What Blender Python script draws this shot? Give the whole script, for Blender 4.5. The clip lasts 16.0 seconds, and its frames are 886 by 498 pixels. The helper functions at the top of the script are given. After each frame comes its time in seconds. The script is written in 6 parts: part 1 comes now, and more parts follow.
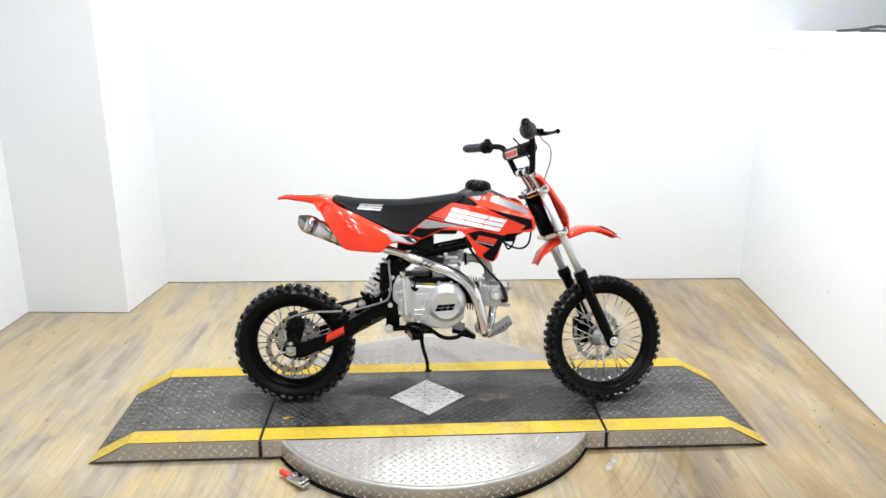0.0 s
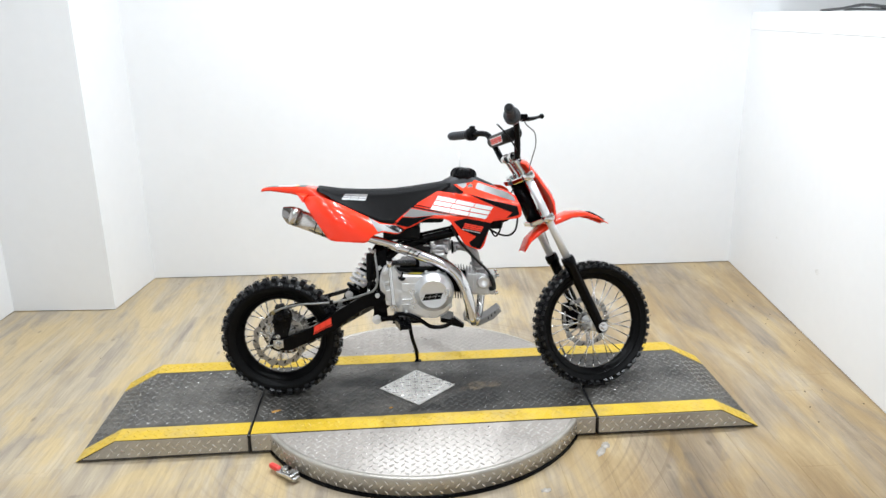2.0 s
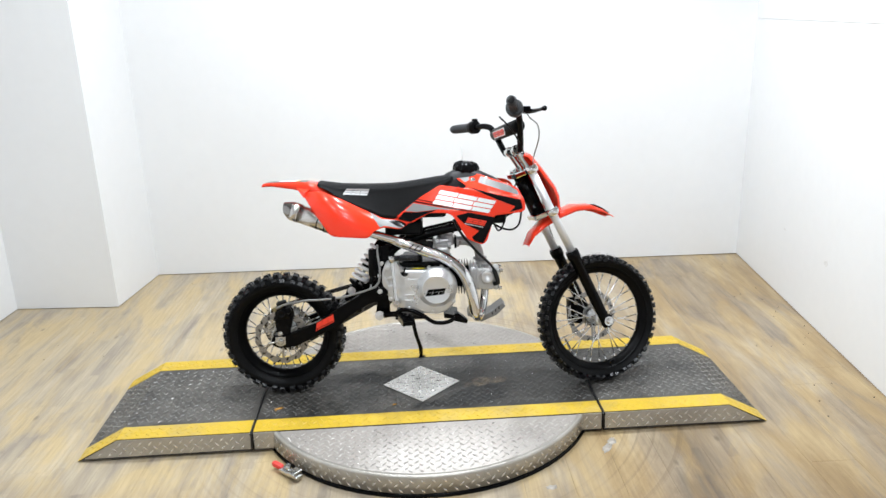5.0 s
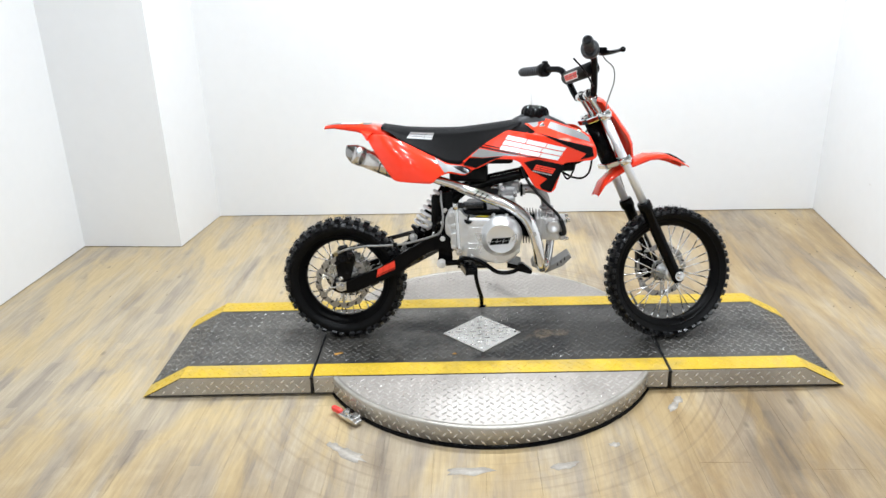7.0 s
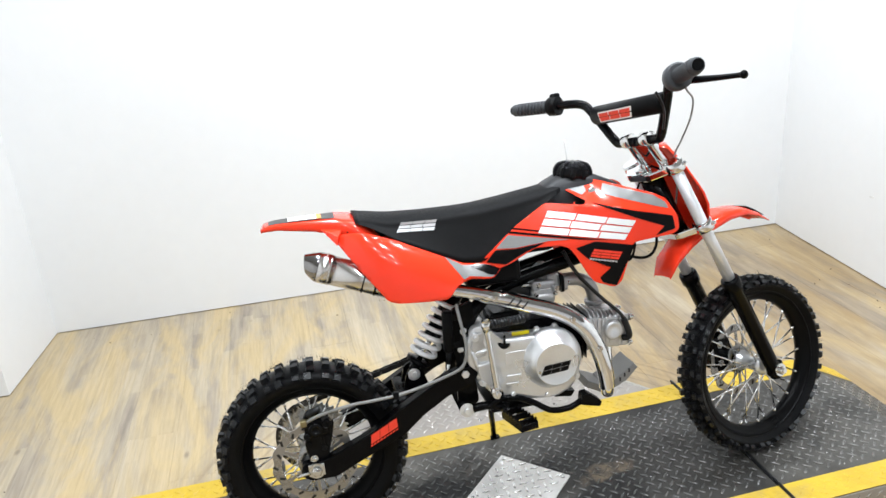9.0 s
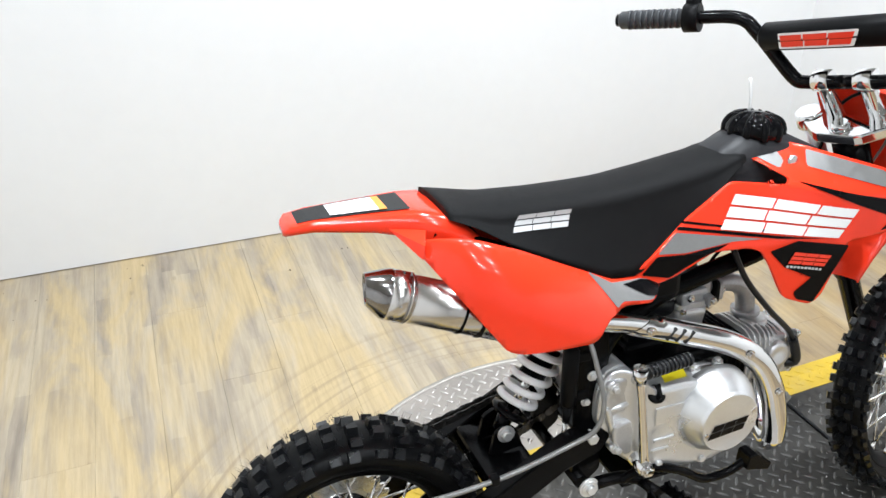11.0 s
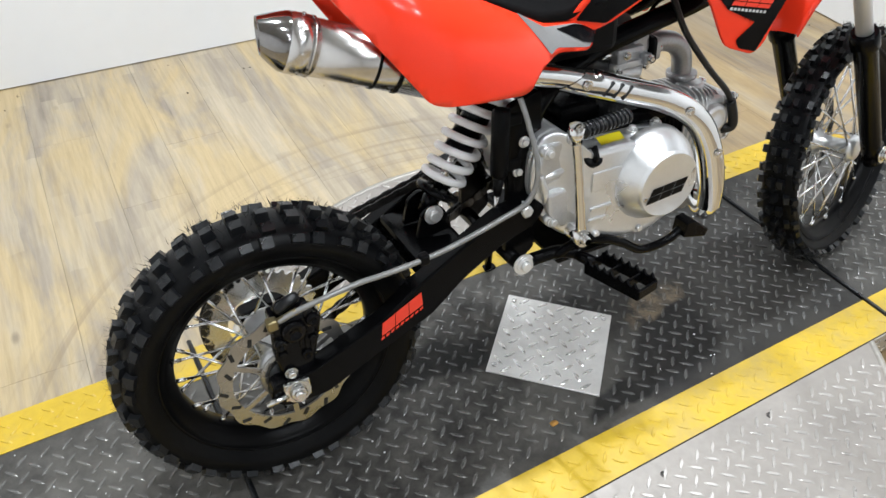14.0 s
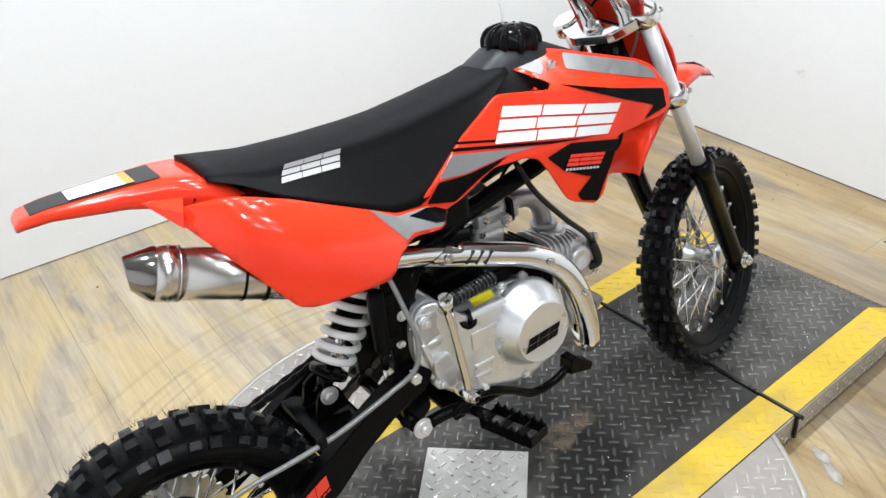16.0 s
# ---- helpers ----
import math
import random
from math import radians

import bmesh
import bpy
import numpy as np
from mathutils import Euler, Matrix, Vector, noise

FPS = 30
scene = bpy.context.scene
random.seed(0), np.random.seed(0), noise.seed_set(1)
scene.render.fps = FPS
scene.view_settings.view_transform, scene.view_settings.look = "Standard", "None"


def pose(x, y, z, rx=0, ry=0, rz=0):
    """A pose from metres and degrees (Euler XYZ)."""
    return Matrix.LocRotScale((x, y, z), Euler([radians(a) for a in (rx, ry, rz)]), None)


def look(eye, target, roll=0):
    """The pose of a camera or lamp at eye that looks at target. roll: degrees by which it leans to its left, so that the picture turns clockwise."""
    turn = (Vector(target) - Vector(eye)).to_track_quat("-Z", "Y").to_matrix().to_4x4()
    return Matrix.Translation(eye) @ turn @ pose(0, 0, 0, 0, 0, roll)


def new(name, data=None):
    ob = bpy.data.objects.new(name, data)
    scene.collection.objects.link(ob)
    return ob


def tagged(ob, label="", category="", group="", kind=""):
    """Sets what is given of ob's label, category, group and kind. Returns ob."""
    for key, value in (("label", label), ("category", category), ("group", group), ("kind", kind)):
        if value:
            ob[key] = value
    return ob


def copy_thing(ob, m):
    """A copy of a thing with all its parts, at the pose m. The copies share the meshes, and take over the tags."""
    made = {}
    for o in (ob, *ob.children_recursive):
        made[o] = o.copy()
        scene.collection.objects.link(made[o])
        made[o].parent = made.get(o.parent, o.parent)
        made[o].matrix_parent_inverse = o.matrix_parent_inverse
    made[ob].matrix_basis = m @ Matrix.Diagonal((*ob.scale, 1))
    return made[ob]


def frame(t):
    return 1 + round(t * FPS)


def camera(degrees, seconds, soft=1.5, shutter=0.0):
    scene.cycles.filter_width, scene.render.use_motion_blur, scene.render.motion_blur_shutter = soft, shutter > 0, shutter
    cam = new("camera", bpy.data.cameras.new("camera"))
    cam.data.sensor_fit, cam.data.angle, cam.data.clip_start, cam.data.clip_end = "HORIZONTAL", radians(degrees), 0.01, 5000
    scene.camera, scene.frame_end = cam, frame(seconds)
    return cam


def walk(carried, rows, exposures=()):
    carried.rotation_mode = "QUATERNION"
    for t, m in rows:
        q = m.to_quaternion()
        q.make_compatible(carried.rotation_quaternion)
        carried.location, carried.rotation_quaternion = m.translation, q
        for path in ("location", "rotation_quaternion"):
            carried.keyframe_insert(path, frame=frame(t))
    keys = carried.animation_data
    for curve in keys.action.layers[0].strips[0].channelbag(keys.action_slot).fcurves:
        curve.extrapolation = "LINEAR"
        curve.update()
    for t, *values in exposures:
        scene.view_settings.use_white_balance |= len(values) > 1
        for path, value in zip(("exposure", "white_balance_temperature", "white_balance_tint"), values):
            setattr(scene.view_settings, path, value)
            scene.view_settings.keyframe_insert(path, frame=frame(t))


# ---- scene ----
cam = camera(60.2, 16.0)
PATH = [
    (0, (-0.028, -2.608, 1.424), (0.035, -0.691, 0.859), -0.0),
    (0.5, (-0.021, -2.605, 1.417), (0.043, -0.686, 0.859), -0.5),
    (1, (-0.018, -2.598, 1.421), (0.042, -0.683, 0.848), -1.0),
    (1.5, (-0.011, -2.594, 1.416), (0.059, -0.679, 0.844), -2.3),
    (2, (-0.009, -2.592, 1.412), (0.075, -0.683, 0.823), -1.1),
    (2.5, (-0.008, -2.587, 1.413), (0.079, -0.68, 0.816), -1.2),
    (3, (-0.002, -2.585, 1.413), (0.091, -0.679, 0.814), -1.4),
    (3.5, (0.003, -2.578, 1.41), (0.078, -0.678, 0.791), -1.9),
    (6, (0.012, -2.557, 1.406), (0.073, -0.649, 0.809), -1.6),
    (6.5, (0.04, -2.548, 1.406), (0.066, -0.65, 0.776), -1.6),
    (7, (-0.028, -2.49, 1.383), (-0.107, -0.629, 0.653), -1.7),
    (7.5, (-0.171, -2.354, 1.374), (-0.035, -0.518, 0.595), -3.5),
    (8, (-0.206, -2.056, 1.352), (0.035, -0.203, 0.64), -1.8),
    (8.5, (-0.311, -1.777, 1.367), (-0.131, 0.093, 0.683), -3.3),
    (9, (-0.463, -1.527, 1.361), (-0.087, 0.298, 0.633), -4.3),
    (11.5, (-0.659, -0.699, 1.217), (-0.031, 0.805, 0.058), 1.8),
    (12, (-0.669, -0.692, 1.139), (-0.092, 0.683, -0.193), 4.5),
    (12.5, (-0.68, -0.706, 1.095), (-0.136, 0.575, -0.341), 5.3),
    (13, (-0.694, -0.722, 1.074), (-0.184, 0.545, -0.388), 3.4),
    (13.5, (-0.674, -0.73, 1.099), (-0.097, 0.598, -0.281), 1.2),
    (14, (-0.638, -0.734, 1.117), (0.101, 0.585, -0.192), 1.3),
    (14.5, (-0.639, -0.751, 1.134), (0.15, 0.598, -0.115), 2.2),
    (15, (-0.6, -0.757, 1.166), (0.234, 0.595, -0.049), -3.0),
    (15.5, (-0.573, -0.775, 1.216), (0.351, 0.646, 0.155), -5.7),
    (16, (-0.567, -0.788, 1.216), (0.397, 0.606, 0.154), -4.4),
]
EXPOSURES = [(0, 0.04), (1.5, -0.05), (4.5, -0.10), (6, 0.0), (9, 0.02), (11.5, -0.04), (12.5, -0.10), (14.5, -0.12), (16, -0.10)]
walk(cam, [(t, look(eye, target, roll)) for t, eye, target, roll in PATH], EXPOSURES)

# ---- world and lamps ----
world = bpy.data.worlds.new("world")
scene.world = world
world.use_nodes = True
world.node_tree.nodes["Background"].inputs[0].default_value = (0.9, 0.95, 1.0, 1)
world.node_tree.nodes["Background"].inputs[1].default_value = 0.25
LAMP_POWER = 21.0
LAMP_GRID = [(x, y, k) for y, k in ((-3.0, 0.62), (-1.8, 0.66), (-0.7, 0.85)) for x in (-0.6, 0.4)] + [(x, 0.40, 1.42) for x in (-0.45, 0.40, 1.2)]
CEILING = 2.75

# ---- materials ----
M = {}


def mat(name, color, rough=0.5, metal=0.0, vary=0.12, scale=6.0, bump=0.0, bump_scale=60.0, rough_vary=0.1, coat=0.0, per_object=0.0, stain=None, stain_amount=0.0, spec=0.5):
    """A node material: base colour varied at two scales, uneven gloss, fine relief."""
    m = bpy.data.materials.new(name)
    m.use_nodes = True
    nt = m.node_tree
    n, link = nt.nodes, nt.links.new
    p = n["Principled BSDF"]
    p.inputs["Metallic"].default_value = metal
    p.inputs["Coat Weight"].default_value = coat
    p.inputs["Specular IOR Level"].default_value = spec
    p.inputs["Coat Roughness"].default_value = 0.08
    co = n.new("ShaderNodeTexCoord")
    big = n.new("ShaderNodeTexNoise")
    big.inputs["Scale"].default_value, big.inputs["Detail"].default_value = scale, 6
    small = n.new("ShaderNodeTexNoise")
    small.inputs["Scale"].default_value, small.inputs["Detail"].default_value = scale * 14, 3
    for t in (big, small):
        link(co.outputs["Object"], t.inputs["Vector"])
    add = n.new("ShaderNodeMath")
    add.operation = "MULTIPLY_ADD"
    link(small.outputs["Fac"], add.inputs[0])
    add.inputs[1].default_value = 0.5
    link(big.outputs["Fac"], add.inputs[2])
    ramp = n.new("ShaderNodeValToRGB")
    ramp.color_ramp.elements[0].position, ramp.color_ramp.elements[1].position = 0.45, 1.05
    lo = [c * (1 - vary) for c in color]
    hi = [min(1, c * (1 + vary)) for c in color]
    ramp.color_ramp.elements[0].color, ramp.color_ramp.elements[1].color = (*lo, 1), (*hi, 1)
    link(add.outputs[0], ramp.inputs[0])
    out = ramp.outputs[0]
    if stain:
        spots = n.new("ShaderNodeTexNoise")
        spots.inputs["Scale"].default_value, spots.inputs["Detail"].default_value = scale * 0.7, 8
        spots.inputs["Roughness"].default_value = 0.7
        link(co.outputs["Object"], spots.inputs["Vector"])
        sr = n.new("ShaderNodeValToRGB")
        sr.color_ramp.elements[0].position, sr.color_ramp.elements[1].position = 0.52, 0.68
        sr.color_ramp.elements[0].color, sr.color_ramp.elements[1].color = (0, 0, 0, 1), (stain_amount,) * 3 + (1,)
        link(spots.outputs["Fac"], sr.inputs[0])
        mix = n.new("ShaderNodeMixRGB")
        link(sr.outputs[0], mix.inputs[0])
        link(out, mix.inputs[1])
        mix.inputs[2].default_value = (*stain, 1)
        out = mix.outputs[0]
    if per_object:
        info = n.new("ShaderNodeObjectInfo")
        hsv = n.new("ShaderNodeHueSaturation")
        mr = n.new("ShaderNodeMapRange")
        mr.inputs["To Min"].default_value, mr.inputs["To Max"].default_value = 1 - per_object, 1 + per_object
        link(info.outputs["Random"], mr.inputs[0])
        link(mr.outputs[0], hsv.inputs["Value"])
        link(out, hsv.inputs["Color"])
        out = hsv.outputs[0]
    link(out, p.inputs["Base Color"])
    rr = n.new("ShaderNodeMapRange")
    rr.inputs["To Min"].default_value, rr.inputs["To Max"].default_value = max(0.02, rough - rough_vary), min(1, rough + rough_vary)
    link(big.outputs["Fac"], rr.inputs[0])
    link(rr.outputs[0], p.inputs["Roughness"])
    if bump:
        bn = n.new("ShaderNodeTexNoise")
        bn.inputs["Scale"].default_value, bn.inputs["Detail"].default_value = bump_scale, 4
        link(co.outputs["Object"], bn.inputs["Vector"])
        b = n.new("ShaderNodeBump")
        b.inputs["Strength"].default_value, b.inputs["Distance"].default_value = bump, 0.002
        link(bn.outputs["Fac"], b.inputs["Height"])
        link(b.outputs[0], p.inputs["Normal"])
    M[name] = m
    return m


def wood_material():
    """Weathered blond oak vinyl: narrow staves of tan and grey-brown, grain, knots, and round scuffs where the ramps sweep."""
    m = bpy.data.materials.new("vinyl_oak")
    m.use_nodes = True
    nt = m.node_tree
    n, link = nt.nodes, nt.links.new
    p = n["Principled BSDF"]
    geo = n.new("ShaderNodeNewGeometry")
    info = n.new("ShaderNodeObjectInfo")
    sep = n.new("ShaderNodeSeparateXYZ")

    def math_(op, a, b=None, c=None):
        q = n.new("ShaderNodeMath")
        q.operation = op
        for k, v in enumerate((a, b, c)):
            if v is None:
                continue
            if isinstance(v, (int, float)):
                q.inputs[k].default_value = v
            else:
                link(v, q.inputs[k])
        return q.outputs[0]

    def tex(sx, sy, detail, rough, dist=0.0, scale=1.0):
        mp = n.new("ShaderNodeMapping")
        mp.inputs["Scale"].default_value = (sx, sy, 1)
        link(vec, mp.inputs[0])
        t = n.new("ShaderNodeTexNoise")
        t.inputs["Scale"].default_value, t.inputs["Detail"].default_value, t.inputs["Roughness"].default_value = scale, detail, rough
        t.inputs["Distortion"].default_value = dist
        link(mp.outputs[0], t.inputs["Vector"])
        return t.outputs["Fac"]

    def ramp(fac, *stops):
        r = n.new("ShaderNodeValToRGB")
        e = r.color_ramp.elements
        e[0].position, e[0].color = stops[0][0], (*stops[0][1], 1)
        e[1].position, e[1].color = stops[-1][0], (*stops[-1][1], 1)
        for s in stops[1:-1]:
            q = e.new(s[0])
            q.color = (*s[1], 1)
        link(fac, r.inputs[0])
        return r.outputs[0]

    def mix(kind, fac, a, b):
        q = n.new("ShaderNodeMixRGB")
        q.blend_type = kind
        for k, v in enumerate((fac, a, b)):
            if isinstance(v, (int, float)):
                q.inputs[k].default_value = v
            elif isinstance(v, tuple):
                q.inputs[k].default_value = (*v, 1)
            else:
                link(v, q.inputs[k])
        return q.outputs[0]
    # each plank shows another stretch of the print
    comb = n.new("ShaderNodeCombineXYZ")
    link(math_("MULTIPLY", info.outputs["Random"], 31.0), comb.inputs[0])
    link(math_("MULTIPLY", info.outputs["Random"], 57.0), comb.inputs[1])
    add = n.new("ShaderNodeVectorMath")
    link(geo.outputs["Position"], add.inputs[0])
    link(comb.outputs[0], add.inputs[1])
    vec = add.outputs[0]
    link(geo.outputs["Position"], sep.inputs[0])
    grain_vec = vec
    vec = geo.outputs["Position"]
    wob = tex(5, 2.2, 4, 0.6)
    sx = math_("MULTIPLY_ADD", wob, 1.1, math_("MULTIPLY", sep.outputs[0], 26.0))
    ix = math_("FLOOR", sx)
    wn = n.new("ShaderNodeTexWhiteNoise")
    wn.noise_dimensions = "1D"
    link(ix, wn.inputs["W"])
    iy = math_("FLOOR", math_("MULTIPLY_ADD", wn.outputs["Value"], 5.0, math_("MULTIPLY_ADD", sep.outputs[1], 3.4, math_("MULTIPLY", wob, 0.25))))
    c2 = n.new("ShaderNodeCombineXYZ")
    link(ix, c2.inputs[0])
    link(iy, c2.inputs[1])
    wn2 = n.new("ShaderNodeTexWhiteNoise")
    wn2.noise_dimensions = "2D"
    link(c2.outputs[0], wn2.inputs["Vector"])
    broad = tex(9, 1.5, 5, 0.62, 0.5)
    soft = tex(24, 3.2, 3, 0.5, 0.3)
    tone = math_("ADD", math_("MULTIPLY", wn2.outputs["Value"], 0.17), math_("ADD", math_("MULTIPLY", broad, 0.60), math_("MULTIPLY_ADD", soft, 0.46, 0.05)))
    col = ramp(tone, (0.40, (0.225, 0.190, 0.155)), (0.56, (0.345, 0.294, 0.232)), (0.68, (0.430, 0.362, 0.268)), (0.86, (0.515, 0.435, 0.315)))
    warm = tex(5.0, 1.3, 5, 0.65, 0.8)
    col = mix("MIX", ramp(warm, (0.44, (0, 0, 0)), (0.60, (0.85, 0.85, 0.85))), col, (0.54, 0.412, 0.222))
    vec = grain_vec
    fine = tex(85, 4.5, 6, 0.72)
    col = mix("MULTIPLY", 0.6, col, ramp(fine, (0.34, (0.68, 0.66, 0.63)), (0.60, (1, 1, 1))))
    knots = n.new("ShaderNodeTexVoronoi")
    knots.inputs["Scale"].default_value = 4.2
    mp = n.new("ShaderNodeMapping")
    mp.inputs["Scale"].default_value = (1.7, 0.8, 0.0)
    link(vec, mp.inputs[0])
    link(mp.outputs[0], knots.inputs["Vector"])
    col = mix("MIX", ramp(math_("ADD", knots.outputs["Distance"], math_("MULTIPLY", fine, 0.05)), (0.05, (0.55, 0.55, 0.55)), (0.10, (0, 0, 0))), col, (0.13, 0.105, 0.08))
    hsv = n.new("ShaderNodeHueSaturation")
    mr = n.new("ShaderNodeMapRange")
    mr.inputs["To Min"].default_value, mr.inputs["To Max"].default_value = 0.97, 1.03
    link(info.outputs["Random"], mr.inputs[0])
    link(mr.outputs[0], hsv.inputs["Value"])
    link(col, hsv.inputs["Color"])
    col = hsv.outputs[0]
    # round scuffs about the turntable
    s2 = n.new("ShaderNodeSeparateXYZ")
    link(geo.outputs["Position"], s2.inputs[0])
    r = math_("SQRT", math_("ADD", math_("POWER", s2.outputs[0], 2.0), math_("POWER", s2.outputs[1], 2.0)))
    rn = n.new("ShaderNodeTexNoise")
    rn.noise_dimensions = "1D"
    rn.inputs["Scale"].default_value, rn.inputs["Detail"].default_value = 46, 6
    link(r, rn.inputs["W"])
    patch = n.new("ShaderNodeTexNoise")
    patch.inputs["Scale"].default_value = 1.6
    link(geo.outputs["Position"], patch.inputs["Vector"])
    band = math_("MULTIPLY", ramp(r, (0.60, (0, 0, 0)), (0.72, (1, 1, 1)), (0.92, (0.8, 0.8, 0.8)), (1.0, (0, 0, 0))), ramp(rn.outputs["Fac"], (0.54, (0, 0, 0)), (0.66, (1, 1, 1))))
    band = math_("MULTIPLY", band, ramp(patch.outputs["Fac"], (0.38, (0, 0, 0)), (0.60, (0.5, 0.5, 0.5))))
    col = mix("MIX", band, col, (0.22, 0.165, 0.11))
    # light falling off towards the half wall, painted on together with brown dirt streaks
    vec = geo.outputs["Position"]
    falloff_dirt = math_("MULTIPLY", ramp(math_("ADD", s2.outputs[0], math_("MULTIPLY", patch.outputs["Fac"], 0.8)), (0.75, (0, 0, 0)), (1.55, (0.75, 0.75, 0.75))), ramp(tex(7, 1.6, 6, 0.65, 0.6), (0.34, (0.35, 0.35, 0.35)), (0.60, (1, 1, 1))))
    col = mix("MULTIPLY", falloff_dirt, col, (0.50, 0.42, 0.33))
    # browner and darker in patches in front of the turntable
    front = math_("MULTIPLY", ramp(math_("ADD", math_("MULTIPLY", s2.outputs[1], -1.0), math_("MULTIPLY", patch.outputs["Fac"], 0.5)), (0.62, (0, 0, 0)), (0.92, (0.6, 0.6, 0.6))), ramp(tex(4.5, 2.6, 6, 0.65, 0.6), (0.34, (0.25, 0.25, 0.25)), (0.62, (1, 1, 1))))
    col = mix("MULTIPLY", front, col, (0.52, 0.45, 0.37))
    link(col, p.inputs["Base Color"])
    rr = n.new("ShaderNodeMapRange")
    rr.inputs["To Min"].default_value, rr.inputs["To Max"].default_value = 0.34, 0.52
    link(broad, rr.inputs[0])
    link(rr.outputs[0], p.inputs["Roughness"])
    p.inputs["Specular IOR Level"].default_value = 0.35
    bp = n.new("ShaderNodeBump")
    bp.inputs["Strength"].default_value, bp.inputs["Distance"].default_value = 0.10, 0.001
    link(fine, bp.inputs["Height"])
    link(bp.outputs[0], p.inputs["Normal"])
    M["vinyl_oak"] = m


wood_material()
mat("wall_paint", (0.772, 0.775, 0.780), 0.55, vary=0.02, scale=1.5, bump=0.06, bump_scale=90)
# unseen ceiling kept grey, so upward faces reflect and receive less light
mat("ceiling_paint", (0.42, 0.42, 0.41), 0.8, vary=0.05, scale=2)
mat("floor_seam", (0.30, 0.25, 0.185), 0.7)
mat("red_plastic", (0.88, 0.043, 0.015), 0.14, vary=0.03, scale=5, rough_vary=0.03, coat=0.0, spec=0.45)
mat("black_plastic", (0.004, 0.004, 0.0043), 0.40, vary=0.15, scale=9, bump=0.1, bump_scale=500, spec=0.08)
mat("black_gloss", (0.0035, 0.0035, 0.004), 0.16, vary=0.1, coat=0.04, spec=0.10)
mat("black_frame", (0.002, 0.002, 0.0023), 0.24, vary=0.15, scale=12, rough_vary=0.08, spec=0.09)
mat("tank_plastic", (0.022, 0.022, 0.024), 0.42, vary=0.2, scale=9, bump=0.15, bump_scale=500, spec=0.25)
mat("seat_vinyl", (0.0065, 0.0065, 0.0068), 0.55, vary=0.2, scale=8, bump=0.35, bump_scale=900, spec=0.09)
mat("rubber", (0.0060, 0.0065, 0.0075), 0.30, vary=0.45, scale=14, bump=0.15, bump_scale=250, rough_vary=0.15, spec=0.36)
mat("carcass_rubber", (0.0035, 0.0036, 0.004), 0.38, vary=0.35, scale=14, bump=0.12, bump_scale=250, rough_vary=0.12, spec=0.10)
mat("rim_black", (0.0025, 0.0025, 0.0028), 0.30, vary=0.15, spec=0.09)
mat("chrome", (0.78, 0.78, 0.78), 0.08, 1.0, vary=0.04, rough_vary=0.05)
mat("steel", (0.62, 0.62, 0.61), 0.24, 1.0, vary=0.08, scale=12, rough_vary=0.1)
mat("spoke_steel", (0.82, 0.82, 0.83), 0.2, 1.0, vary=0.05)
mat("brushed_steel", (0.60, 0.58, 0.56), 0.22, 1.0, vary=0.1, scale=15, rough_vary=0.08)
mat("cast_alloy", (0.72, 0.725, 0.73), 0.30, 0.75, vary=0.05, scale=14, bump=0.12, bump_scale=420)
mat("grey_cast", (0.40, 0.40, 0.405), 0.36, 0.6, vary=0.2, scale=16, bump=0.25, bump_scale=300)
mat("raw_alloy", (0.60, 0.597, 0.595), 0.36, 0.7, vary=0.12, scale=16, bump=0.25, bump_scale=300)
mat("disc_steel", (0.31, 0.30, 0.285), 0.28, 0.8, vary=0.1, scale=20)
mat("white_spring", (0.86, 0.86, 0.87), 0.3, vary=0.03, scale=20, coat=0.3)
mat("white_decal", (0.84, 0.84, 0.84), 0.3, vary=0.02, coat=0.2)
mat("silver_decal", (0.20, 0.197, 0.193), 0.42, 0.20, vary=0.08, scale=14)
mat("grey_print", (0.5, 0.5, 0.5), 0.5, vary=0.05)
mat("red_decal", (0.8, 0.045, 0.02), 0.3, vary=0.04)
mat("orange_decal", (0.85, 0.28, 0.03), 0.35, vary=0.04)
mat("yellow_decal", (0.8, 0.66, 0.02), 0.4, vary=0.05)
mat("grip_rubber", (0.040, 0.042, 0.046), 0.42, vary=0.2, scale=30, spec=0.35)
mat("zinc", (0.74, 0.74, 0.735), 0.34, 0.6, vary=0.06, scale=30)
mat("cable_grey", (0.24, 0.24, 0.235), 0.35, 0.3, vary=0.2, scale=60)
mat("brass", (0.26, 0.215, 0.11), 0.4, 0.8, vary=0.15, scale=40)
mat("yellow_paint", (0.56, 0.375, 0.026), 0.40, vary=0.12, scale=7, bump=0.1, bump_scale=160, stain=(0.38, 0.29, 0.12), stain_amount=0.6)
mat("deck_grey", (0.016, 0.0152, 0.0145), 0.36, 0.0, vary=0.5, scale=4, bump=0.2, bump_scale=240, spec=0.16)
# deck lozenges: the shine on their edges is put into a paler colour
mat("tread_worn_glint", (0.080, 0.079, 0.077), 0.22, 0.30, vary=0.5, scale=7, spec=0.40)
mat("alloy_plate", (0.350, 0.318, 0.288), 0.40, 0.22, vary=0.16, scale=5, bump=0.12, bump_scale=200, stain=(0.34, 0.31, 0.275), stain_amount=0.5)
mat("cover_alloy", (0.64, 0.62, 0.595), 0.36, 0.42, vary=0.10, scale=9, bump=0.1, bump_scale=200)
mat("skirt_alloy", (0.40, 0.375, 0.335), 0.38, 0.45, vary=0.16, scale=8, bump=0.12, bump_scale=200)
mat("bright_tread", (0.66, 0.645, 0.615), 0.24, 0.75, vary=0.15, scale=9)
mat("alloy_tread", (0.42, 0.390, 0.362), 0.30, 0.35, vary=0.12, scale=9)
mat("shadow_black", (0.012, 0.012, 0.012), 0.8)
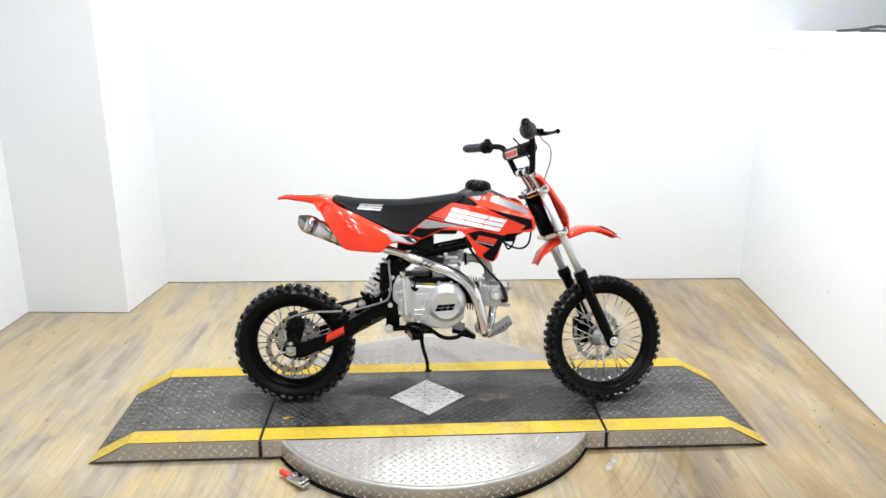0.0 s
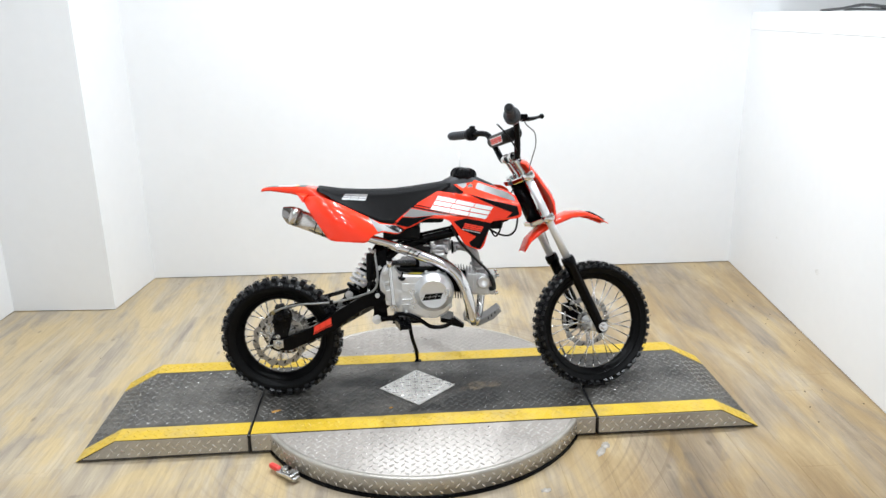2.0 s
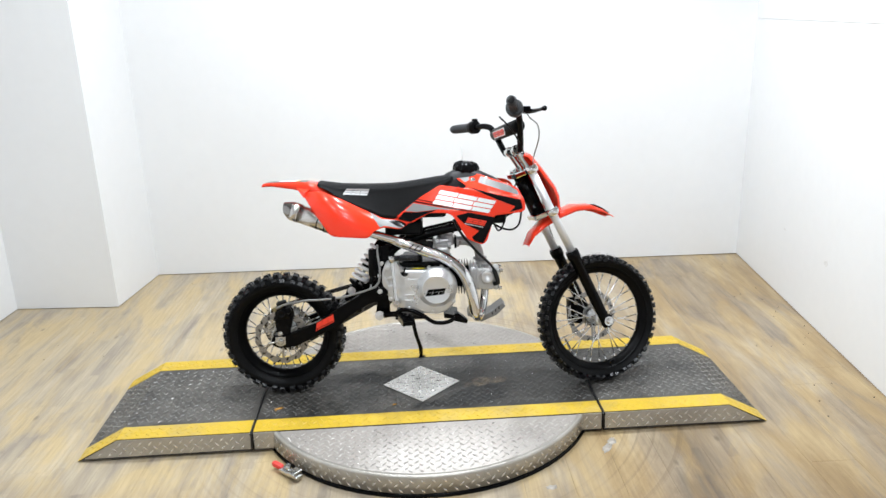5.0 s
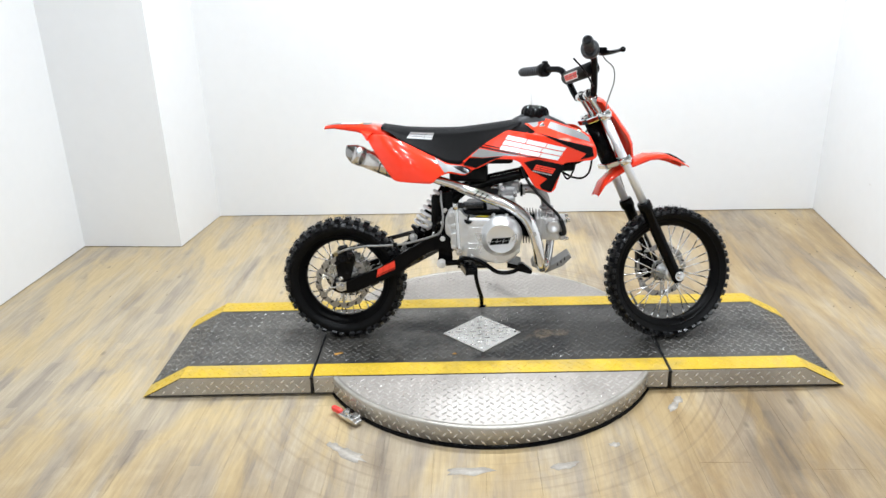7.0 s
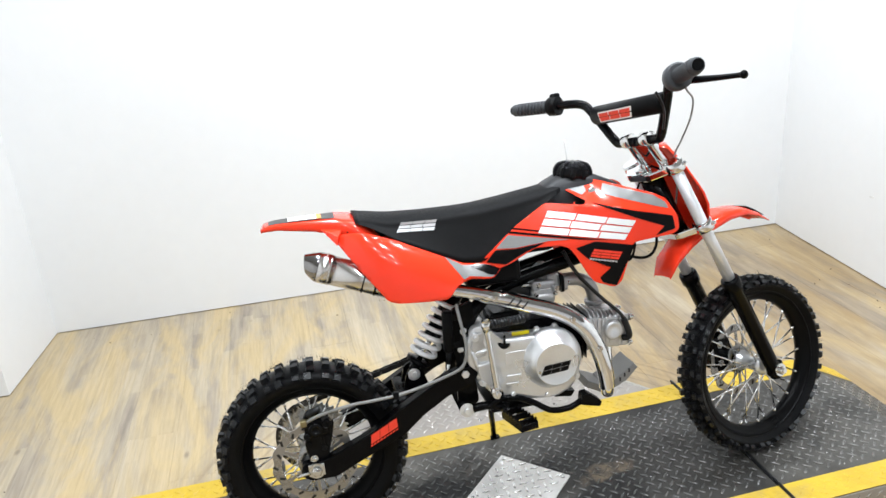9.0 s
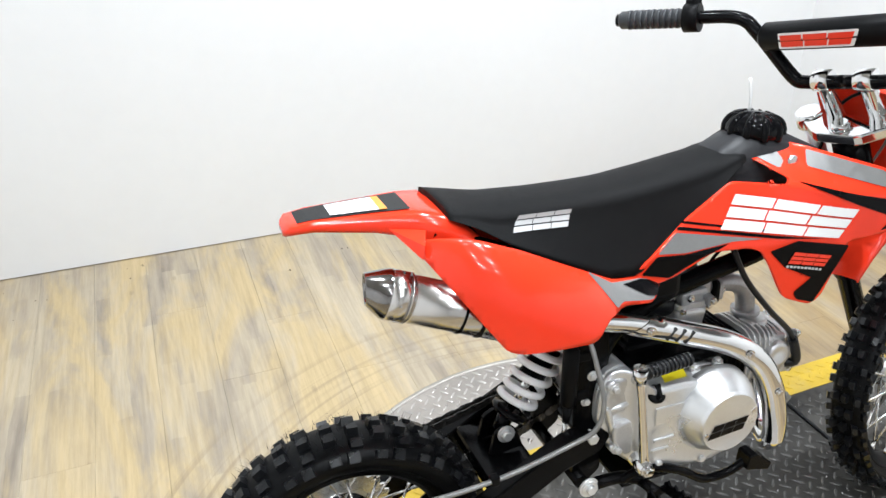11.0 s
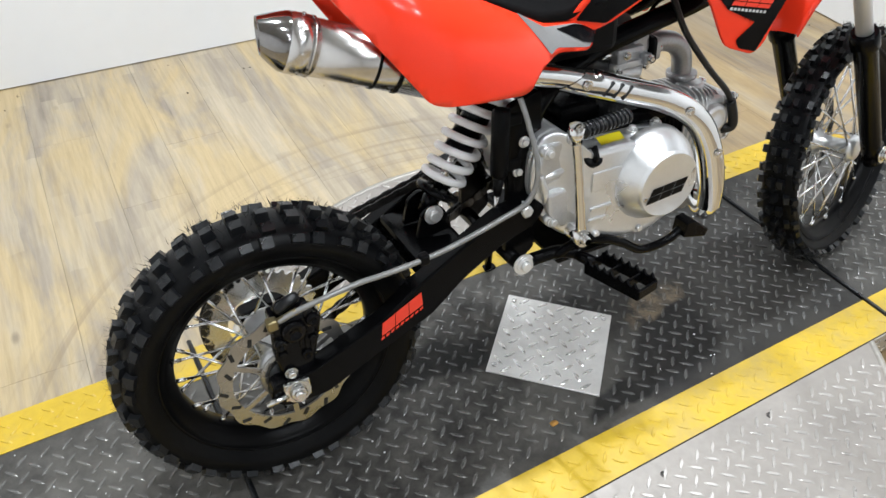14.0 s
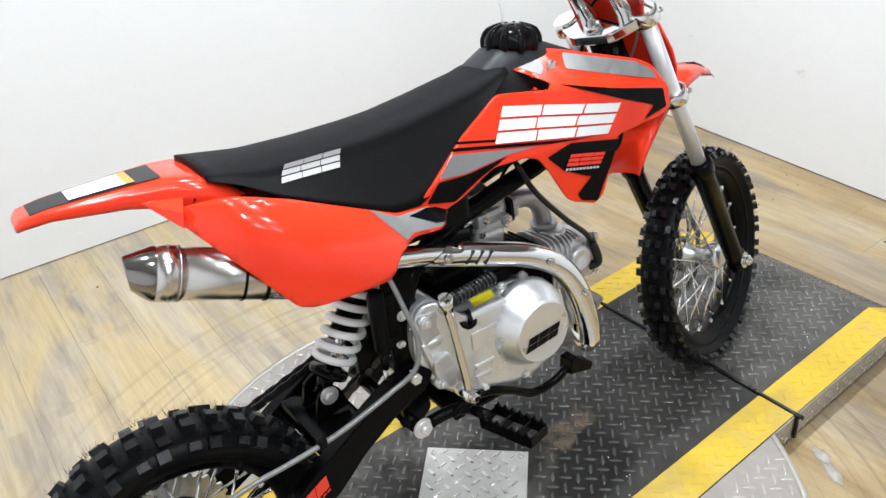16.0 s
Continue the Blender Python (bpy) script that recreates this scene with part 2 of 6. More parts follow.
mat("lock_red", (0.7, 0.05, 0.04), 0.4, vary=0.1)
mat("dark_chrome", (0.30, 0.29, 0.285), 0.12, 1.0, vary=0.1, scale=20)
mat("chain_steel", (0.050, 0.047, 0.044), 0.26, 0.6, vary=0.35, scale=40)
mat("clear_tube", (0.75, 0.75, 0.75), 0.2, vary=0.02)
mat("fork_chrome", (0.74, 0.75, 0.77), 0.32, 0.45, vary=0.05)
mat("scuff", (0.69, 0.685, 0.675), 0.7, vary=0.15, scale=40)
mat("residue", (0.37, 0.335, 0.29), 0.5, vary=0.25, scale=50)
mat("crumb", (0.05, 0.04, 0.03), 0.9, vary=0.4, scale=80)
mat("leaf_dry", (0.45, 0.22, 0.04), 0.7, vary=0.3, scale=60)



JOINT_X = 0.608


def dusty(name, dust, amount):
    """Trodden dust over the deck: broad patches, scraped clean in places, with one tan smear."""
    nt = M[name].node_tree
    n, link = nt.nodes, nt.links.new
    p = n["Principled BSDF"]
    base = p.inputs["Base Color"].links[0].from_socket
    geo = n.new("ShaderNodeNewGeometry")

    def noise(scale, detail, lo, hi):
        t = n.new("ShaderNodeTexNoise")
        t.inputs["Scale"].default_value, t.inputs["Detail"].default_value, t.inputs["Roughness"].default_value = scale, detail, 0.65
        link(geo.outputs["Position"], t.inputs["Vector"])
        r = n.new("ShaderNodeMapRange")
        r.inputs["From Min"].default_value, r.inputs["From Max"].default_value = lo, hi
        link(t.outputs["Fac"], r.inputs[0])
        return r.outputs[0]

    def patch(cx, cy, rx, ry, turn):
        mp = n.new("ShaderNodeMapping")
        mp.vector_type = "TEXTURE"
        mp.inputs["Location"].default_value, mp.inputs["Rotation"].default_value, mp.inputs["Scale"].default_value = (cx, cy, 0.076), (0, 0, radians(turn)), (rx, ry, 1)
        wob = n.new("ShaderNodeTexNoise")
        wob.inputs["Scale"].default_value, wob.inputs["Detail"].default_value = 9, 4
        link(geo.outputs["Position"], wob.inputs["Vector"])
        sh = n.new("ShaderNodeVectorMath")
        sh.operation = "MULTIPLY_ADD"
        link(wob.outputs["Color"], sh.inputs[0])
        sh.inputs[1].default_value, sh.inputs[2].default_value = (0.09, 0.09, 0), (-0.045, -0.045, 0)
        ad = n.new("ShaderNodeVectorMath")
        link(geo.outputs["Position"], ad.inputs[0])
        link(sh.outputs[0], ad.inputs[1])
        link(ad.outputs[0], mp.inputs[0])
        ln = n.new("ShaderNodeVectorMath")
        ln.operation = "LENGTH"
        link(mp.outputs[0], ln.inputs[0])
        r = n.new("ShaderNodeMapRange")
        r.inputs["From Min"].default_value, r.inputs["From Max"].default_value = 0.75, 1.1
        r.inputs["To Min"].default_value, r.inputs["To Max"].default_value = 1, 0
        link(ln.outputs["Value"], r.inputs[0])
        return r.outputs[0]

    def calc(op, a, b):
        q = n.new("ShaderNodeMath")
        q.operation, q.use_clamp = op, True
        for k, v in enumerate((a, b)):
            if isinstance(v, (int, float)):
                q.inputs[k].default_value = v
            else:
                link(v, q.inputs[k])
        return q.outputs[0]

    def over(fac, a, color):
        q = n.new("ShaderNodeMixRGB")
        link(fac, q.inputs[0])
        link(a, q.inputs[1])
        q.inputs[2].default_value = (*color, 1)
        return q.outputs[0]
    cover = calc("MULTIPLY", calc("ADD", calc("MULTIPLY", noise(3.2, 6, 0.34, 0.58), 0.75), calc("MULTIPLY", noise(22, 5, 0.40, 0.70), 0.5)), amount)
    clean = calc("MAXIMUM", patch(0.20, -0.115, 0.13, 0.075, 25), patch(0.04, -0.165, 0.10, 0.028, 10))
    clean = calc("MAXIMUM", clean, patch(-0.20, 0.05, 0.10, 0.05, 0))
    cover = calc("MULTIPLY", cover, calc("SUBTRACT", 1.0, calc("MULTIPLY", clean, 0.9)))
    sx = n.new("ShaderNodeSeparateXYZ")
    link(geo.outputs["Position"], sx.inputs[0])
    worn = n.new("ShaderNodeMapRange")
    worn.interpolation_type = "SMOOTHSTEP"
    worn.inputs["From Min"].default_value, worn.inputs["From Max"].default_value = -0.10, 0.25
    worn.inputs["To Min"].default_value, worn.inputs["To Max"].default_value = 1.0, 0.34
    link(sx.outputs[0], worn.inputs[0])
    past = n.new("ShaderNodeMath")
    past.operation = "LESS_THAN"
    link(sx.outputs[0], past.inputs[0])
    past.inputs[1].default_value = JOINT_X
    cover = calc("MULTIPLY", cover, calc("MAXIMUM", calc("MULTIPLY", worn.outputs[0], past.outputs[0]), calc("SUBTRACT", 0.8, past.outputs[0])))
    col = over(cover, base, dust)
    col = over(calc("MULTIPLY", patch(0.24, -0.015, 0.085, 0.032, 15), calc("MULTIPLY", noise(30, 4, 0.35, 0.60), amount)), col, (0.20, 0.155, 0.105))
    link(col, p.inputs["Base Color"])


dusty("deck_grey", (0.112, 0.105, 0.094), 0.95)
dusty("tread_worn_glint", (0.215, 0.205, 0.188), 0.80)

# ---- mesh tools ----


def catmull(pts, n=6, closed=False):
    """A smooth line through points."""
    P = [Vector(p) for p in pts]
    out = []
    m = len(P)
    for i in range(m if closed else m - 1):
        if closed:
            a, b, c, d = P[i - 1], P[i], P[(i + 1) % m], P[(i + 2) % m]
        else:
            a, b, c, d = P[max(0, i - 1)], P[i], P[i + 1], P[min(m - 1, i + 2)]
        for k in range(n):
            t = k / n
            out.append(0.5 * ((2 * b) + (c - a) * t + (2 * a - 5 * b + 4 * c - d) * t * t + (3 * b - a - 3 * c + d) * t ** 3))
    if not closed:
        out.append(P[-1].copy())
    return out


def sweep(bm, pts, r, seg=10, smooth=5, caps=True):
    """A round tube along points; r is a number or one radius a point."""
    P = catmull(pts, smooth) if smooth and len(pts) > 2 else [Vector(p) for p in pts]
    n = len(P)
    if isinstance(r, (int, float)):
        R = [r] * n
    else:
        R = [r[min(len(r) - 2, int(i / (n - 1) * (len(r) - 1)))] * (1 - f) + r[min(len(r) - 1, int(i / (n - 1) * (len(r) - 1)) + 1)] * f for i in range(n) for f in [i / (n - 1) * (len(r) - 1) % 1 if i < n - 1 else 1.0]]
    tang = [(P[min(i + 1, n - 1)] - P[max(i - 1, 0)]).normalized() for i in range(n)]
    ref = Vector((0, 0, 1)) if abs(tang[0].z) < 0.9 else Vector((0, 1, 0))
    u = (ref - tang[0] * ref.dot(tang[0])).normalized()
    rings = []
    for i in range(n):
        u = (u - tang[i] * u.dot(tang[i])).normalized()
        v = tang[i].cross(u)
        rings.append([bm.verts.new(P[i] + (u * math.cos(a) + v * math.sin(a)) * R[i]) for a in [2 * math.pi * k / seg for k in range(seg)]])
    for a, b in zip(rings, rings[1:]):
        for k in range(seg):
            bm.faces.new((a[k], a[(k + 1) % seg], b[(k + 1) % seg], b[k])).smooth = True
    if caps:
        bm.faces.new(rings[0][::-1])
        bm.faces.new(rings[-1])
    return bm


def lathe(bm, profile, seg=32, axis="Y", closed=False, m=None):
    """profile: (along the axis, radius) turned round the axis."""
    rings = []
    for h, r in profile:
        ring = []
        for k in range(seg):
            a = 2 * math.pi * k / seg
            c, s = r * math.cos(a), r * math.sin(a)
            p = Vector((c, h, s)) if axis == "Y" else Vector((c, s, h)) if axis == "Z" else Vector((h, c, s))
            ring.append(bm.verts.new(m @ p if m else p))
        rings.append(ring)
    pairs = list(zip(rings, rings[1:])) + ([(rings[-1], rings[0])] if closed else [])
    for a, b in pairs:
        for k in range(seg):
            bm.faces.new((a[k], a[(k + 1) % seg], b[(k + 1) % seg], b[k])).smooth = True
    if not closed:
        bm.faces.new(rings[0][::-1])
        bm.faces.new(rings[-1])
    return bm


def box(bm, c, size, bevel=0.0, m=None):
    """A box by its centre and size, its edges bevelled."""
    v = bmesh.ops.create_cube(bm, size=1.0)["verts"]
    t = Matrix.Translation(c) @ Matrix.Diagonal((*size, 1))
    bmesh.ops.transform(bm, matrix=(m @ t) if m else t, verts=v)
    if bevel:
        e = list({e for q in v for e in q.link_edges})
        bmesh.ops.bevel(bm, geom=e, offset=bevel, segments=2, affect="EDGES", profile=0.5)
    return bm


def prism(bm, poly, y0, y1, plane="XZ", bevel=0.0):
    """A flat outline given depth."""
    def at(p, d):
        return (p[0], d, p[1]) if plane == "XZ" else (p[0], p[1], d) if plane == "XY" else (d, p[0], p[1])
    a = [bm.verts.new(at(p, y0)) for p in poly]
    b = [bm.verts.new(at(p, y1)) for p in poly]
    k = len(poly)
    fs = [bm.faces.new(a), bm.faces.new(b[::-1])]
    for i in range(k):
        fs.append(bm.faces.new((a[i], b[i], b[(i + 1) % k], a[(i + 1) % k])))
    bmesh.ops.recalc_face_normals(bm, faces=fs)
    if bevel:
        e = [e for f in fs[:2] for e in f.edges]
        bmesh.ops.bevel(bm, geom=e, offset=bevel, segments=2, affect="EDGES", profile=0.5)
    return bm


def rounded(poly, r=0.01, n=4):
    """An outline with its corners rounded."""
    out = []
    k = len(poly)
    for i in range(k):
        a, b, c = Vector(poly[i - 1]), Vector(poly[i]), Vector(poly[(i + 1) % k])
        d = min(r, (a - b).length * 0.45, (c - b).length * 0.45)
        p, q = b + (a - b).normalized() * d, b + (c - b).normalized() * d
        for j in range(n + 1):
            t = j / n
            out.append(tuple((1 - t) ** 2 * p + 2 * t * (1 - t) * b + t * t * q))
    return out


def clip(poly, x, side, axis):
    out = []
    k = len(poly)
    for i in range(k):
        a, b = poly[i], poly[(i + 1) % k]
        da, db = (a[axis] - x) * side, (b[axis] - x) * side
        if da >= 0:
            out.append(a)
        if (da > 0 and db < 0) or (da < 0 and db > 0):
            t = da / (da - db)
            out.append((a[0] + t * (b[0] - a[0]), a[1] + t * (b[1] - a[1])))
    return out


def skin(bm, poly, surf, step=0.02, thick=0.0, lift=0.0):
    """An outline in x and z laid on the surface y = surf(x, z); thick gives it depth towards +y."""
    xs, zs = [p[0] for p in poly], [p[1] for p in poly]
    verts = {}
    faces = []

    def vert(p):
        key = (round(p[0], 4), round(p[1], 4))
        if key not in verts:
            verts[key] = bm.verts.new((p[0], surf(p[0], p[1]) - lift, p[1]))
        return verts[key]
    nx, nz = int((max(xs) - min(xs)) / step) + 1, int((max(zs) - min(zs)) / step) + 1
    for i in range(nx):
        col = clip(clip(poly, min(xs) + i * step, 1, 0), min(xs) + (i + 1) * step, -1, 0)
        if len(col) < 3:
            continue
        for j in range(nz):
            cell = clip(clip(col, min(zs) + j * step, 1, 1), min(zs) + (j + 1) * step, -1, 1)
            vs = []
            for p in cell:
                v = vert(p)
                if v not in vs:
                    vs.append(v)
            if len(vs) >= 3:
                try:
                    f = bm.faces.new(vs)
                    f.smooth = True
                    faces.append(f)
                except ValueError:
                    pass
    bmesh.ops.recalc_face_normals(bm, faces=faces)
    bm.normal_update()
    if sum(f.normal.y for f in faces) > 0:
        bmesh.ops.reverse_faces(bm, faces=faces)
    if thick:
        back = {v: bm.verts.new(v.co + Vector((0, thick, 0))) for v in verts.values()}
        rim = [e for e in {e for f in faces for e in f.edges} if len(e.link_faces) == 1]
        for f in list(faces):
            bm.faces.new([back[v] for v in reversed(f.verts)]).smooth = True
        line = [(Vector(p), Vector(q)) for p, q in zip(poly, poly[1:] + poly[:1])]
        for e in rim:
            f = e.link_faces[0]
            mid = (e.verts[0].co + e.verts[1].co) / 2
            mid = Vector((mid.x, mid.z))
            near = 1.0
            for p, q in line:
                d = q - p
                k = min(1, max(0, (mid - p).dot(d) / max(1e-12, d.length_squared)))
                near = min(near, (mid - p - d * k).length)
            if near > 0.0003:
                continue
            a, b = e.verts
            vs = list(f.verts)
            if vs[(vs.index(a) + 1) % len(vs)] != b:
                a, b = b, a
            bm.faces.new((b, a, back[a], back[b]))
    return bm


def loft(bm, sections, caps=True, closed=True):
    """A skin over rings of equal count."""
    rings = [[bm.verts.new(p) for p in s] for s in sections]
    k = len(rings[0])
    for a, b in zip(rings, rings[1:]):
        for i in range(k if closed else k - 1):
            bm.faces.new((a[i], a[(i + 1) % k], b[(i + 1) % k], b[i])).smooth = True
    if caps and closed:
        bm.faces.new(rings[0][::-1])
        bm.faces.new(rings[-1])
    bmesh.ops.recalc_face_normals(bm, faces=bm.faces[:])
    return bm


def mesh_of(name, bm, material):
    me = bpy.data.meshes.new(name)
    bm.normal_update()
    bm.to_mesh(me)
    bm.free()
    me.materials.append(M[material])
    return me


def part(name, bm, material, parent, label="", m=None):
    """One mesh object under a thing or a part."""
    if m is not None:
        bmesh.ops.transform(bm, matrix=m, verts=bm.verts[:])
    ob = new(name, mesh_of(name, bm, material))
    ob.parent = parent
    if label:
        ob["label"] = label
    return ob


def thing(name, label, category, m=None, group="", kind="", bm=None, material=None):
    ob = new(name, mesh_of(name, bm, material) if bm else None)
    if m is not None:
        ob.matrix_world = m
    return tagged(ob, label, category, group, kind)


def bolt(bm, p, axis, r=0.006, h=0.005, washer=True):
    """A hexagon head on a washer."""
    q = Vector(axis).normalized().to_track_quat("Z", "Y").to_matrix().to_4x4()
    m = Matrix.Translation(p) @ q
    if washer:
        lathe(bm, [(0, r * 1.5), (h * 0.3, r * 1.5)], 14, "Z", m=m)
    lathe(bm, [(h * 0.3, r), (h * 0.85, r), (h, r * 0.8)], 6, "Z", m=m)
    return bm

# ---- structure ----
WALL_TOP = 2.75
BACK_L, BACK_R = (-1.466, 1.592), (1.837, 1.556)
PIL_N, PIL_F = (-1.520, 1.113), (-2.037, 1.140)
LEFT_NEAR, RIGHT_NEAR = (-2.32, -4.6), (1.30, -4.6)


def wall(name, line, z0, z1, label):
    """A wall over a closed outline on the plan."""
    bm = bmesh.new()
    prism(bm, line, z0 + 0.004, z1, "XY")
    return thing(name, label, "wall", kind="structure", bm=bm, material="wall_paint")


wall("wall_back", [BACK_L, BACK_R, (3.6, 1.556), (3.6, 1.78), (-1.6, 1.78), (-1.6, 1.592)], 0, WALL_TOP, "plain white painted back wall behind the turntable")
wall("wall_pillar", [PIL_F, PIL_N, BACK_L, (-1.6, 1.592), (-1.6, 1.78), (-2.3, 1.78), (-2.3, 1.14)], 0, WALL_TOP, "white painted boxed-out pillar in the corner")
wall("wall_left", [PIL_F, (-2.3, 1.14), (-2.55, 1.14), (-2.55, -4.75), (-2.32, -4.75), LEFT_NEAR], 0, WALL_TOP, "plain white painted side wall")
wall("wall_behind", [LEFT_NEAR, (-2.32, -4.75), (3.6, -4.75), (3.6, -4.6)], 0, WALL_TOP, "plain white wall behind the camera")
wall("wall_far", [(3.6, -4.75), (3.75, -4.75), (3.75, 1.78), (3.6, 1.78)], 0, WALL_TOP, "plain white wall of the space beyond the half wall")
HALF = 1.39
half = wall("wall_right", [BACK_R, RIGHT_NEAR, (RIGHT_NEAR[0] + 0.14, -4.6), (BACK_R[0] + 0.14, 1.556)], 0, HALF - 0.09, "white painted half-height partition wall")
bm = bmesh.new()
prism(bm, [(BACK_R[0] - 0.002, 1.554), (RIGHT_NEAR[0] - 0.002, -4.598), (RIGHT_NEAR[0] + 0.155, -4.598), (BACK_R[0] + 0.155, 1.554)], HALF - 0.0898, HALF, "XY", 0.002)
thing("trim_half_wall", "white painted cap board along the half wall", "trim", kind="structure", bm=bm, material="wall_paint")
# ceiling added out of view to close the room
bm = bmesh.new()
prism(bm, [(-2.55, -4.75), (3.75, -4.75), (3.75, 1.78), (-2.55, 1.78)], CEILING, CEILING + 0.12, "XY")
thing("ceiling", "plain grey ceiling with round downlights, added out of view", "ceiling", kind="structure", bm=bm, material="ceiling_paint")
bm = bmesh.new()
prism(bm, [(-2.55, -4.75), (3.75, -4.75), (3.75, 1.78), (-2.55, 1.78)], -0.12, -0.006, "XY")
floor = thing("floor", "blond weathered oak vinyl plank floor", "floor", kind="structure", bm=bm, material="floor_seam")

# downlights in the ceiling
glow = bpy.data.materials.new("lamp_glow")
glow.use_nodes = True
gp = glow.node_tree.nodes["Principled BSDF"]
gp.inputs["Emission Color"].default_value, gp.inputs["Emission Strength"].default_value = (0.93, 0.97, 1.0, 1), 14.0
M["lamp_glow"] = glow
for i, (x, y, k) in enumerate(LAMP_GRID):
    m = Matrix.Translation((x, y, CEILING))
    if i == 0:
        lamp = thing("ceiling_light", "round white recessed downlight, switched on", "ceiling light", m, "downlights in the ceiling")
        bm = bmesh.new()
        lathe(bm, [(0.0, 0.06), (0.0, 0.085), (-0.012, 0.083), (-0.014, 0.066), (-0.004, 0.06)], 28, "Z", closed=True)
        part("frame", bm, "wall_paint", lamp)
        bm = bmesh.new()
        lathe(bm, [(-0.001, 0.06), (-0.004, 0.06)], 28, "Z")
        part("diffuser", bm, "lamp_glow", lamp, "glowing diffuser")
    else:
        copy_thing(lamp, m)
    area = bpy.data.lights.new("downlight", "AREA")
    area.shape, area.size, area.energy, area.color = "DISK", 0.06, LAMP_POWER * k, (0.868, 0.935, 1.0)
    lo = new("downlight", area)
    lo.matrix_world = Matrix.Translation((x, y, CEILING - 0.02))

# ---- turntable and ramps ----
TURN_M = pose(0.016, 0.004, 0, 0, 0, 1.1)
H = 0.076
HALF_W, JOINT, KNEE, TIP = 0.290, 0.592, 1.032, 1.170
STRIPE = 0.078
DISC_R = 0.598


def treads(bm, inside, x0, x1, y0, y1, zf, pitch=0.0335, length=0.0142, width=0.0030, h=0.0023, turn=0.0):
    """Raised lozenges of tread plate on a square grid, with a second set across them half a step off, where inside(x, y) holds."""
    reach = max(abs(x0), abs(x1), abs(y0), abs(y1))
    n = int(reach * (1.5 if turn else 1.0) / pitch * 2) + 1
    ct, st = math.cos(radians(turn)), math.sin(radians(turn))
    for i in range(-n, n + 1):
        for j in range(-n, n + 1):
            if (i + j) % 2:
                continue
            gx, gy = i * pitch / 2, j * pitch / 2
            x, y = gx * ct - gy * st, gx * st + gy * ct
            if x < x0 + 0.008 or x > x1 - 0.008 or y < y0 + 0.008 or y > y1 - 0.008 or not inside(x, y):
                continue
            a = radians((45 if i % 2 else -45) + turn)
            ca, sa = math.cos(a), math.sin(a)
            base, top = [], []
            for u, v in ((-1, 0), (-0.45, -1), (0.45, -1), (1, 0), (0.45, 1), (-0.45, 1)):
                dx, dy = u * length * ca - v * width * sa, u * length * sa + v * width * ca
                base.append(bm.verts.new((x + dx, y + dy, zf(x + dx, y + dy) - 0.0003)))
                top.append(bm.verts.new((x + dx * 0.72, y + dy * 0.6, zf(x + dx * 0.72, y + dy * 0.6) + h)))
            bm.faces.new(top)
            for k in range(6):
                bm.faces.new((base[k], base[(k + 1) % 6], top[(k + 1) % 6], top[k])).smooth = True
    return bm


def skirt_treads(bm, x0, x1, y, e, top):
    """Raised lozenges standing on an upright skirt that faces the side e."""
    n = int((x1 - x0) / 0.0335)
    for k in range(n + 1):
        for j, z in enumerate((0.0235, 0.0400, 0.0565)):
            x = x0 + (k + (0.75 if j % 2 else 0.25)) * 0.0335
            tilt = 1 if j % 2 else -1
            if x > x1 - 0.008 or top(x + 0.010) < z + 0.011 or top(x - 0.010) < z + 0.011:
                continue
            mm = Matrix.Translation((x, y, z)) @ Matrix.Rotation(radians(90 * e), 4, "X") @ Matrix.Rotation(radians(45 * tilt), 4, "Z")
            vs = [bm.verts.new(mm @ Vector(p)) for p in ((-0.0115, 0, 0.0002), (0, -0.0029, -0.0004), (0.0115, 0, 0.0002), (0, 0.0029, -0.0004), (-0.0055, 0, -0.0024), (0.0055, 0, -0.0024))]
            for f in ((0, 4, 1), (1, 4, 5), (1, 5, 2), (2, 5, 3), (3, 5, 4), (3, 4, 0)):
                bm.faces.new([vs[i] for i in f]).smooth = True
    return bm


def deck_z(x, y):
    a = abs(x)
    return H if a < KNEE else H - (H - 0.004) * (a - KNEE) / (TIP - KNEE)


turntable = thing("motorcycle_turntable", "tread-plate motorcycle turntable with yellow-edged grey deck", "turntable", TURN_M)
bm = bmesh.new()
lathe(bm, [(0.010, DISC_R - 0.006), (H - 0.007, DISC_R - 0.006), (H - 0.003, DISC_R - 0.010), (H - 0.003, 0.01)], 128, "Z")
part("round_platform", bm, "alloy_plate", turntable, "silver tread-plate disc")
bm = bmesh.new()
lathe(bm, [(0.014, DISC_R - 0.005), (0.014, DISC_R), (H - 0.009, DISC_R), (H - 0.002, DISC_R - 0.004), (H - 0.002, DISC_R - 0.016)], 128, "Z", closed=True)
part("rim_band", bm, "skirt_alloy", turntable, "silver tread-plate rim")
bm = bmesh.new()
lathe(bm, [(0.0, DISC_R + 0.004), (0.006, DISC_R + 0.004), (0.0135, DISC_R - 0.003), (0.0135, DISC_R - 0.06), (0.0, DISC_R - 0.06)], 96, "Z", closed=True)
part("base_ring", bm, "black_frame", turntable, "black steel base ring")
bm = bmesh.new()
prism(bm, [(-JOINT + 0.004, -HALF_W), (JOINT - 0.004, -HALF_W), (JOINT - 0.004, HALF_W), (-JOINT + 0.004, HALF_W)], 0.006, H, "XY", 0.002)
part("deck", bm, "deck_grey", turntable, "worn grey tread-plate deck")
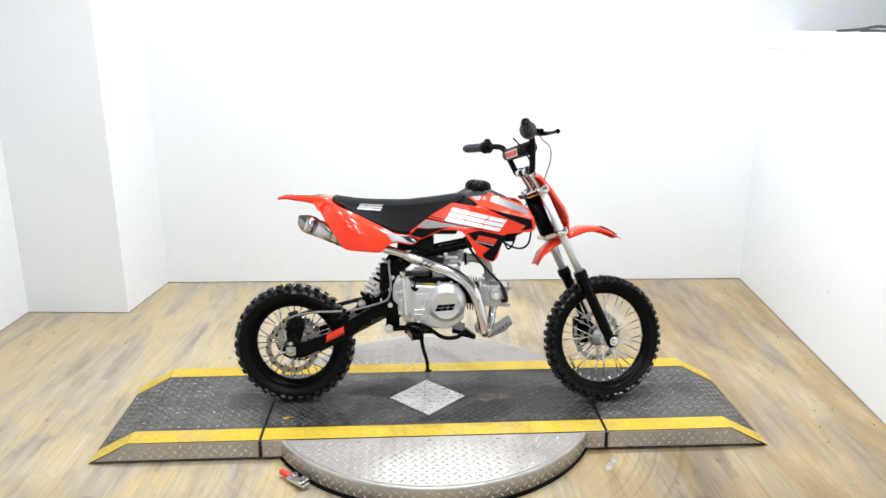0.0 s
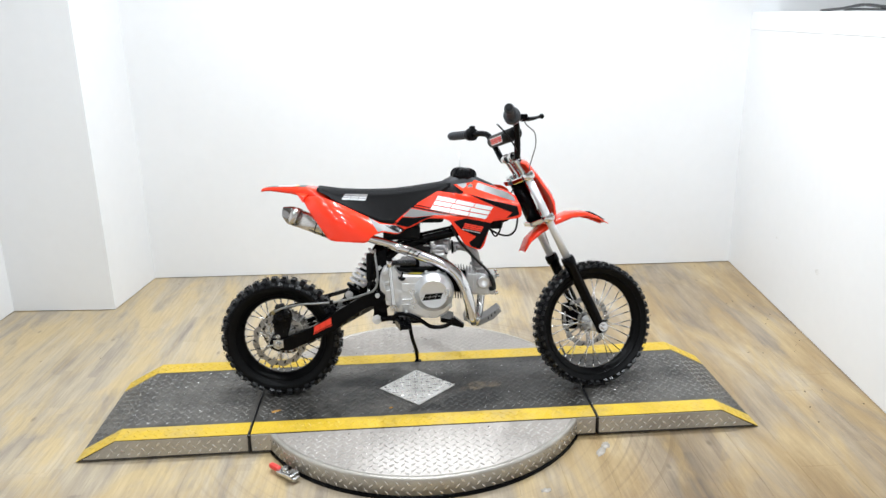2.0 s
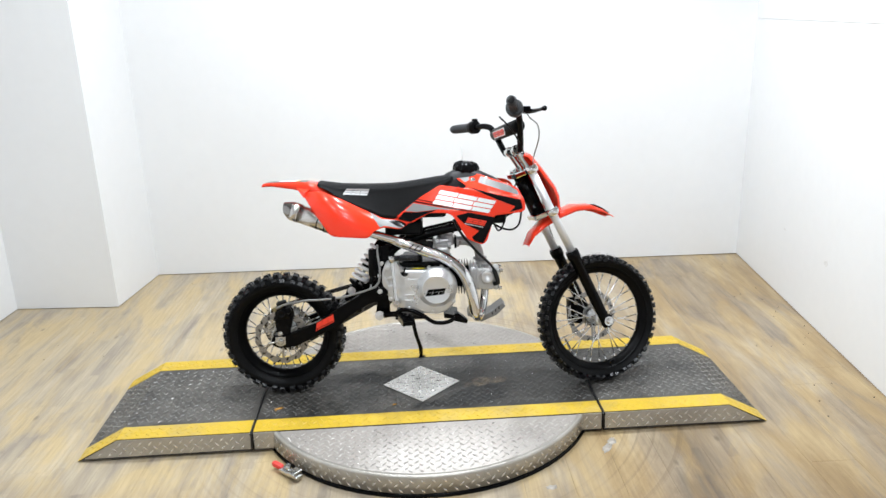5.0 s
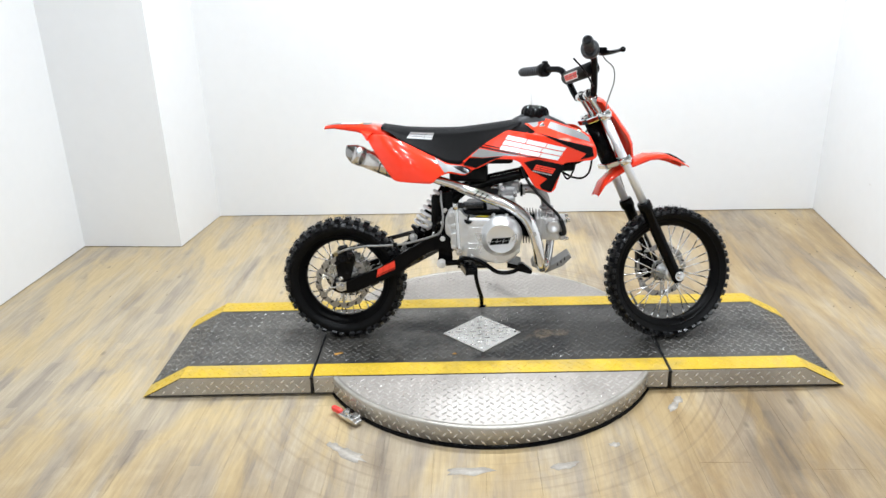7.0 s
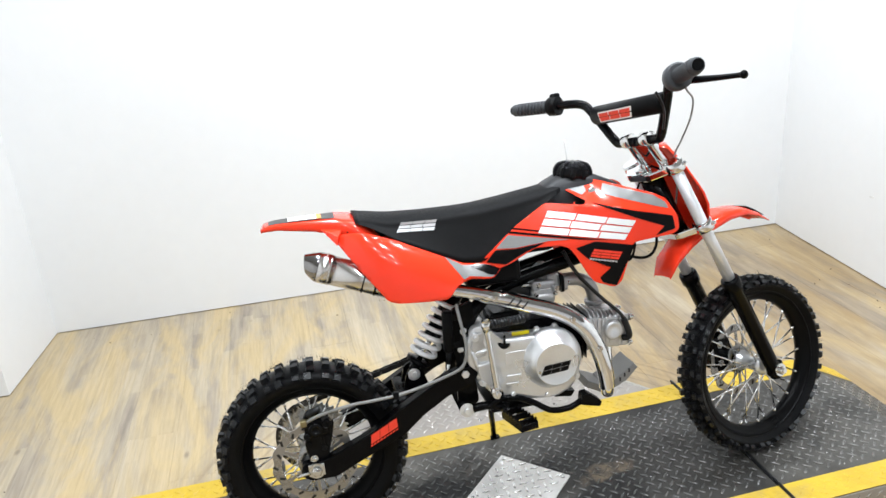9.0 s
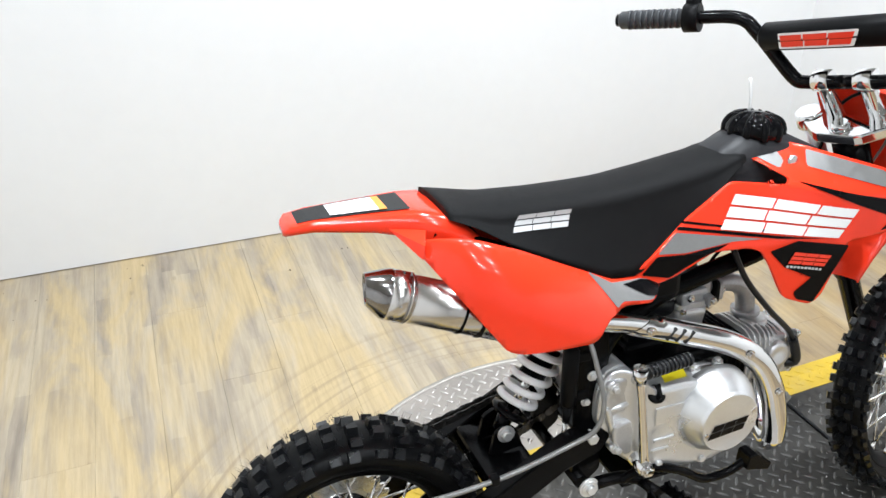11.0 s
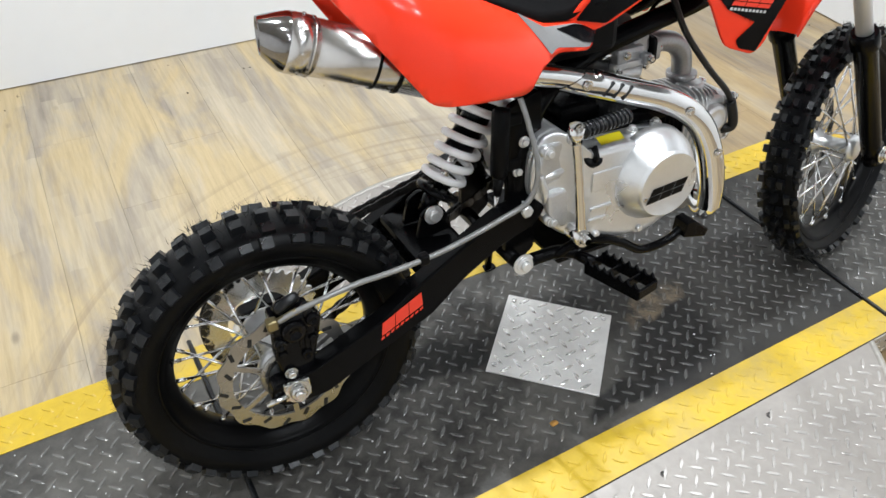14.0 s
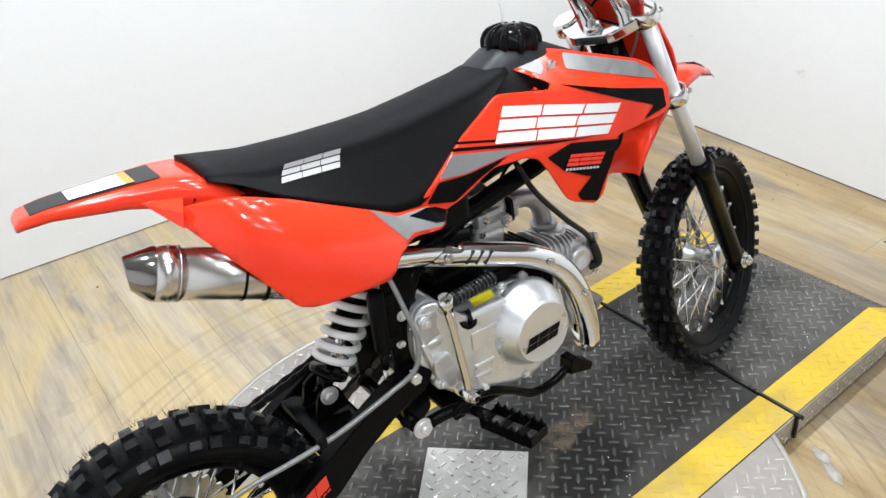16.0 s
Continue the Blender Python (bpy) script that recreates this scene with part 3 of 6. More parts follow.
for s in (-1, 1):
    bm = bmesh.new()
    prism(bm, [(-JOINT + 0.005, s * (HALF_W - STRIPE)), (JOINT - 0.005, s * (HALF_W - STRIPE)), (JOINT - 0.005, s * (HALF_W - 0.001)), (-JOINT + 0.005, s * (HALF_W - 0.001))], H, H + 0.0012, "XY")
    treads(bm, lambda x, y: True, -JOINT + 0.012, JOINT - 0.012, min(s * (HALF_W - STRIPE), s * HALF_W) + 0.002, max(s * (HALF_W - STRIPE), s * HALF_W) - 0.002, lambda x, y: H + 0.0012)
    part("edge_stripe", bm, "yellow_paint", turntable, "yellow painted edge stripe")
    for e in (-1, 1):
        bm = bmesh.new()
        box(bm, (e * (JOINT + 0.515) / 2, s * (HALF_W + 0.001), (H + 0.012) / 2), (JOINT - 0.525, 0.003, H - 0.016), 0.0006)
        skirt = part("side_skirt", bm, "skirt_alloy", turntable, "silver tread-plate skirt")
        bm = bmesh.new()
        xa, xb = sorted((e * 0.525, e * (JOINT - 0.008)))
        skirt_treads(bm, xa, xb, s * (HALF_W + 0.0026), s, lambda x: H)
        tagged(part("skirt_tread", bm, "bright_tread", skirt), kind="stuff")
bm = bmesh.new()
treads(bm, lambda x, y: abs(x + 0.0165) + abs(y + 0.0105) > 0.155, -JOINT + 0.012, JOINT - 0.012, -HALF_W + STRIPE + 0.004, HALF_W - STRIPE - 0.004, lambda x, y: H)
tagged(part("deck_tread", bm, "tread_worn_glint", turntable), kind="stuff")
bm = bmesh.new()
treads(bm, lambda x, y: x * x + y * y < (DISC_R - 0.02) ** 2 and abs(y) > HALF_W + 0.012, -DISC_R, DISC_R, -DISC_R, DISC_R, lambda x, y: H - 0.003)
tagged(part("platform_tread", bm, "alloy_tread", turntable), kind="stuff")
for x in (-0.255, -0.020, 0.214):
    for e in (-1, 1):
        bm = bmesh.new()
        lathe(bm, [(H - 0.003, 0.0055), (H - 0.0012, 0.0052), (H - 0.0008, 0.0035), (H - 0.0022, 0.0028), (H - 0.0022, 0.0002)], 12, "Z", m=Matrix.Translation((x, e * 0.318, 0)))
        part("screw", bm, "dark_chrome", turntable, "dark countersunk screw")
bm = bmesh.new()
for k in range(112):
    a0 = 2 * math.pi * k / 112
    for z, tilt in ((0.022, 1), (0.0385, -1), (0.055, 1)):
        a = a0 + (0.5 if tilt < 0 else 0) * 2 * math.pi / 112
        mm = Matrix.Rotation(a, 4, "Z") @ Matrix.Translation((DISC_R, 0, z)) @ Matrix.Rotation(radians(90), 4, "Y") @ Matrix.Rotation(radians(45 * tilt), 4, "Z")
        vs = [bm.verts.new(mm @ Vector(p)) for p in ((-0.0115, 0, -0.0004), (0, -0.0029, 0.0003), (0.0115, 0, -0.0004), (0, 0.0029, 0.0003), (-0.0055, 0, 0.0024), (0.0055, 0, 0.0024))]
        for f in ((0, 1, 4), (1, 5, 4), (1, 2, 5), (2, 3, 5), (3, 4, 5), (3, 0, 4)):
            bm.faces.new([vs[i] for i in f]).smooth = True
tagged(part("rim_tread", bm, "bright_tread", turntable), kind="stuff")
# square cover plate set cornerwise in the middle, a little off the centre
CX, CY, DIA = -0.0165, -0.0105, 0.1405
bm = bmesh.new()
prism(bm, [(CX - DIA, CY), (CX, CY - DIA), (CX + DIA, CY), (CX, CY + DIA)], H + 0.0005, H + 0.004, "XY", 0.0008)
cover = part("cover_plate", bm, "cover_alloy", turntable, "square silver tread-plate cover set cornerwise")
bm = bmesh.new()
treads(bm, lambda x, y: abs(x - CX) + abs(y - CY) < DIA - 0.012, -0.17, 0.17, -0.17, 0.17, lambda x, y: H + 0.004, 0.0350, 0.0138, 0.0036, 0.0019, 45)
tagged(part("cover_tread", bm, "bright_tread", cover), kind="stuff")
for x, y in ((CX - DIA + 0.02, CY + 0.004), (CX, CY + DIA - 0.02), (CX + DIA - 0.02, CY)):
    bm = bmesh.new()
    lathe(bm, [(H + 0.004, 0.005), (H + 0.0062, 0.0045), (H + 0.007, 0.002)], 10, "Z", m=Matrix.Translation((x, y, 0)))
    part("screw", bm, "steel", cover)
# rubber strips in the joints, hanging over the edge
for s in (-1, 1):
    bm = bmesh.new()
    xj = s * JOINT
    sweep(bm, [(xj, HALF_W + 0.004, 0.02), (xj, HALF_W + 0.005, H - 0.004), (xj, HALF_W - 0.008, H + 0.0015), (xj + 0.002, 0, H + 0.001), (xj, -HALF_W + 0.008, H + 0.0015), (xj, -HALF_W - 0.005, H - 0.004), (xj + s * 0.003, -HALF_W - 0.006, 0.016)], 0.0042, 8, 3)
    part("joint_strip", bm, "rubber", turntable, "black rubber joint strip")
# locking lever
lever = bmesh.new()
box(lever, (0, 0, 0.016), (0.085, 0.028, 0.012), 0.003)
box(lever, (0.02, 0.0, 0.026), (0.03, 0.04, 0.012), 0.003)
lathe(lever, [(0.02, 0.008), (0.042, 0.008)], 12, "Z", m=Matrix.Translation((-0.01, 0, 0)))
LOCK = Matrix.Translation((-0.448, -0.448, 0)) @ Matrix.Rotation(radians(-42), 4, "Z")
lock = part("lock_lever", lever, "steel", turntable, "steel locking lever", LOCK)
bm = bmesh.new()
box(bm, (-0.062, 0, 0.020), (0.045, 0.018, 0.018), 0.006)
part("handle", bm, "lock_red", lock, "red plastic handle", LOCK)


def ramp(s):
    """One sloping end section; s is the side."""
    ob = thing("approach_ramp", "grey tread-plate approach ramp with yellow painted edges", "ramp", TURN_M, "ramps of the turntable")
    w = HALF_W
    side = [(s * (JOINT + 0.004), 0.006), (s * TIP, 0.004), (s * KNEE, H), (s * (JOINT + 0.004), H)]
    bm = bmesh.new()
    prism(bm, side, -w + 0.002, w - 0.002, "XZ", 0.0015)
    part("deck", bm, "deck_grey", ob, "dark worn tread-plate deck")
    bm = bmesh.new()
    x0, x1 = sorted((s * (JOINT + 0.012), s * TIP))
    treads(bm, lambda x, y: abs(x) < TIP - 0.012, x0, x1, -w + STRIPE + 0.004, w - STRIPE - 0.004, deck_z)
    tagged(part("deck_tread", bm, "tread_worn_glint", ob), kind="stuff")
    for e in (-1, 1):
        bm = bmesh.new()
        xs = [JOINT + 0.005, KNEE, TIP]
        lo = [bm.verts.new((s * x, e * (w - STRIPE), deck_z(x, 0) + 0.0013)) for x in xs]
        hi = [bm.verts.new((s * x, e * (w - 0.001), deck_z(x, 0) + 0.0013)) for x in xs]
        lo2 = [bm.verts.new((s * x, e * (w - STRIPE), deck_z(x, 0) - 0.0005)) for x in xs]
        hi2 = [bm.verts.new((s * x, e * (w - 0.001), deck_z(x, 0) - 0.0005)) for x in xs]
        for i in range(2):
            bm.faces.new((lo[i], lo[i + 1], hi[i + 1], hi[i]))
            bm.faces.new((lo[i], lo2[i], lo2[i + 1], lo[i + 1]))
            bm.faces.new((hi[i], hi[i + 1], hi2[i + 1], hi2[i]))
        bmesh.ops.recalc_face_normals(bm, faces=bm.faces[:])
        y0, y1 = sorted((e * (w - STRIPE), e * w))
        treads(bm, lambda x, y: abs(x) < TIP - 0.012, x0, x1, y0 + 0.002, y1 - 0.002, lambda x, y: deck_z(x, y) + 0.0013)
        part("edge_stripe", bm, "yellow_paint", ob, "yellow painted edge stripe")
        bm = bmesh.new()
        prism(bm, [(s * (JOINT + 0.006), 0.014), (s * (TIP - 0.024), 0.012), (s * KNEE, H - 0.003), (s * (JOINT + 0.006), H - 0.003)], e * (w - 0.002), e * (w + 0.0015), "XZ", 0.0005)
        skirt = part("side_skirt", bm, "skirt_alloy", ob, "silver tread-plate skirt")
        bm = bmesh.new()
        skirt_treads(bm, x0, x1, e * (w + 0.0016), e, lambda x: deck_z(x, 0))
        tagged(part("skirt_tread", bm, "bright_tread", skirt), kind="stuff")
    return ob


ramp(-1)
ramp(1)

# ---- the dirt bike ----
# its own axes: x ahead from the rear axle, y to its left, z up from the deck; it leans on its side stand
LEAN_DEG, YAW_DEG = 7.0, -1.3
BIKE = Matrix.Translation((-0.47, -0.003, H)) @ Matrix.Rotation(radians(YAW_DEG), 4, "Z") @ Matrix.Rotation(radians(-LEAN_DEG), 4, "X")
bike = thing("dirt_bike", "small red and black off-road motorcycle on its side stand", "motorcycle", BIKE)
RAKE, STEER = 24.1, 16.0
PIVOT = Vector((0.841, 0, 0.771))
AXIS = Vector((-math.sin(radians(RAKE)), 0, math.cos(radians(RAKE))))
ST = Matrix.Translation(PIVOT) @ Matrix.Rotation(radians(STEER), 4, AXIS) @ Matrix.Translation(-PIVOT)
BT = ST @ Matrix.Translation(PIVOT) @ Matrix.Rotation(radians(-1.5), 4, AXIS) @ Matrix.Translation(-PIVOT) @ Matrix.Translation((0.827, 0, 0.861)) @ Matrix.Rotation(radians(-2.7), 4, "X") @ Matrix.Translation((-0.828, 0, -0.869))
AXLE_R, AXLE_F = Vector((-0.018, 0, 0.220)), Vector((1.124, 0, 0.231))
FT = ST @ Matrix.Translation(AXLE_F) @ Matrix.Rotation(radians(-1.5), 4, "Y") @ Matrix.Translation(-AXLE_F)


def tyre(bm, r_out, r_bead, half, n, shoulder):
    """A knobbly tyre: carcass turned round the axle, with rows of tapered blocks."""
    r_c = r_out - 0.0115
    mid = r_bead + (r_c - r_bead) * 0.55
    prof = [(-half * 0.62, r_bead - 0.004), (-half * 0.72, r_bead + 0.004), (-half * 0.92, r_bead + 0.014), (-half, mid), (-half * 0.93, mid + (r_c - mid) * 0.45), (-half * 0.72, r_c - (r_c - mid) * 0.22), (-half * 0.38, r_c - 0.0015), (0, r_c)]
    prof = prof + [(-a, b) for a, b in prof[-2::-1]]
    lathe(bm, prof, 72, "Y", closed=True)

    shapes = {}
    blocks = []

    def block(a, y, tilt, lx, ly, h, r):
        key = (round(lx, 5), round(ly, 5), round(h, 5))
        if key not in shapes:
            b = bmesh.new()
            lo, hi = [], []
            for sx, sy in ((-1, -1), (1, -1), (1, 1), (-1, 1)):
                lo.append(b.verts.new((-0.005, sy * ly * 1.12, sx * lx * 1.12)))
                hi.append(b.verts.new((h, sy * ly * 0.92, sx * lx * 0.9)))
            b.faces.new(hi[::-1])
            for k in range(4):
                b.faces.new((lo[k], hi[k], hi[(k + 1) % 4], lo[(k + 1) % 4]))
            bmesh.ops.recalc_face_normals(b, faces=b.faces[:])
            shapes[key] = mesh_of("tread_block", b, "rubber")
        blocks.append((shapes[key], Matrix.Rotation(-a, 4, "Y") @ Matrix.Translation((r, y, 0)) @ Matrix.Rotation(tilt, 4, "Z")))
    da = 2 * math.pi / n
    lx = r_out * da * 0.25
    for k in range(n):
        a = k * da
        if k % 2 == 0:
            for s in (-1, 1):
                block(a, s * half * 0.25, s * 0.18, lx, half * 0.17, 0.0115, r_c - 0.0008)
        else:
            block(a, 0, 0, lx * 0.95, half * 0.15, 0.0115, r_c)
            for s in (-1, 1):
                block(a, s * half * 0.56, s * 0.5, lx, half * 0.15, 0.0115, r_c - half * 0.10)
        for s in (-1, 1):
            rr = r_c - half * 0.30
            block(a + (da * 0.2 if k % 2 else 0), s * half * 0.83, s * 0.95, lx * 0.95, shoulder * (1.15 if k % 2 else 0.8), 0.0120, rr)
    return blocks


def hairs(bm, r_out, half, count, seed):
    """Fine moulding whiskers standing on the tread."""
    rnd = random.Random(seed)
    for k in range(count):
        a = rnd.uniform(0, 2 * math.pi)
        y = rnd.uniform(-0.9, 0.9) * half
        tilt = y / half * 0.9
        r = r_out - 0.004 - 0.012 * (y / half) ** 2
        m = Matrix.Rotation(-a, 4, "Y") @ Matrix.Translation((r, y, 0)) @ Matrix.Rotation(tilt + rnd.uniform(-0.5, 0.5), 4, "Z") @ Matrix.Rotation(rnd.uniform(-0.6, 0.6), 4, "Y")
        ln = rnd.uniform(0.008, 0.018)
        vs = [bm.verts.new(m @ Vector((0, 0.0005 * math.cos(q), 0.0005 * math.sin(q)))) for q in (0, 2.1, 4.2)]
        tip = bm.verts.new(m @ Vector((ln, 0, 0)))
        for i in range(3):
            bm.faces.new((vs[i], vs[(i + 1) % 3], tip))
    return bm


def wavy_disc(bm, r0, r1, t, waves, y, holes=True):
    """A petal brake disc: wavy rim, open middle, a ring of slots shown as sunk marks on both faces."""
    seg = waves * 6
    rings = []
    for yy in (y - t / 2, y + t / 2):
        outer = [bm.verts.new(((r1 + 0.0028 * math.sin(waves * a)) * math.cos(a), yy, (r1 + 0.0028 * math.sin(waves * a)) * math.sin(a))) for a in [2 * math.pi * k / seg for k in range(seg)]]
        inner = [bm.verts.new((r0 * math.cos(a), yy, r0 * math.sin(a))) for a in [2 * math.pi * k / seg for k in range(seg)]]
        rings.append((outer, inner))
    (o0, i0), (o1, i1) = rings
    for k in range(seg):
        j = (k + 1) % seg
        bm.faces.new((o0[k], o0[j], i0[j], i0[k]))
        bm.faces.new((o1[k], i1[k], i1[j], o1[j]))
        bm.faces.new((o0[k], o1[k], o1[j], o0[j]))
        bm.faces.new((i0[k], i0[j], i1[j], i1[k]))
    return bm


def wheel(name, r_out, r_bead, half, n_tread, hub_half, hub_r, m, label, disc_y, disc_r, sprocket):
    rim_r = r_bead
    bm = bmesh.new()
    w = half * 0.72
    lathe(bm, [(-w, rim_r + 0.011), (-w * 0.96, rim_r + 0.015), (-w * 0.88, rim_r + 0.002), (-w * 0.55, rim_r - 0.005), (-w * 0.42, rim_r - 0.011), (0, rim_r - 0.013), (w * 0.42, rim_r - 0.011), (w * 0.55, rim_r - 0.005), (w * 0.88, rim_r + 0.002), (w * 0.96, rim_r + 0.015), (w, rim_r + 0.011), (w * 0.5, rim_r + 0.004), (-w * 0.5, rim_r + 0.004)], 72, "Y", closed=True)
    rim = part(name, bm, "rim_black", bike, label)
    rim.matrix_local = m
    bm = bmesh.new()
    blocks = tyre(bm, r_out, r_bead + 0.011, half, n_tread, half * 0.15)
    part("tyre", bm, "carcass_rubber", rim, "black knobbly off-road tyre")
    for me, mm in blocks:
        ob = new("tread_block", me)
        ob.parent = rim
        ob.matrix_local = mm
    bm = bmesh.new()
    hairs(bm, r_out, half, 620, 3)
    tagged(part("tyre_whisker", bm, "rubber", rim), kind="stuff")
    bm = bmesh.new()
    hp = [(-hub_half, 0.014), (-hub_half, hub_r * 0.8), (-hub_half * 0.85, hub_r), (-hub_half * 0.72, hub_r), (-hub_half * 0.62, hub_r * 0.62), (0, hub_r * 0.52)]
    lathe(bm, hp + [(-a, b) for a, b in hp[-2::-1]], 32, "Y")
    part("hub", bm, "cast_alloy", rim, "silver cast hub")
    # spokes, crossed, each flange in turn
    n = 32
    spoke_mesh = {}
    for k in range(n):
        side = 1 if k % 2 else -1
        lean = 1 if (k // 2) % 2 else -1
        key = (side, lean)
        if key not in spoke_mesh:
            bm = bmesh.new()
            d = lean * radians(34)
            p0 = Vector((hub_r * 0.92 * math.cos(d), side * hub_half * 0.78, hub_r * 0.92 * math.sin(d)))
            p1 = Vector((rim_r - 0.0115, side * 0.004, 0))
            sweep(bm, [p0, p1], 0.0021, 6, 0)
            q = (p1 - p0).normalized()
            sweep(bm, [p1 - q * 0.013, p1 + q * 0.002], 0.0032, 6, 0)
            spoke_mesh[key] = mesh_of("spoke", bm, "spoke_steel")
        sp = new("spoke", spoke_mesh[key])
        sp.parent = rim
        sp.matrix_local = Matrix.Rotation(-2 * math.pi * k / n, 4, "Y")
    bm = bmesh.new()
    wavy_disc(bm, disc_r * 0.82, disc_r * 1.03, 0.0032, 12, disc_y)
    part("brake_disc", bm, "disc_steel", rim, "wavy-edged drilled steel brake disc")
    for k in range(6):
        mm = Matrix.Rotation(-2 * math.pi * k / 6, 4, "Y") @ Matrix.Rotation(0.5, 4, "Y")
        bm = bmesh.new()
        box(bm, (disc_r * 0.60, disc_y, 0.0), (disc_r * 0.56, 0.003, 0.007), 0.0, mm)
        part("disc_arm", bm, "disc_steel", rim)
    bm = bmesh.new()
    lathe(bm, [(disc_y - 0.0016, disc_r * 0.28), (disc_y - 0.0016, disc_r * 0.42), (disc_y + 0.0016, disc_r * 0.42), (disc_y + 0.0016, disc_r * 0.28)], 32, "Y", closed=True)
    part("disc_carrier", bm, "disc_steel", rim, "steel disc carrier ring")
    for k in range(18):
        a = 2 * math.pi * k / 18
        for s in (-1, 1):
            bm = bmesh.new()
            mm = Matrix.Rotation(-a, 4, "Y") @ Matrix.Translation((disc_r * (0.96 if k % 2 else 0.89), disc_y + s * 0.0017, 0)) @ Matrix.Rotation(0.7, 4, "Y")
            box(bm, (0, 0, 0), (0.013, 0.0006, 0.0055), 0, mm)
            part("disc_slot", bm, "shadow_black", rim)
    if sprocket:
        bm = bmesh.new()
        teeth = 37
        ys = hub_half + 0.012
        pol = []
        for k in range(teeth * 4):
            a = 2 * math.pi * k / (teeth * 4)
            r = 0.088 if k % 4 in (0, 1) else 0.082
            pol.append((r * math.cos(a), r * math.sin(a)))
        ring_o = [[bm.verts.new((p[0], y, p[1])) for p in pol] for y in (ys - 0.002, ys + 0.002)]
        ring_i = [[bm.verts.new((p[0] / math.hypot(*p) * 0.05, y, p[1] / math.hypot(*p) * 0.05)) for p in pol] for y in (ys - 0.002, ys + 0.002)]
        kk = len(pol)
        for k in range(kk):
            j = (k + 1) % kk
            bm.faces.new((ring_o[0][k], ring_o[0][j], ring_i[0][j], ring_i[0][k]))
            bm.faces.new((ring_o[1][k], ring_i[1][k], ring_i[1][j], ring_o[1][j]))
            bm.faces.new((ring_o[0][k], ring_o[1][k], ring_o[1][j], ring_o[0][j]))
            bm.faces.new((ring_i[0][k], ring_i[0][j], ring_i[1][j], ring_i[1][k]))
        part("sprocket", bm, "steel", rim, "toothed steel rear sprocket")
    return rim


wheel("rear_wheel", 0.2215, 0.152, 0.047, 38, 0.055, 0.036, Matrix.Translation(AXLE_R + Vector((0, -0.005, 0))), "black rear wheel rim", -0.062, 0.092, True)
wheel("front_wheel", 0.232, 0.178, 0.033, 48, 0.043, 0.026, ST @ Matrix.Translation(AXLE_F), "black front wheel rim", 0.0475, 0.092, False)

# ---- seat, tail and body panels ----


def lerp_rows(rows, x):
    for a, b in zip(rows, rows[1:]):
        if x <= b[0]:
            t = max(0, (x - a[0]) / (b[0] - a[0]))
            return [p + (q - p) * t for p, q in zip(a[1:], b[1:])]
    return list(rows[-1][1:])


# along x: top height, crown half width, lower edge height, lower half width
SEAT = [(0.139, 0.764, 0.052, 0.752, 0.062), (0.172, 0.760, 0.051, 0.739, 0.072), (0.217, 0.754, 0.049, 0.711, 0.083), (0.287, 0.750, 0.047, 0.675, 0.092), (0.359, 0.749, 0.046, 0.640, 0.094), (0.405, 0.750, 0.045, 0.634, 0.089), (0.471, 0.757, 0.045, 0.670, 0.081), (0.546, 0.767, 0.044, 0.724, 0.067), (0.585, 0.772, 0.042, 0.752, 0.056), (0.606, 0.773, 0.038, 0.760, 0.048)]
ROUND = 0.022


def seat_y(x, z):
    top, cw, low, lw = lerp_rows(SEAT, x)
    v = min(1, max(0, (z - low) / max(0.004, top - ROUND - low)))
    return -(lw + (cw + 0.008 - lw) * v ** 0.85)


bm = bmesh.new()
secs = []
for i in range(37):
    x = 0.139 + (0.606 - 0.139) * i / 36
    top, cw, low, lw = lerp_rows(SEAT, x)
    rd = min(ROUND, (top - low) * 0.6)
    side = []
    for q in range(8):
        v = q / 7
        side.append((-(lw + (cw + 0.008 - lw) * v ** 0.85), low + (top - rd - low) * v))
    for q in range(1, 9):
        a = math.pi / 2 * q / 8
        side.append((-(cw + 0.008) * math.cos(a) ** 0.8, top - rd + rd * math.sin(a)))
    secs.append([(x, y, z) for y, z in side] + [(x, -y, z) for y, z in side[-2::-1]])
loft(bm, secs)
seat = part("seat", bm, "seat_vinyl", bike, "black grained vinyl seat")


PANEL_TOP = [(0.088, 0.740), (0.112, 0.748), (0.146, 0.750), (0.172, 0.738), (0.220, 0.711), (0.290, 0.675), (0.360, 0.639), (0.410, 0.632), (0.452, 0.618)]


def panel_y(x, z):
    """The outer face of the rear side panel."""
    drop = max(0.0, lerp_rows(PANEL_TOP, x)[0] - z)
    y = -0.103 - 0.047 * (1 - math.exp(-drop / 0.030)) + (3.0 if x < 0.235 else 0.6) * (x - 0.235) ** 2
    return min(y, -0.068)


def shroud_y(x, z):
    """The outer face of the tank shroud, with a crease along its upper third."""
    crease = 0.730 - 0.20 * (x - 0.66)
    fold = 1.4 - 0.9 * min(1, max(0, (x - 0.68) / 0.12))
    y = -0.121 + 0.12 * max(0, 0.70 - x) + 0.32 * max(0, z - 0.655) * min(1, max(0, (0.72 - x) / 0.10)) - 0.13 * max(0, x - 0.70) + fold * max(0, z - crease) + 0.06 * max(0, 0.62 - z)
    return y


def mirrored(bm):
    bmesh.ops.transform(bm, matrix=Matrix.Scale(-1, 4, (0, 1, 0)), verts=bm.verts[:])
    bmesh.ops.reverse_faces(bm, faces=bm.faces[:])
    return bm


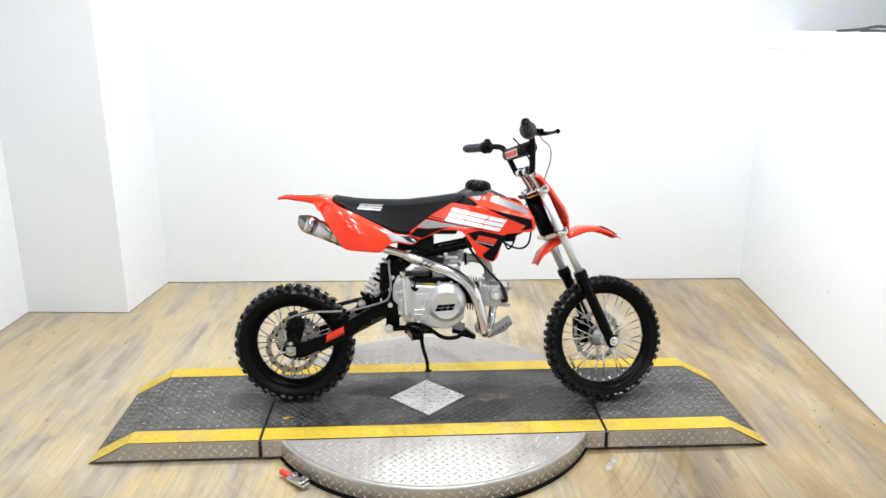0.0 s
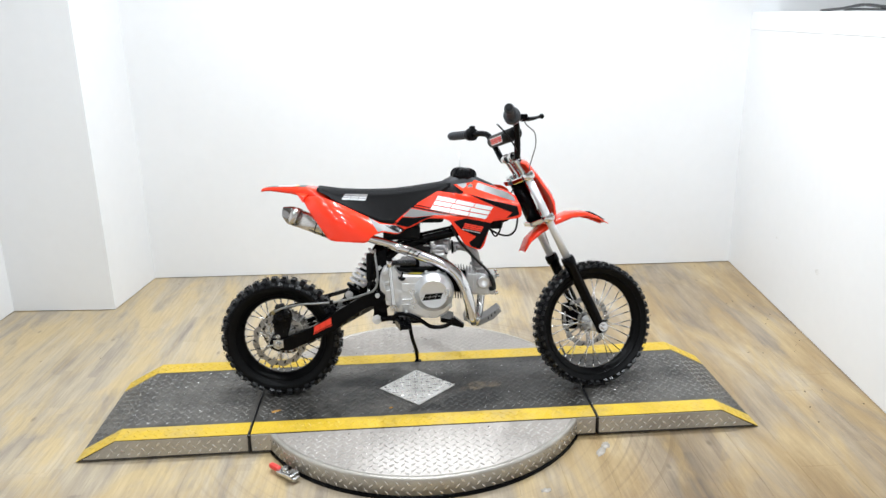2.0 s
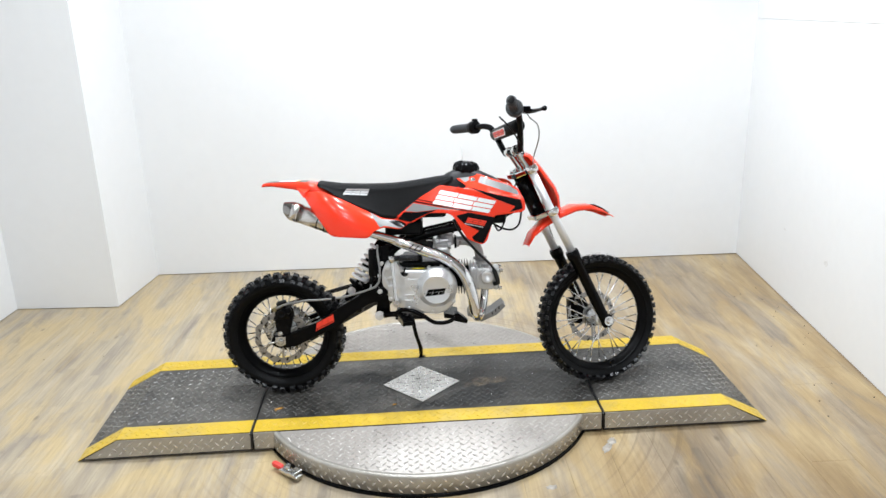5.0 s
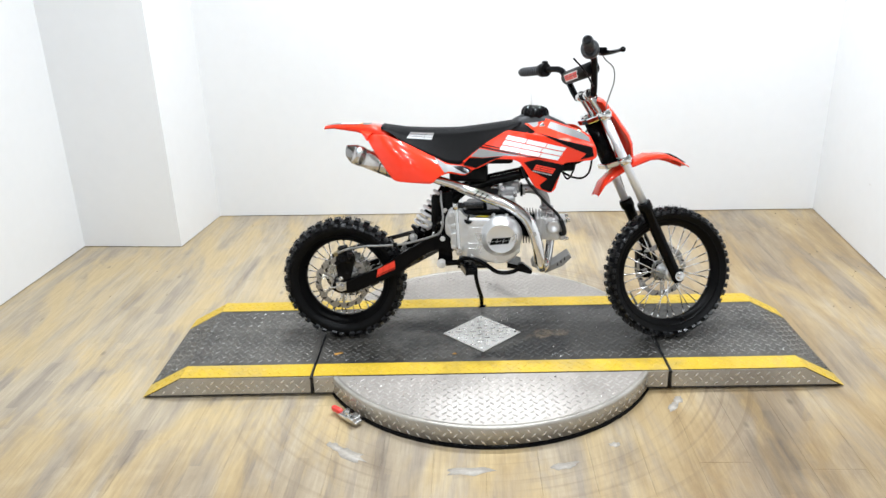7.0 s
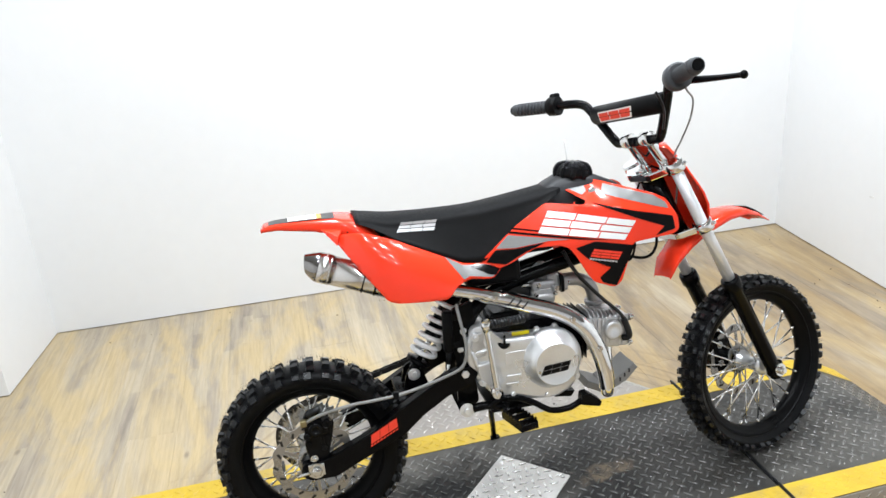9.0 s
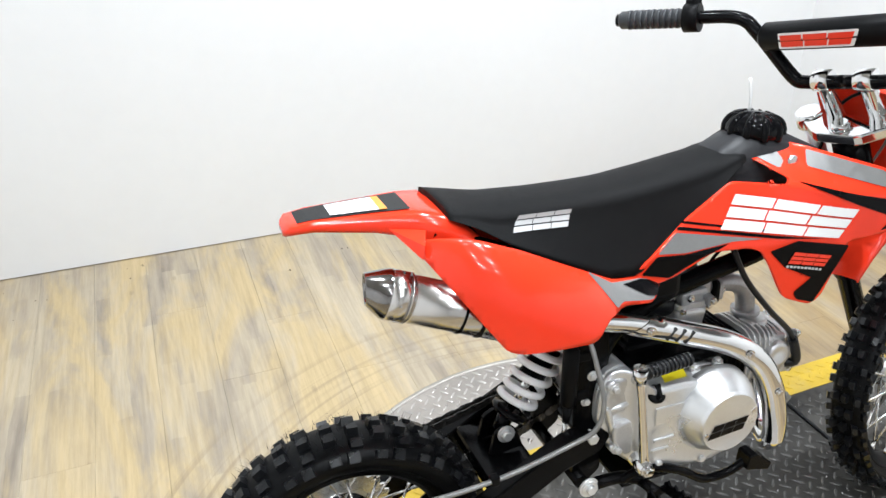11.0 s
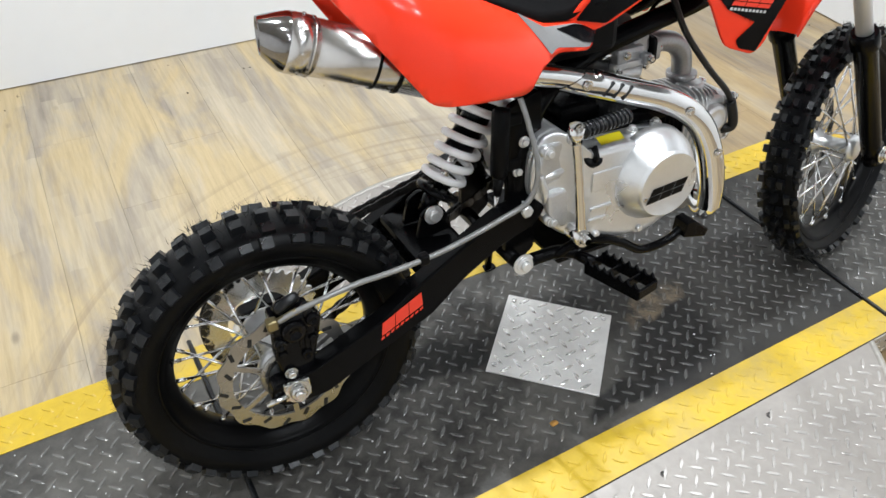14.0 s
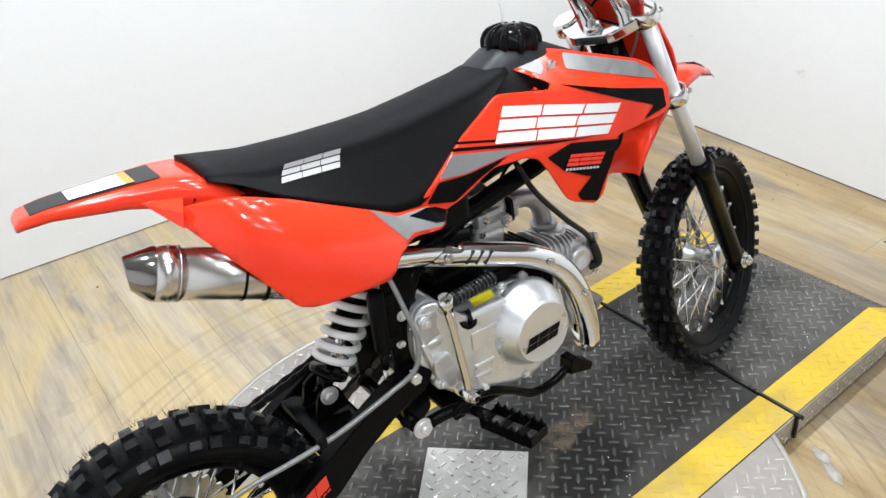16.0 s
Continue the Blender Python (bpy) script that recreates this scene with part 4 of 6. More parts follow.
PANEL = [(0.088, 0.727), (0.126, 0.674), (0.183, 0.594), (0.200, 0.588), (0.312, 0.578), (0.334, 0.602), (0.365, 0.611), (0.420, 0.600), (0.452, 0.618), (0.410, 0.632), (0.360, 0.639), (0.290, 0.675), (0.220, 0.711), (0.172, 0.731), (0.146, 0.738), (0.112, 0.735)]
SHROUD = [(0.392, 0.628), (0.436, 0.663), (0.487, 0.702), (0.560, 0.744), (0.640, 0.732), (0.652, 0.738), (0.612, 0.766), (0.612, 0.776), (0.635, 0.784), (0.700, 0.774), (0.800, 0.742), (0.824, 0.728), (0.842, 0.690), (0.846, 0.660), (0.832, 0.650), (0.742, 0.640), (0.715, 0.552), (0.699, 0.539), (0.652, 0.557), (0.640, 0.574), (0.614, 0.620), (0.598, 0.643), (0.577, 0.651), (0.522, 0.652), (0.465, 0.622), (0.425, 0.610)]


def bars_on(name, material, parent, label, quad, surf, cols, rows, gap_u, gap_v, lift, flip=None, m=None):
    """Slanted plain bars filling a quad given as lower rear, upper rear, upper front, lower front, each a part of its own."""
    a, b, c, d = [Vector(p) for p in quad]
    breaks = ((0.0, 0.345, 0.68, 1.0), (0.0, 0.32, 0.655, 1.0), (0.0, 0.345, 0.68, 1.0))
    for j in range(rows):
        cuts = breaks[j % 3] if rows > 1 else [i / cols for i in range(cols + 1)]
        for e0, e1 in zip(cuts, cuts[1:]):
            g = gap_u / cols
            u0, u1 = e0 + g, e1 - g
            v0, v1 = (j + gap_v) / rows, (j + 1 - gap_v) / rows
            pt = lambda u, v: tuple((a.lerp(d, u)).lerp(b.lerp(c, u), v))
            bm = bmesh.new()
            skin(bm, [pt(u0, v0), pt(u0, v1), pt(u1, v1), pt(u1, v0)], surf, 0.012, 0, lift)
            part(name, flip(bm) if flip else bm, material, parent, label, m)


SHROUD_LEFT = [(x, z - (0.042 if x < 0.66 else 0.020) if z > 0.752 and x > 0.57 else z) for x, z in SHROUD]
DECALS = [
    ("black_graphic", [(0.612, 0.641), (0.655, 0.652), (0.743, 0.634), (0.730, 0.603), (0.702, 0.543), (0.672, 0.553), (0.664, 0.566), (0.690, 0.588), (0.640, 0.612)], "black_gloss", 0.0012, "glossy black graphic"),
    ("black_graphic", [(0.660, 0.736), (0.75, 0.711), (0.830, 0.692), (0.836, 0.662), (0.792, 0.651), (0.812, 0.670), (0.75, 0.695)], "black_gloss", 0.0012, "glossy black arrow graphic"),
    ("black_graphic", [(0.412, 0.632), (0.434, 0.657), (0.477, 0.655), (0.546, 0.662), (0.500, 0.645), (0.455, 0.622)], "black_gloss", 0.0012, "glossy black graphic"),
    ("silver_graphic", [(0.436, 0.660), (0.466, 0.686), (0.600, 0.662), (0.552, 0.664), (0.477, 0.657)], "silver_decal", 0.0014, "silver grey graphic"),
    ("silver_graphic", [(0.622, 0.766), (0.637, 0.780), (0.662, 0.775), (0.662, 0.757), (0.648, 0.750)], "silver_decal", 0.0012, "silver grey graphic"),
    ("silver_graphic", [(0.690, 0.750), (0.702, 0.769), (0.796, 0.739), (0.820, 0.722), (0.824, 0.708), (0.79, 0.718)], "silver_decal", 0.0012, "silver grey graphic"),
    ("pinstripe", [(0.466, 0.690), (0.470, 0.694), (0.62, 0.664), (0.70, 0.650), (0.62, 0.660)], "black_gloss", 0.0014, "thin black pinstripe"),
    ("pinstripe", [(0.474, 0.698), (0.477, 0.701), (0.62, 0.671), (0.62, 0.668)], "black_gloss", 0.0014, "thin black pinstripe"),
]
for mirror in (False, True):
    flip = mirrored if mirror else (lambda b: b)
    bm = bmesh.new()
    skin(bm, rounded(PANEL, 0.012), panel_y, 0.009, 0.004)
    panel = part("side_panel", flip(bm), "red_plastic", bike, "glossy red plastic side panel")
    bm = bmesh.new()
    skin(bm, rounded([(0.318, 0.662), (0.352, 0.612), (0.366, 0.616), (0.420, 0.604), (0.446, 0.617), (0.408, 0.630), (0.358, 0.637)], 0.004), panel_y, 0.01, 0, 0.0012)
    part("silver_graphic", flip(bm), "silver_decal", panel, "silver grey graphic")
    bm = bmesh.new()
    skin(bm, [(0.375, 0.632), (0.410, 0.612), (0.428, 0.606), (0.446, 0.617), (0.408, 0.6295)], panel_y, 0.01, 0, 0.0022)
    part("black_graphic", flip(bm), "black_gloss", panel, "glossy black graphic")
    bm = bmesh.new()
    skin(bm, rounded(SHROUD_LEFT if mirror else SHROUD, 0.009), shroud_y, 0.0045, 0.004)
    shroud = part("tank_shroud", flip(bm), "red_plastic", bike, "glossy red plastic tank shroud")
    for name, poly, m_, lift, lab in DECALS:
        if mirror and max(p[1] for p in poly) > 0.75:
            continue
        bm = bmesh.new()
        skin(bm, rounded(poly, 0.003, 2), shroud_y, 0.0045, 0, lift + 0.0004)
        part(name, flip(bm), m_, shroud, lab)
    bars_on("emblem_bar", "white_decal", shroud, "white slanted bar of the large emblem", [(0.531, 0.682), (0.561, 0.730), (0.750, 0.691), (0.722, 0.647)], shroud_y, 3, 3, 0.02, 0.09, 0.0030, flip)
    bars_on("emblem_bar", "red_decal", shroud, "red slanted bar of the small emblem", [(0.642, 0.618), (0.652, 0.636), (0.716, 0.622), (0.706, 0.604)], shroud_y, 3, 3, 0.02, 0.09, 0.0032, flip)
    bars_on("lettering_bar", "grey_print", shroud, "", [(0.640, 0.612), (0.641, 0.616), (0.704, 0.602), (0.703, 0.598)], shroud_y, 10, 1, 0.14, 0.05, 0.0032, flip)
    bars_on("emblem_bar", "grey_print", seat, "grey slanted bar printed on the seat", [(0.224, 0.721), (0.238, 0.741), (0.318, 0.737), (0.308, 0.714)], seat_y, 3, 3, 0.02, 0.10, 0.0012, flip)
    if mirror:
        continue
    bm = bmesh.new()
    y = shroud_y(0.674, 0.755)
    lathe(bm, [(0, 0.010), (0.003, 0.009), (0.0032, 0.004)], 16, "Z", m=Matrix.Translation((0.674, y, 0.755)) @ Matrix.Rotation(radians(90), 4, "X"))
    part("screw", bm, "steel", shroud)
# tail fender
bm = bmesh.new()
secs = []
TAIL = [(-0.062, 0.754, 0.012, 0.003), (-0.060, 0.757, 0.022, 0.004), (-0.054, 0.762, 0.030, 0.006), (-0.026, 0.765, 0.034, 0.008), (0.05, 0.764, 0.042, 0.018), (0.10, 0.762, 0.054, 0.028), (0.135, 0.755, 0.066, 0.036), (0.165, 0.735, 0.066, 0.036), (0.19, 0.712, 0.060, 0.034)]
for x, z, w, d in TAIL:
    sec = []
    for v, dz in ((-1, -1), (-0.98, -0.35), (-0.86, 0.02), (-0.4, 0.06), (0, 0.08), (0.4, 0.06), (0.86, 0.02), (0.98, -0.35), (1, -1)):
        sec.append((x, v * w, z + dz * d))
    for v, dz in ((0.95, -1), (0.92, -0.4), (0.7, -0.12), (0, -0.08), (-0.7, -0.12), (-0.92, -0.4), (-0.95, -1)):
        sec.append((x, v * w, z + dz * d - 0.004))
    secs.append(sec)
loft(bm, secs)
gussets = []
for s in (-1, 1):
    web = bmesh.new()
    tri = [Vector((0.064, s * 0.044, 0.747)), Vector((0.108, s * 0.060, 0.742)), Vector((0.098, s * 0.086, 0.733)), Vector((0.094, s * 0.088, 0.716))]
    out = [web.verts.new(p) for p in tri]
    inn = [web.verts.new(p + Vector((0.002, -s * 0.004, 0))) for p in tri]
    web.faces.new(out)
    web.faces.new(inn[::-1])
    for k in range(4):
        web.faces.new((out[k], inn[k], inn[(k + 1) % 4], out[(k + 1) % 4]))
    bmesh.ops.recalc_face_normals(web, faces=web.faces[:])
    gussets.append(web)
tail = part("rear_fender", bm, "red_plastic", bike, "red plastic tail fender")
for web in gussets:
    part("fender_gusset", web, "red_plastic", tail)


def tail_strip(x0, x1, w0, w1, lift, name, m_, lab):
    bm = bmesh.new()
    n = 10
    lo, hi = [], []
    for i in range(n + 1):
        x = x0 + (x1 - x0) * i / n
        w = w0 + (w1 - w0) * i / n
        zt, wt, dt = lerp_rows(TAIL, x)
        z = zt + 0.08 * dt + lift - 0.0012
        lo.append(bm.verts.new((x, -w, z)))
        hi.append(bm.verts.new((x, w, z)))
    for i in range(n):
        bm.faces.new((lo[i], lo[i + 1], hi[i + 1], hi[i]))
    return part(name, bm, m_, tail, lab)


tail_strip(-0.044, 0.098, 0.022, 0.034, 0.0020, "black_graphic", "black_gloss", "black tail graphic")
tail_strip(-0.002, 0.060, 0.020, 0.025, 0.0030, "warning_label", "white_decal", "white warning label")
tail_strip(0.060, 0.070, 0.025, 0.026, 0.0031, "warning_label", "orange_decal", "orange end of the warning label")
bm = bmesh.new()
for k in range(5):
    x = 0.008 + k * 0.010
    zt, wt, dt = lerp_rows(TAIL, x + 0.002)
    prism(bm, [(x, -0.016), (x + 0.004, -0.016), (x + 0.004, 0.016), (x, 0.016)], zt + 0.08 * dt + 0.0020, zt + 0.08 * dt + 0.0024, "XY")
part("lettering_bar", bm, "grey_print", tail, "small grey unreadable print")
bm = bmesh.new()
for s in (-1, 1):
    prism(bm, [(0.085, 0.742), (0.10, 0.712), (0.16, 0.66), (0.20, 0.695), (0.14, 0.732)], s * 0.048, s * 0.052, "XZ", 0.001)
box(bm, (0.20, 0, 0.690), (0.10, 0.100, 0.004))
part("inner_fender", bm, "red_plastic", bike, "red inner fender under the seat")
bm = bmesh.new()
box(bm, (0.40, 0, 0.655), (0.36, 0.13, 0.05), 0.012)
box(bm, (0.43, 0, 0.60), (0.13, 0.15, 0.055), 0.012)
part("seat_base", bm, "black_plastic", bike, "black plastic seat base and air box")
# fuel tank and cap
bm = bmesh.new()
secs = []
for x, z0, z1, w0, w1 in ((0.572, 0.69, 0.768, 0.060, 0.040), (0.59, 0.67, 0.784, 0.066, 0.045), (0.62, 0.65, 0.798, 0.068, 0.047), (0.66, 0.65, 0.805, 0.074, 0.049), (0.70, 0.65, 0.796, 0.082, 0.050), (0.76, 0.65, 0.768, 0.084, 0.050), (0.80, 0.66, 0.740, 0.07, 0.046), (0.82, 0.67, 0.715, 0.05, 0.035)):
    sec = []
    for k in range(18):
        a = 2 * math.pi * k / 18
        c, s = math.cos(a), math.sin(a)
        e = 3.6 if s > 0 else 2.6
        q = (abs(c) ** e + abs(s) ** e) ** (-1 / e)
        sec.append((x, c * q * (w1 if s > 0 else w0), (z0 + z1) / 2 + s * q * (z1 - z0) / 2))
    secs.append([(p[0] - 0.008, p[1], p[2] - 0.008) for p in sec])
loft(bm, secs)
tank = part("fuel_tank", bm, "tank_plastic", bike, "black plastic fuel tank")
bm = bmesh.new()
CAP = Matrix.Translation((0.653, 0, 0.781)) @ Matrix.Rotation(radians(6), 4, "Y") @ Matrix.Diagonal((1.15, 1.15, 1.2, 1))
lathe(bm, [(-0.008, 0.031), (0.0, 0.033), (0.003, 0.0370), (0.013, 0.0368), (0.021, 0.0325), (0.0275, 0.022), (0.0305, 0.011), (0.031, 0.002)], 48, "Z")
cap_ribs = []
for k in range(10):
    a = 2 * math.pi * k / 10
    ca, sa = math.cos(a), math.sin(a)
    rib = bmesh.new()
    cap_ribs.append(rib)
    sweep(rib, [(0.0345 * ca, 0.0345 * sa, 0.000), (0.0350 * ca, 0.0350 * sa, 0.012), (0.0295 * ca, 0.0295 * sa, 0.022), (0.015 * ca, 0.015 * sa, 0.0285)], [0.0055, 0.0058, 0.005, 0.003], 10, 4)
cap = part("filler_cap", bm, "black_gloss", bike, "ribbed black filler cap", CAP)
for rib in cap_ribs:
    part("rib", rib, "black_gloss", cap, "", CAP)
bm = bmesh.new()
sweep(bm, [(0.642, 0, 0.820), (0.642, 0, 0.842), (0.640, 0.004, 0.868)], 0.0022, 8, 3)
part("vent_tube", bm, "clear_tube", tank, "thin clear breather tube")

# ---- fork, bars, front fender ----
FD = Vector((math.sin(radians(RAKE)), 0, -math.cos(radians(RAKE))))
FP = Vector((math.cos(radians(RAKE)), 0, math.sin(radians(RAKE))))
TOP = Vector((0.872, 0, 0.786))
FORK_Y = 0.072


def fork_at(s, y=0.0):
    p = TOP + FD * s
    return Vector((p.x, y, p.z))


LEG = (AXLE_F - TOP).length
for s in (-1, 1):
    y = s * FORK_Y
    bm = bmesh.new()
    sweep(bm, [fork_at(-0.012, y), fork_at(0.35, y)], 0.0138, 20, 0)
    tube = part("fork_tube", bm, "fork_chrome", bike, "bright chrome fork tube", FT)
    bm = bmesh.new()
    sweep(bm, [fork_at(0.322, y), fork_at(0.328, y), fork_at(0.352, y), fork_at(0.356, y), fork_at(LEG - 0.03, y), fork_at(LEG + 0.02, y)], [0.021, 0.0235, 0.0235, 0.0195, 0.0185, 0.017], 20, 0)
    box(bm, (AXLE_F.x, y, AXLE_F.z), (0.036, 0.030, 0.044), 0.008)
    low = part("fork_slider", bm, "black_frame", bike, "black fork slider", FT)
    bm = bmesh.new()
    bolt(bm, (AXLE_F.x, y + s * 0.016, AXLE_F.z), (0, s, 0), 0.011, 0.014)
    lathe(bm, [(0, 0.006), (0.017, 0.006)], 12, "Z", m=Matrix.Translation((AXLE_F.x, y + s * 0.016, AXLE_F.z)) @ Matrix.Rotation(radians(-90 * s), 4, "X"))
    part("axle_nut", bm, "chrome", low, "bright axle nut", FT)
for s0, name in ((0.0, "upper_triple_clamp"), (0.165, "lower_triple_clamp")):
    bm = bmesh.new()
    c = fork_at(s0)
    R = Matrix.Translation(c) @ Matrix.Rotation(radians(-RAKE), 4, "Y")
    for s in (-1, 1):
        lathe(bm, [(-0.013, 0.019), (-0.012, 0.023), (0.012, 0.023), (0.013, 0.019)], 24, "Z", m=R @ Matrix.Translation((0, s * FORK_Y, 0)))
        bolt(bm, R @ Vector((0.012, s * (FORK_Y + 0.022), 0)), (0.3, s, 0), 0.004, 0.006)
    out = [(-0.055, -0.03), (-0.05, -0.04), (-0.01, -FORK_Y - 0.012), (0.016, -FORK_Y - 0.008), (0.018, -0.045), (0.004, -0.03), (0.004, 0.03), (0.018, 0.045), (0.016, FORK_Y + 0.008), (-0.01, FORK_Y + 0.012), (-0.05, 0.04), (-0.055, 0.03)]
    b2 = bmesh.new()
    prism(b2, out, -0.009, 0.009, "XY", 0.003)
    bmesh.ops.transform(b2, matrix=R, verts=b2.verts[:])
    tmp = bpy.data.meshes.new("t")
    b2.to_mesh(tmp)
    b2.free()
    bm.from_mesh(tmp)
    bpy.data.meshes.remove(tmp)
    if s0 == 0:
        lathe(bm, [(0.009, 0.017), (0.016, 0.016), (0.02, 0.012)], 6, "Z", m=R @ Matrix.Translation((-0.034, 0, 0)))
    part(name, bm, "chrome", bike, "polished alloy clamp", FT)
# number plate and front fender
bm = bmesh.new()
secs = []
for k, (s, w, off) in enumerate(((-0.052, 0.046, 0.036), (-0.040, 0.062, 0.046), (0.02, 0.072, 0.060), (0.10, 0.073, 0.074), (0.135, 0.071, 0.073), (0.19, 0.062, 0.054))):
    p = TOP + FD * s
    row = []
    for j in range(9):
        v = j / 4 - 1
        q = p + FP * (off - 0.03 * v * v)
        row.append((q.x, v * w, q.z))
    for j in range(8, -1, -1):
        v = j / 4 - 1
        q = p + FP * (off - 0.004 - 0.03 * v * v)
        row.append((q.x, v * w * 0.97, q.z))
    secs.append(row)
loft(bm, secs)
part("number_plate", bm, "red_plastic", bike, "plain red front number plate", FT)
bm = bmesh.new()
secs = []
for x, z, w, d in ((0.862, 0.522, 0.030, 0.006), (0.885, 0.566, 0.040, 0.014), (0.925, 0.600, 0.044, 0.020), (0.975, 0.628, 0.047, 0.022), (1.04, 0.650, 0.058, 0.022), (1.10, 0.648, 0.054, 0.018), (1.15, 0.628, 0.044, 0.012), (1.195, 0.600, 0.032, 0.005)):
    row = []
    for v, dz in ((-1, -1), (-0.97, -0.4), (-0.8, -0.1), (-0.4, 0.1), (0, 0.2), (0.4, 0.1), (0.8, -0.1), (0.97, -0.4), (1, -1), (0.94, -1), (0.9, -0.45), (0.74, -0.25), (0, 0.02), (-0.74, -0.25), (-0.9, -0.45), (-0.94, -1)):
        row.append((x, v * w, z + dz * d))
    secs.append(row)
loft(bm, secs)
part("front_fender", bm, "red_plastic", bike, "high red plastic front fender", FT)
# handlebar
bm = bmesh.new()
half_bar = [(0.822, 0.0, 0.852), (0.822, 0.062, 0.852), (0.819, 0.086, 0.862), (0.802, 0.138, 0.934), (0.788, 0.166, 0.962), (0.752, 0.230, 0.970), (0.700, 0.354, 0.978)]
for s in (-1, 1):
    sweep(bm, [(x, y * s, z) for x, y, z in half_bar], 0.011, 14, 5)
bars = part("handlebar", bm, "black_gloss", bike, "black steel handlebar", BT)
bm = bmesh.new()
sweep(bm, [(0.803, -0.134, 0.928), (0.803, 0.134, 0.928)], 0.007, 10, 0)
sweep(bm, [(0.803, -0.128, 0.928), (0.803, -0.122, 0.928), (0.803, 0.122, 0.928), (0.803, 0.128, 0.928)], [0.018, 0.023, 0.023, 0.018], 24, 0)
pad = part("bar_pad", bm, "black_plastic", bars, "round black crossbar pad", BT)
for s in (-1, 1):
    a, b = Vector((0.751, s * 0.236, 0.970)), Vector((0.702, s * 0.349, 0.9775))
    bm = bmesh.new()
    q = (b - a)
    sweep(bm, [a, a + q * 0.04, a + q * 0.08, a + q * 0.97, b], [0.023, 0.023, 0.0155, 0.0155, 0.012], 20, 0)
    part("grip", bm, "grip_rubber", bars, "ribbed dark grey rubber grip", BT)
    for k in range(9):
        p = a + q * (0.16 + 0.085 * k)
        ring = bmesh.new()
        sweep(ring, [p - q * 0.022, p + q * 0.022], 0.0168, 20, 0)
        part("grip_ring", ring, "grip_rubber", bars, "", BT)
    # risers
    bm = bmesh.new()
    p = fork_at(0.0, s * 0.034) - FP * 0.016
    t_ = Vector((0.813, s * 0.034, 0.846))
    sweep(bm, [p, p.lerp(t_, 0.12), p.lerp(t_, 0.8), t_], [0.016, 0.0135, 0.0125, 0.015], 16, 0)
    lathe(bm, [(-0.014, 0.0150), (-0.012, 0.0175), (0.012, 0.0175), (0.014, 0.0150)], 20, "Y", m=Matrix.Translation(t_))
    part("bar_riser", bm, "chrome", bike, "polished handlebar riser", BT @ Matrix.Translation((0.008, 0, 0.009)))


backing = bmesh.new()
skin(backing, rounded([(-0.004, -0.003), (-0.002, 0.023), (0.129, 0.023), (0.118, -0.003)], 0.003), lambda x, z: 0.0008, 0.02)
PADM = Matrix.Translation((0.803, 0, 0.928)) @ Matrix.Rotation(radians(-18), 4, "Y") @ Matrix.Translation((-0.0236, 0, 0)) @ Matrix(((0, 1, 0, 0), (-1, 0, 0, 0.084), (0, 0, 1, -0.010), (0, 0, 0, 1)))
bars_on("emblem_bar", "red_decal", bars, "red slanted bar on the bar pad", [(0, 0), (0, 0.020), (0.124, 0.020), (0.114, 0.0)], lambda x, z: 0.0, 3, 2, 0.03, 0.04, 0.0, None, BT @ PADM)
part("emblem_backing", backing, "white_decal", bars, "white backing of the emblem", BT @ PADM)
# controls: twist-grip housing, front brake perch and lever, left switch collar
bm = bmesh.new()
q = (Vector((0.696, -0.364, 0.978)) - Vector((0.748, -0.243, 0.970))).normalized()
c = Vector((0.753, -0.233, 0.9695))
sweep(bm, [c + q * -0.016, c + q * -0.012, c + q * 0.012, c + q * 0.016], [0.024, 0.028, 0.028, 0.024], 20, 0)
part("throttle_housing", bm, "grip_rubber", bars, "black throttle housing", BT)
bm = bmesh.new()
c2 = Vector((0.770, -0.198, 0.968))
sweep(bm, [c2 - q * 0.012, c2 + q * 0.012], 0.017, 16, 0)
box(bm, c2 + Vector((0.026, -0.006, 0.0)), (0.034, 0.040, 0.020), 0.005)
perch = part("lever_perch", bm, "black_frame", bars, "black brake lever perch", BT)
bm = bmesh.new()
sweep(bm, [(0.800, -0.196, 0.964), (0.812, -0.228, 0.960), (0.812, -0.282, 0.955), (0.806, -0.334, 0.951), (0.806, -0.350, 0.950)], [0.008, 0.0075, 0.006, 0.0052, 0.0055], 10, 5)
bmesh.ops.create_icosphere(bm, subdivisions=2, radius=0.0085, matrix=Matrix.Translation((0.806, -0.354, 0.950)))
part("brake_lever", bm, "black_frame", bars, "black ball-ended brake lever", BT)
bm = bmesh.new()
q2 = Vector((q.x, -q.y, q.z))
c3 = Vector((0.753, 0.231, 0.9695))
sweep(bm, [c3 - q2 * 0.013, c3 + q2 * 0.013], 0.024, 18, 0)
box(bm, c3 + Vector((0.004, 0, 0.024)), (0.020, 0.022, 0.016), 0.004)
part("switch_collar", bm, "black_plastic", bars, "black kill switch collar", BT)
bm = bmesh.new()
sweep(bm, [(0.800, -0.190, 0.962), (0.822, -0.170, 0.944), (0.856, -0.150, 0.922), (0.870, -0.122, 0.882), (0.866, -0.092, 0.835), (0.870, -0.062, 0.80), (0.900, -0.03, 0.735), (0.955, 0.05, 0.62), (1.0, 0.068, 0.50), (1.07, 0.075, 0.30)], 0.0022, 8, 8)
part("front_brake_hose", bm, "cable_grey", bike, "grey front brake hose", ST)
bm = bmesh.new()
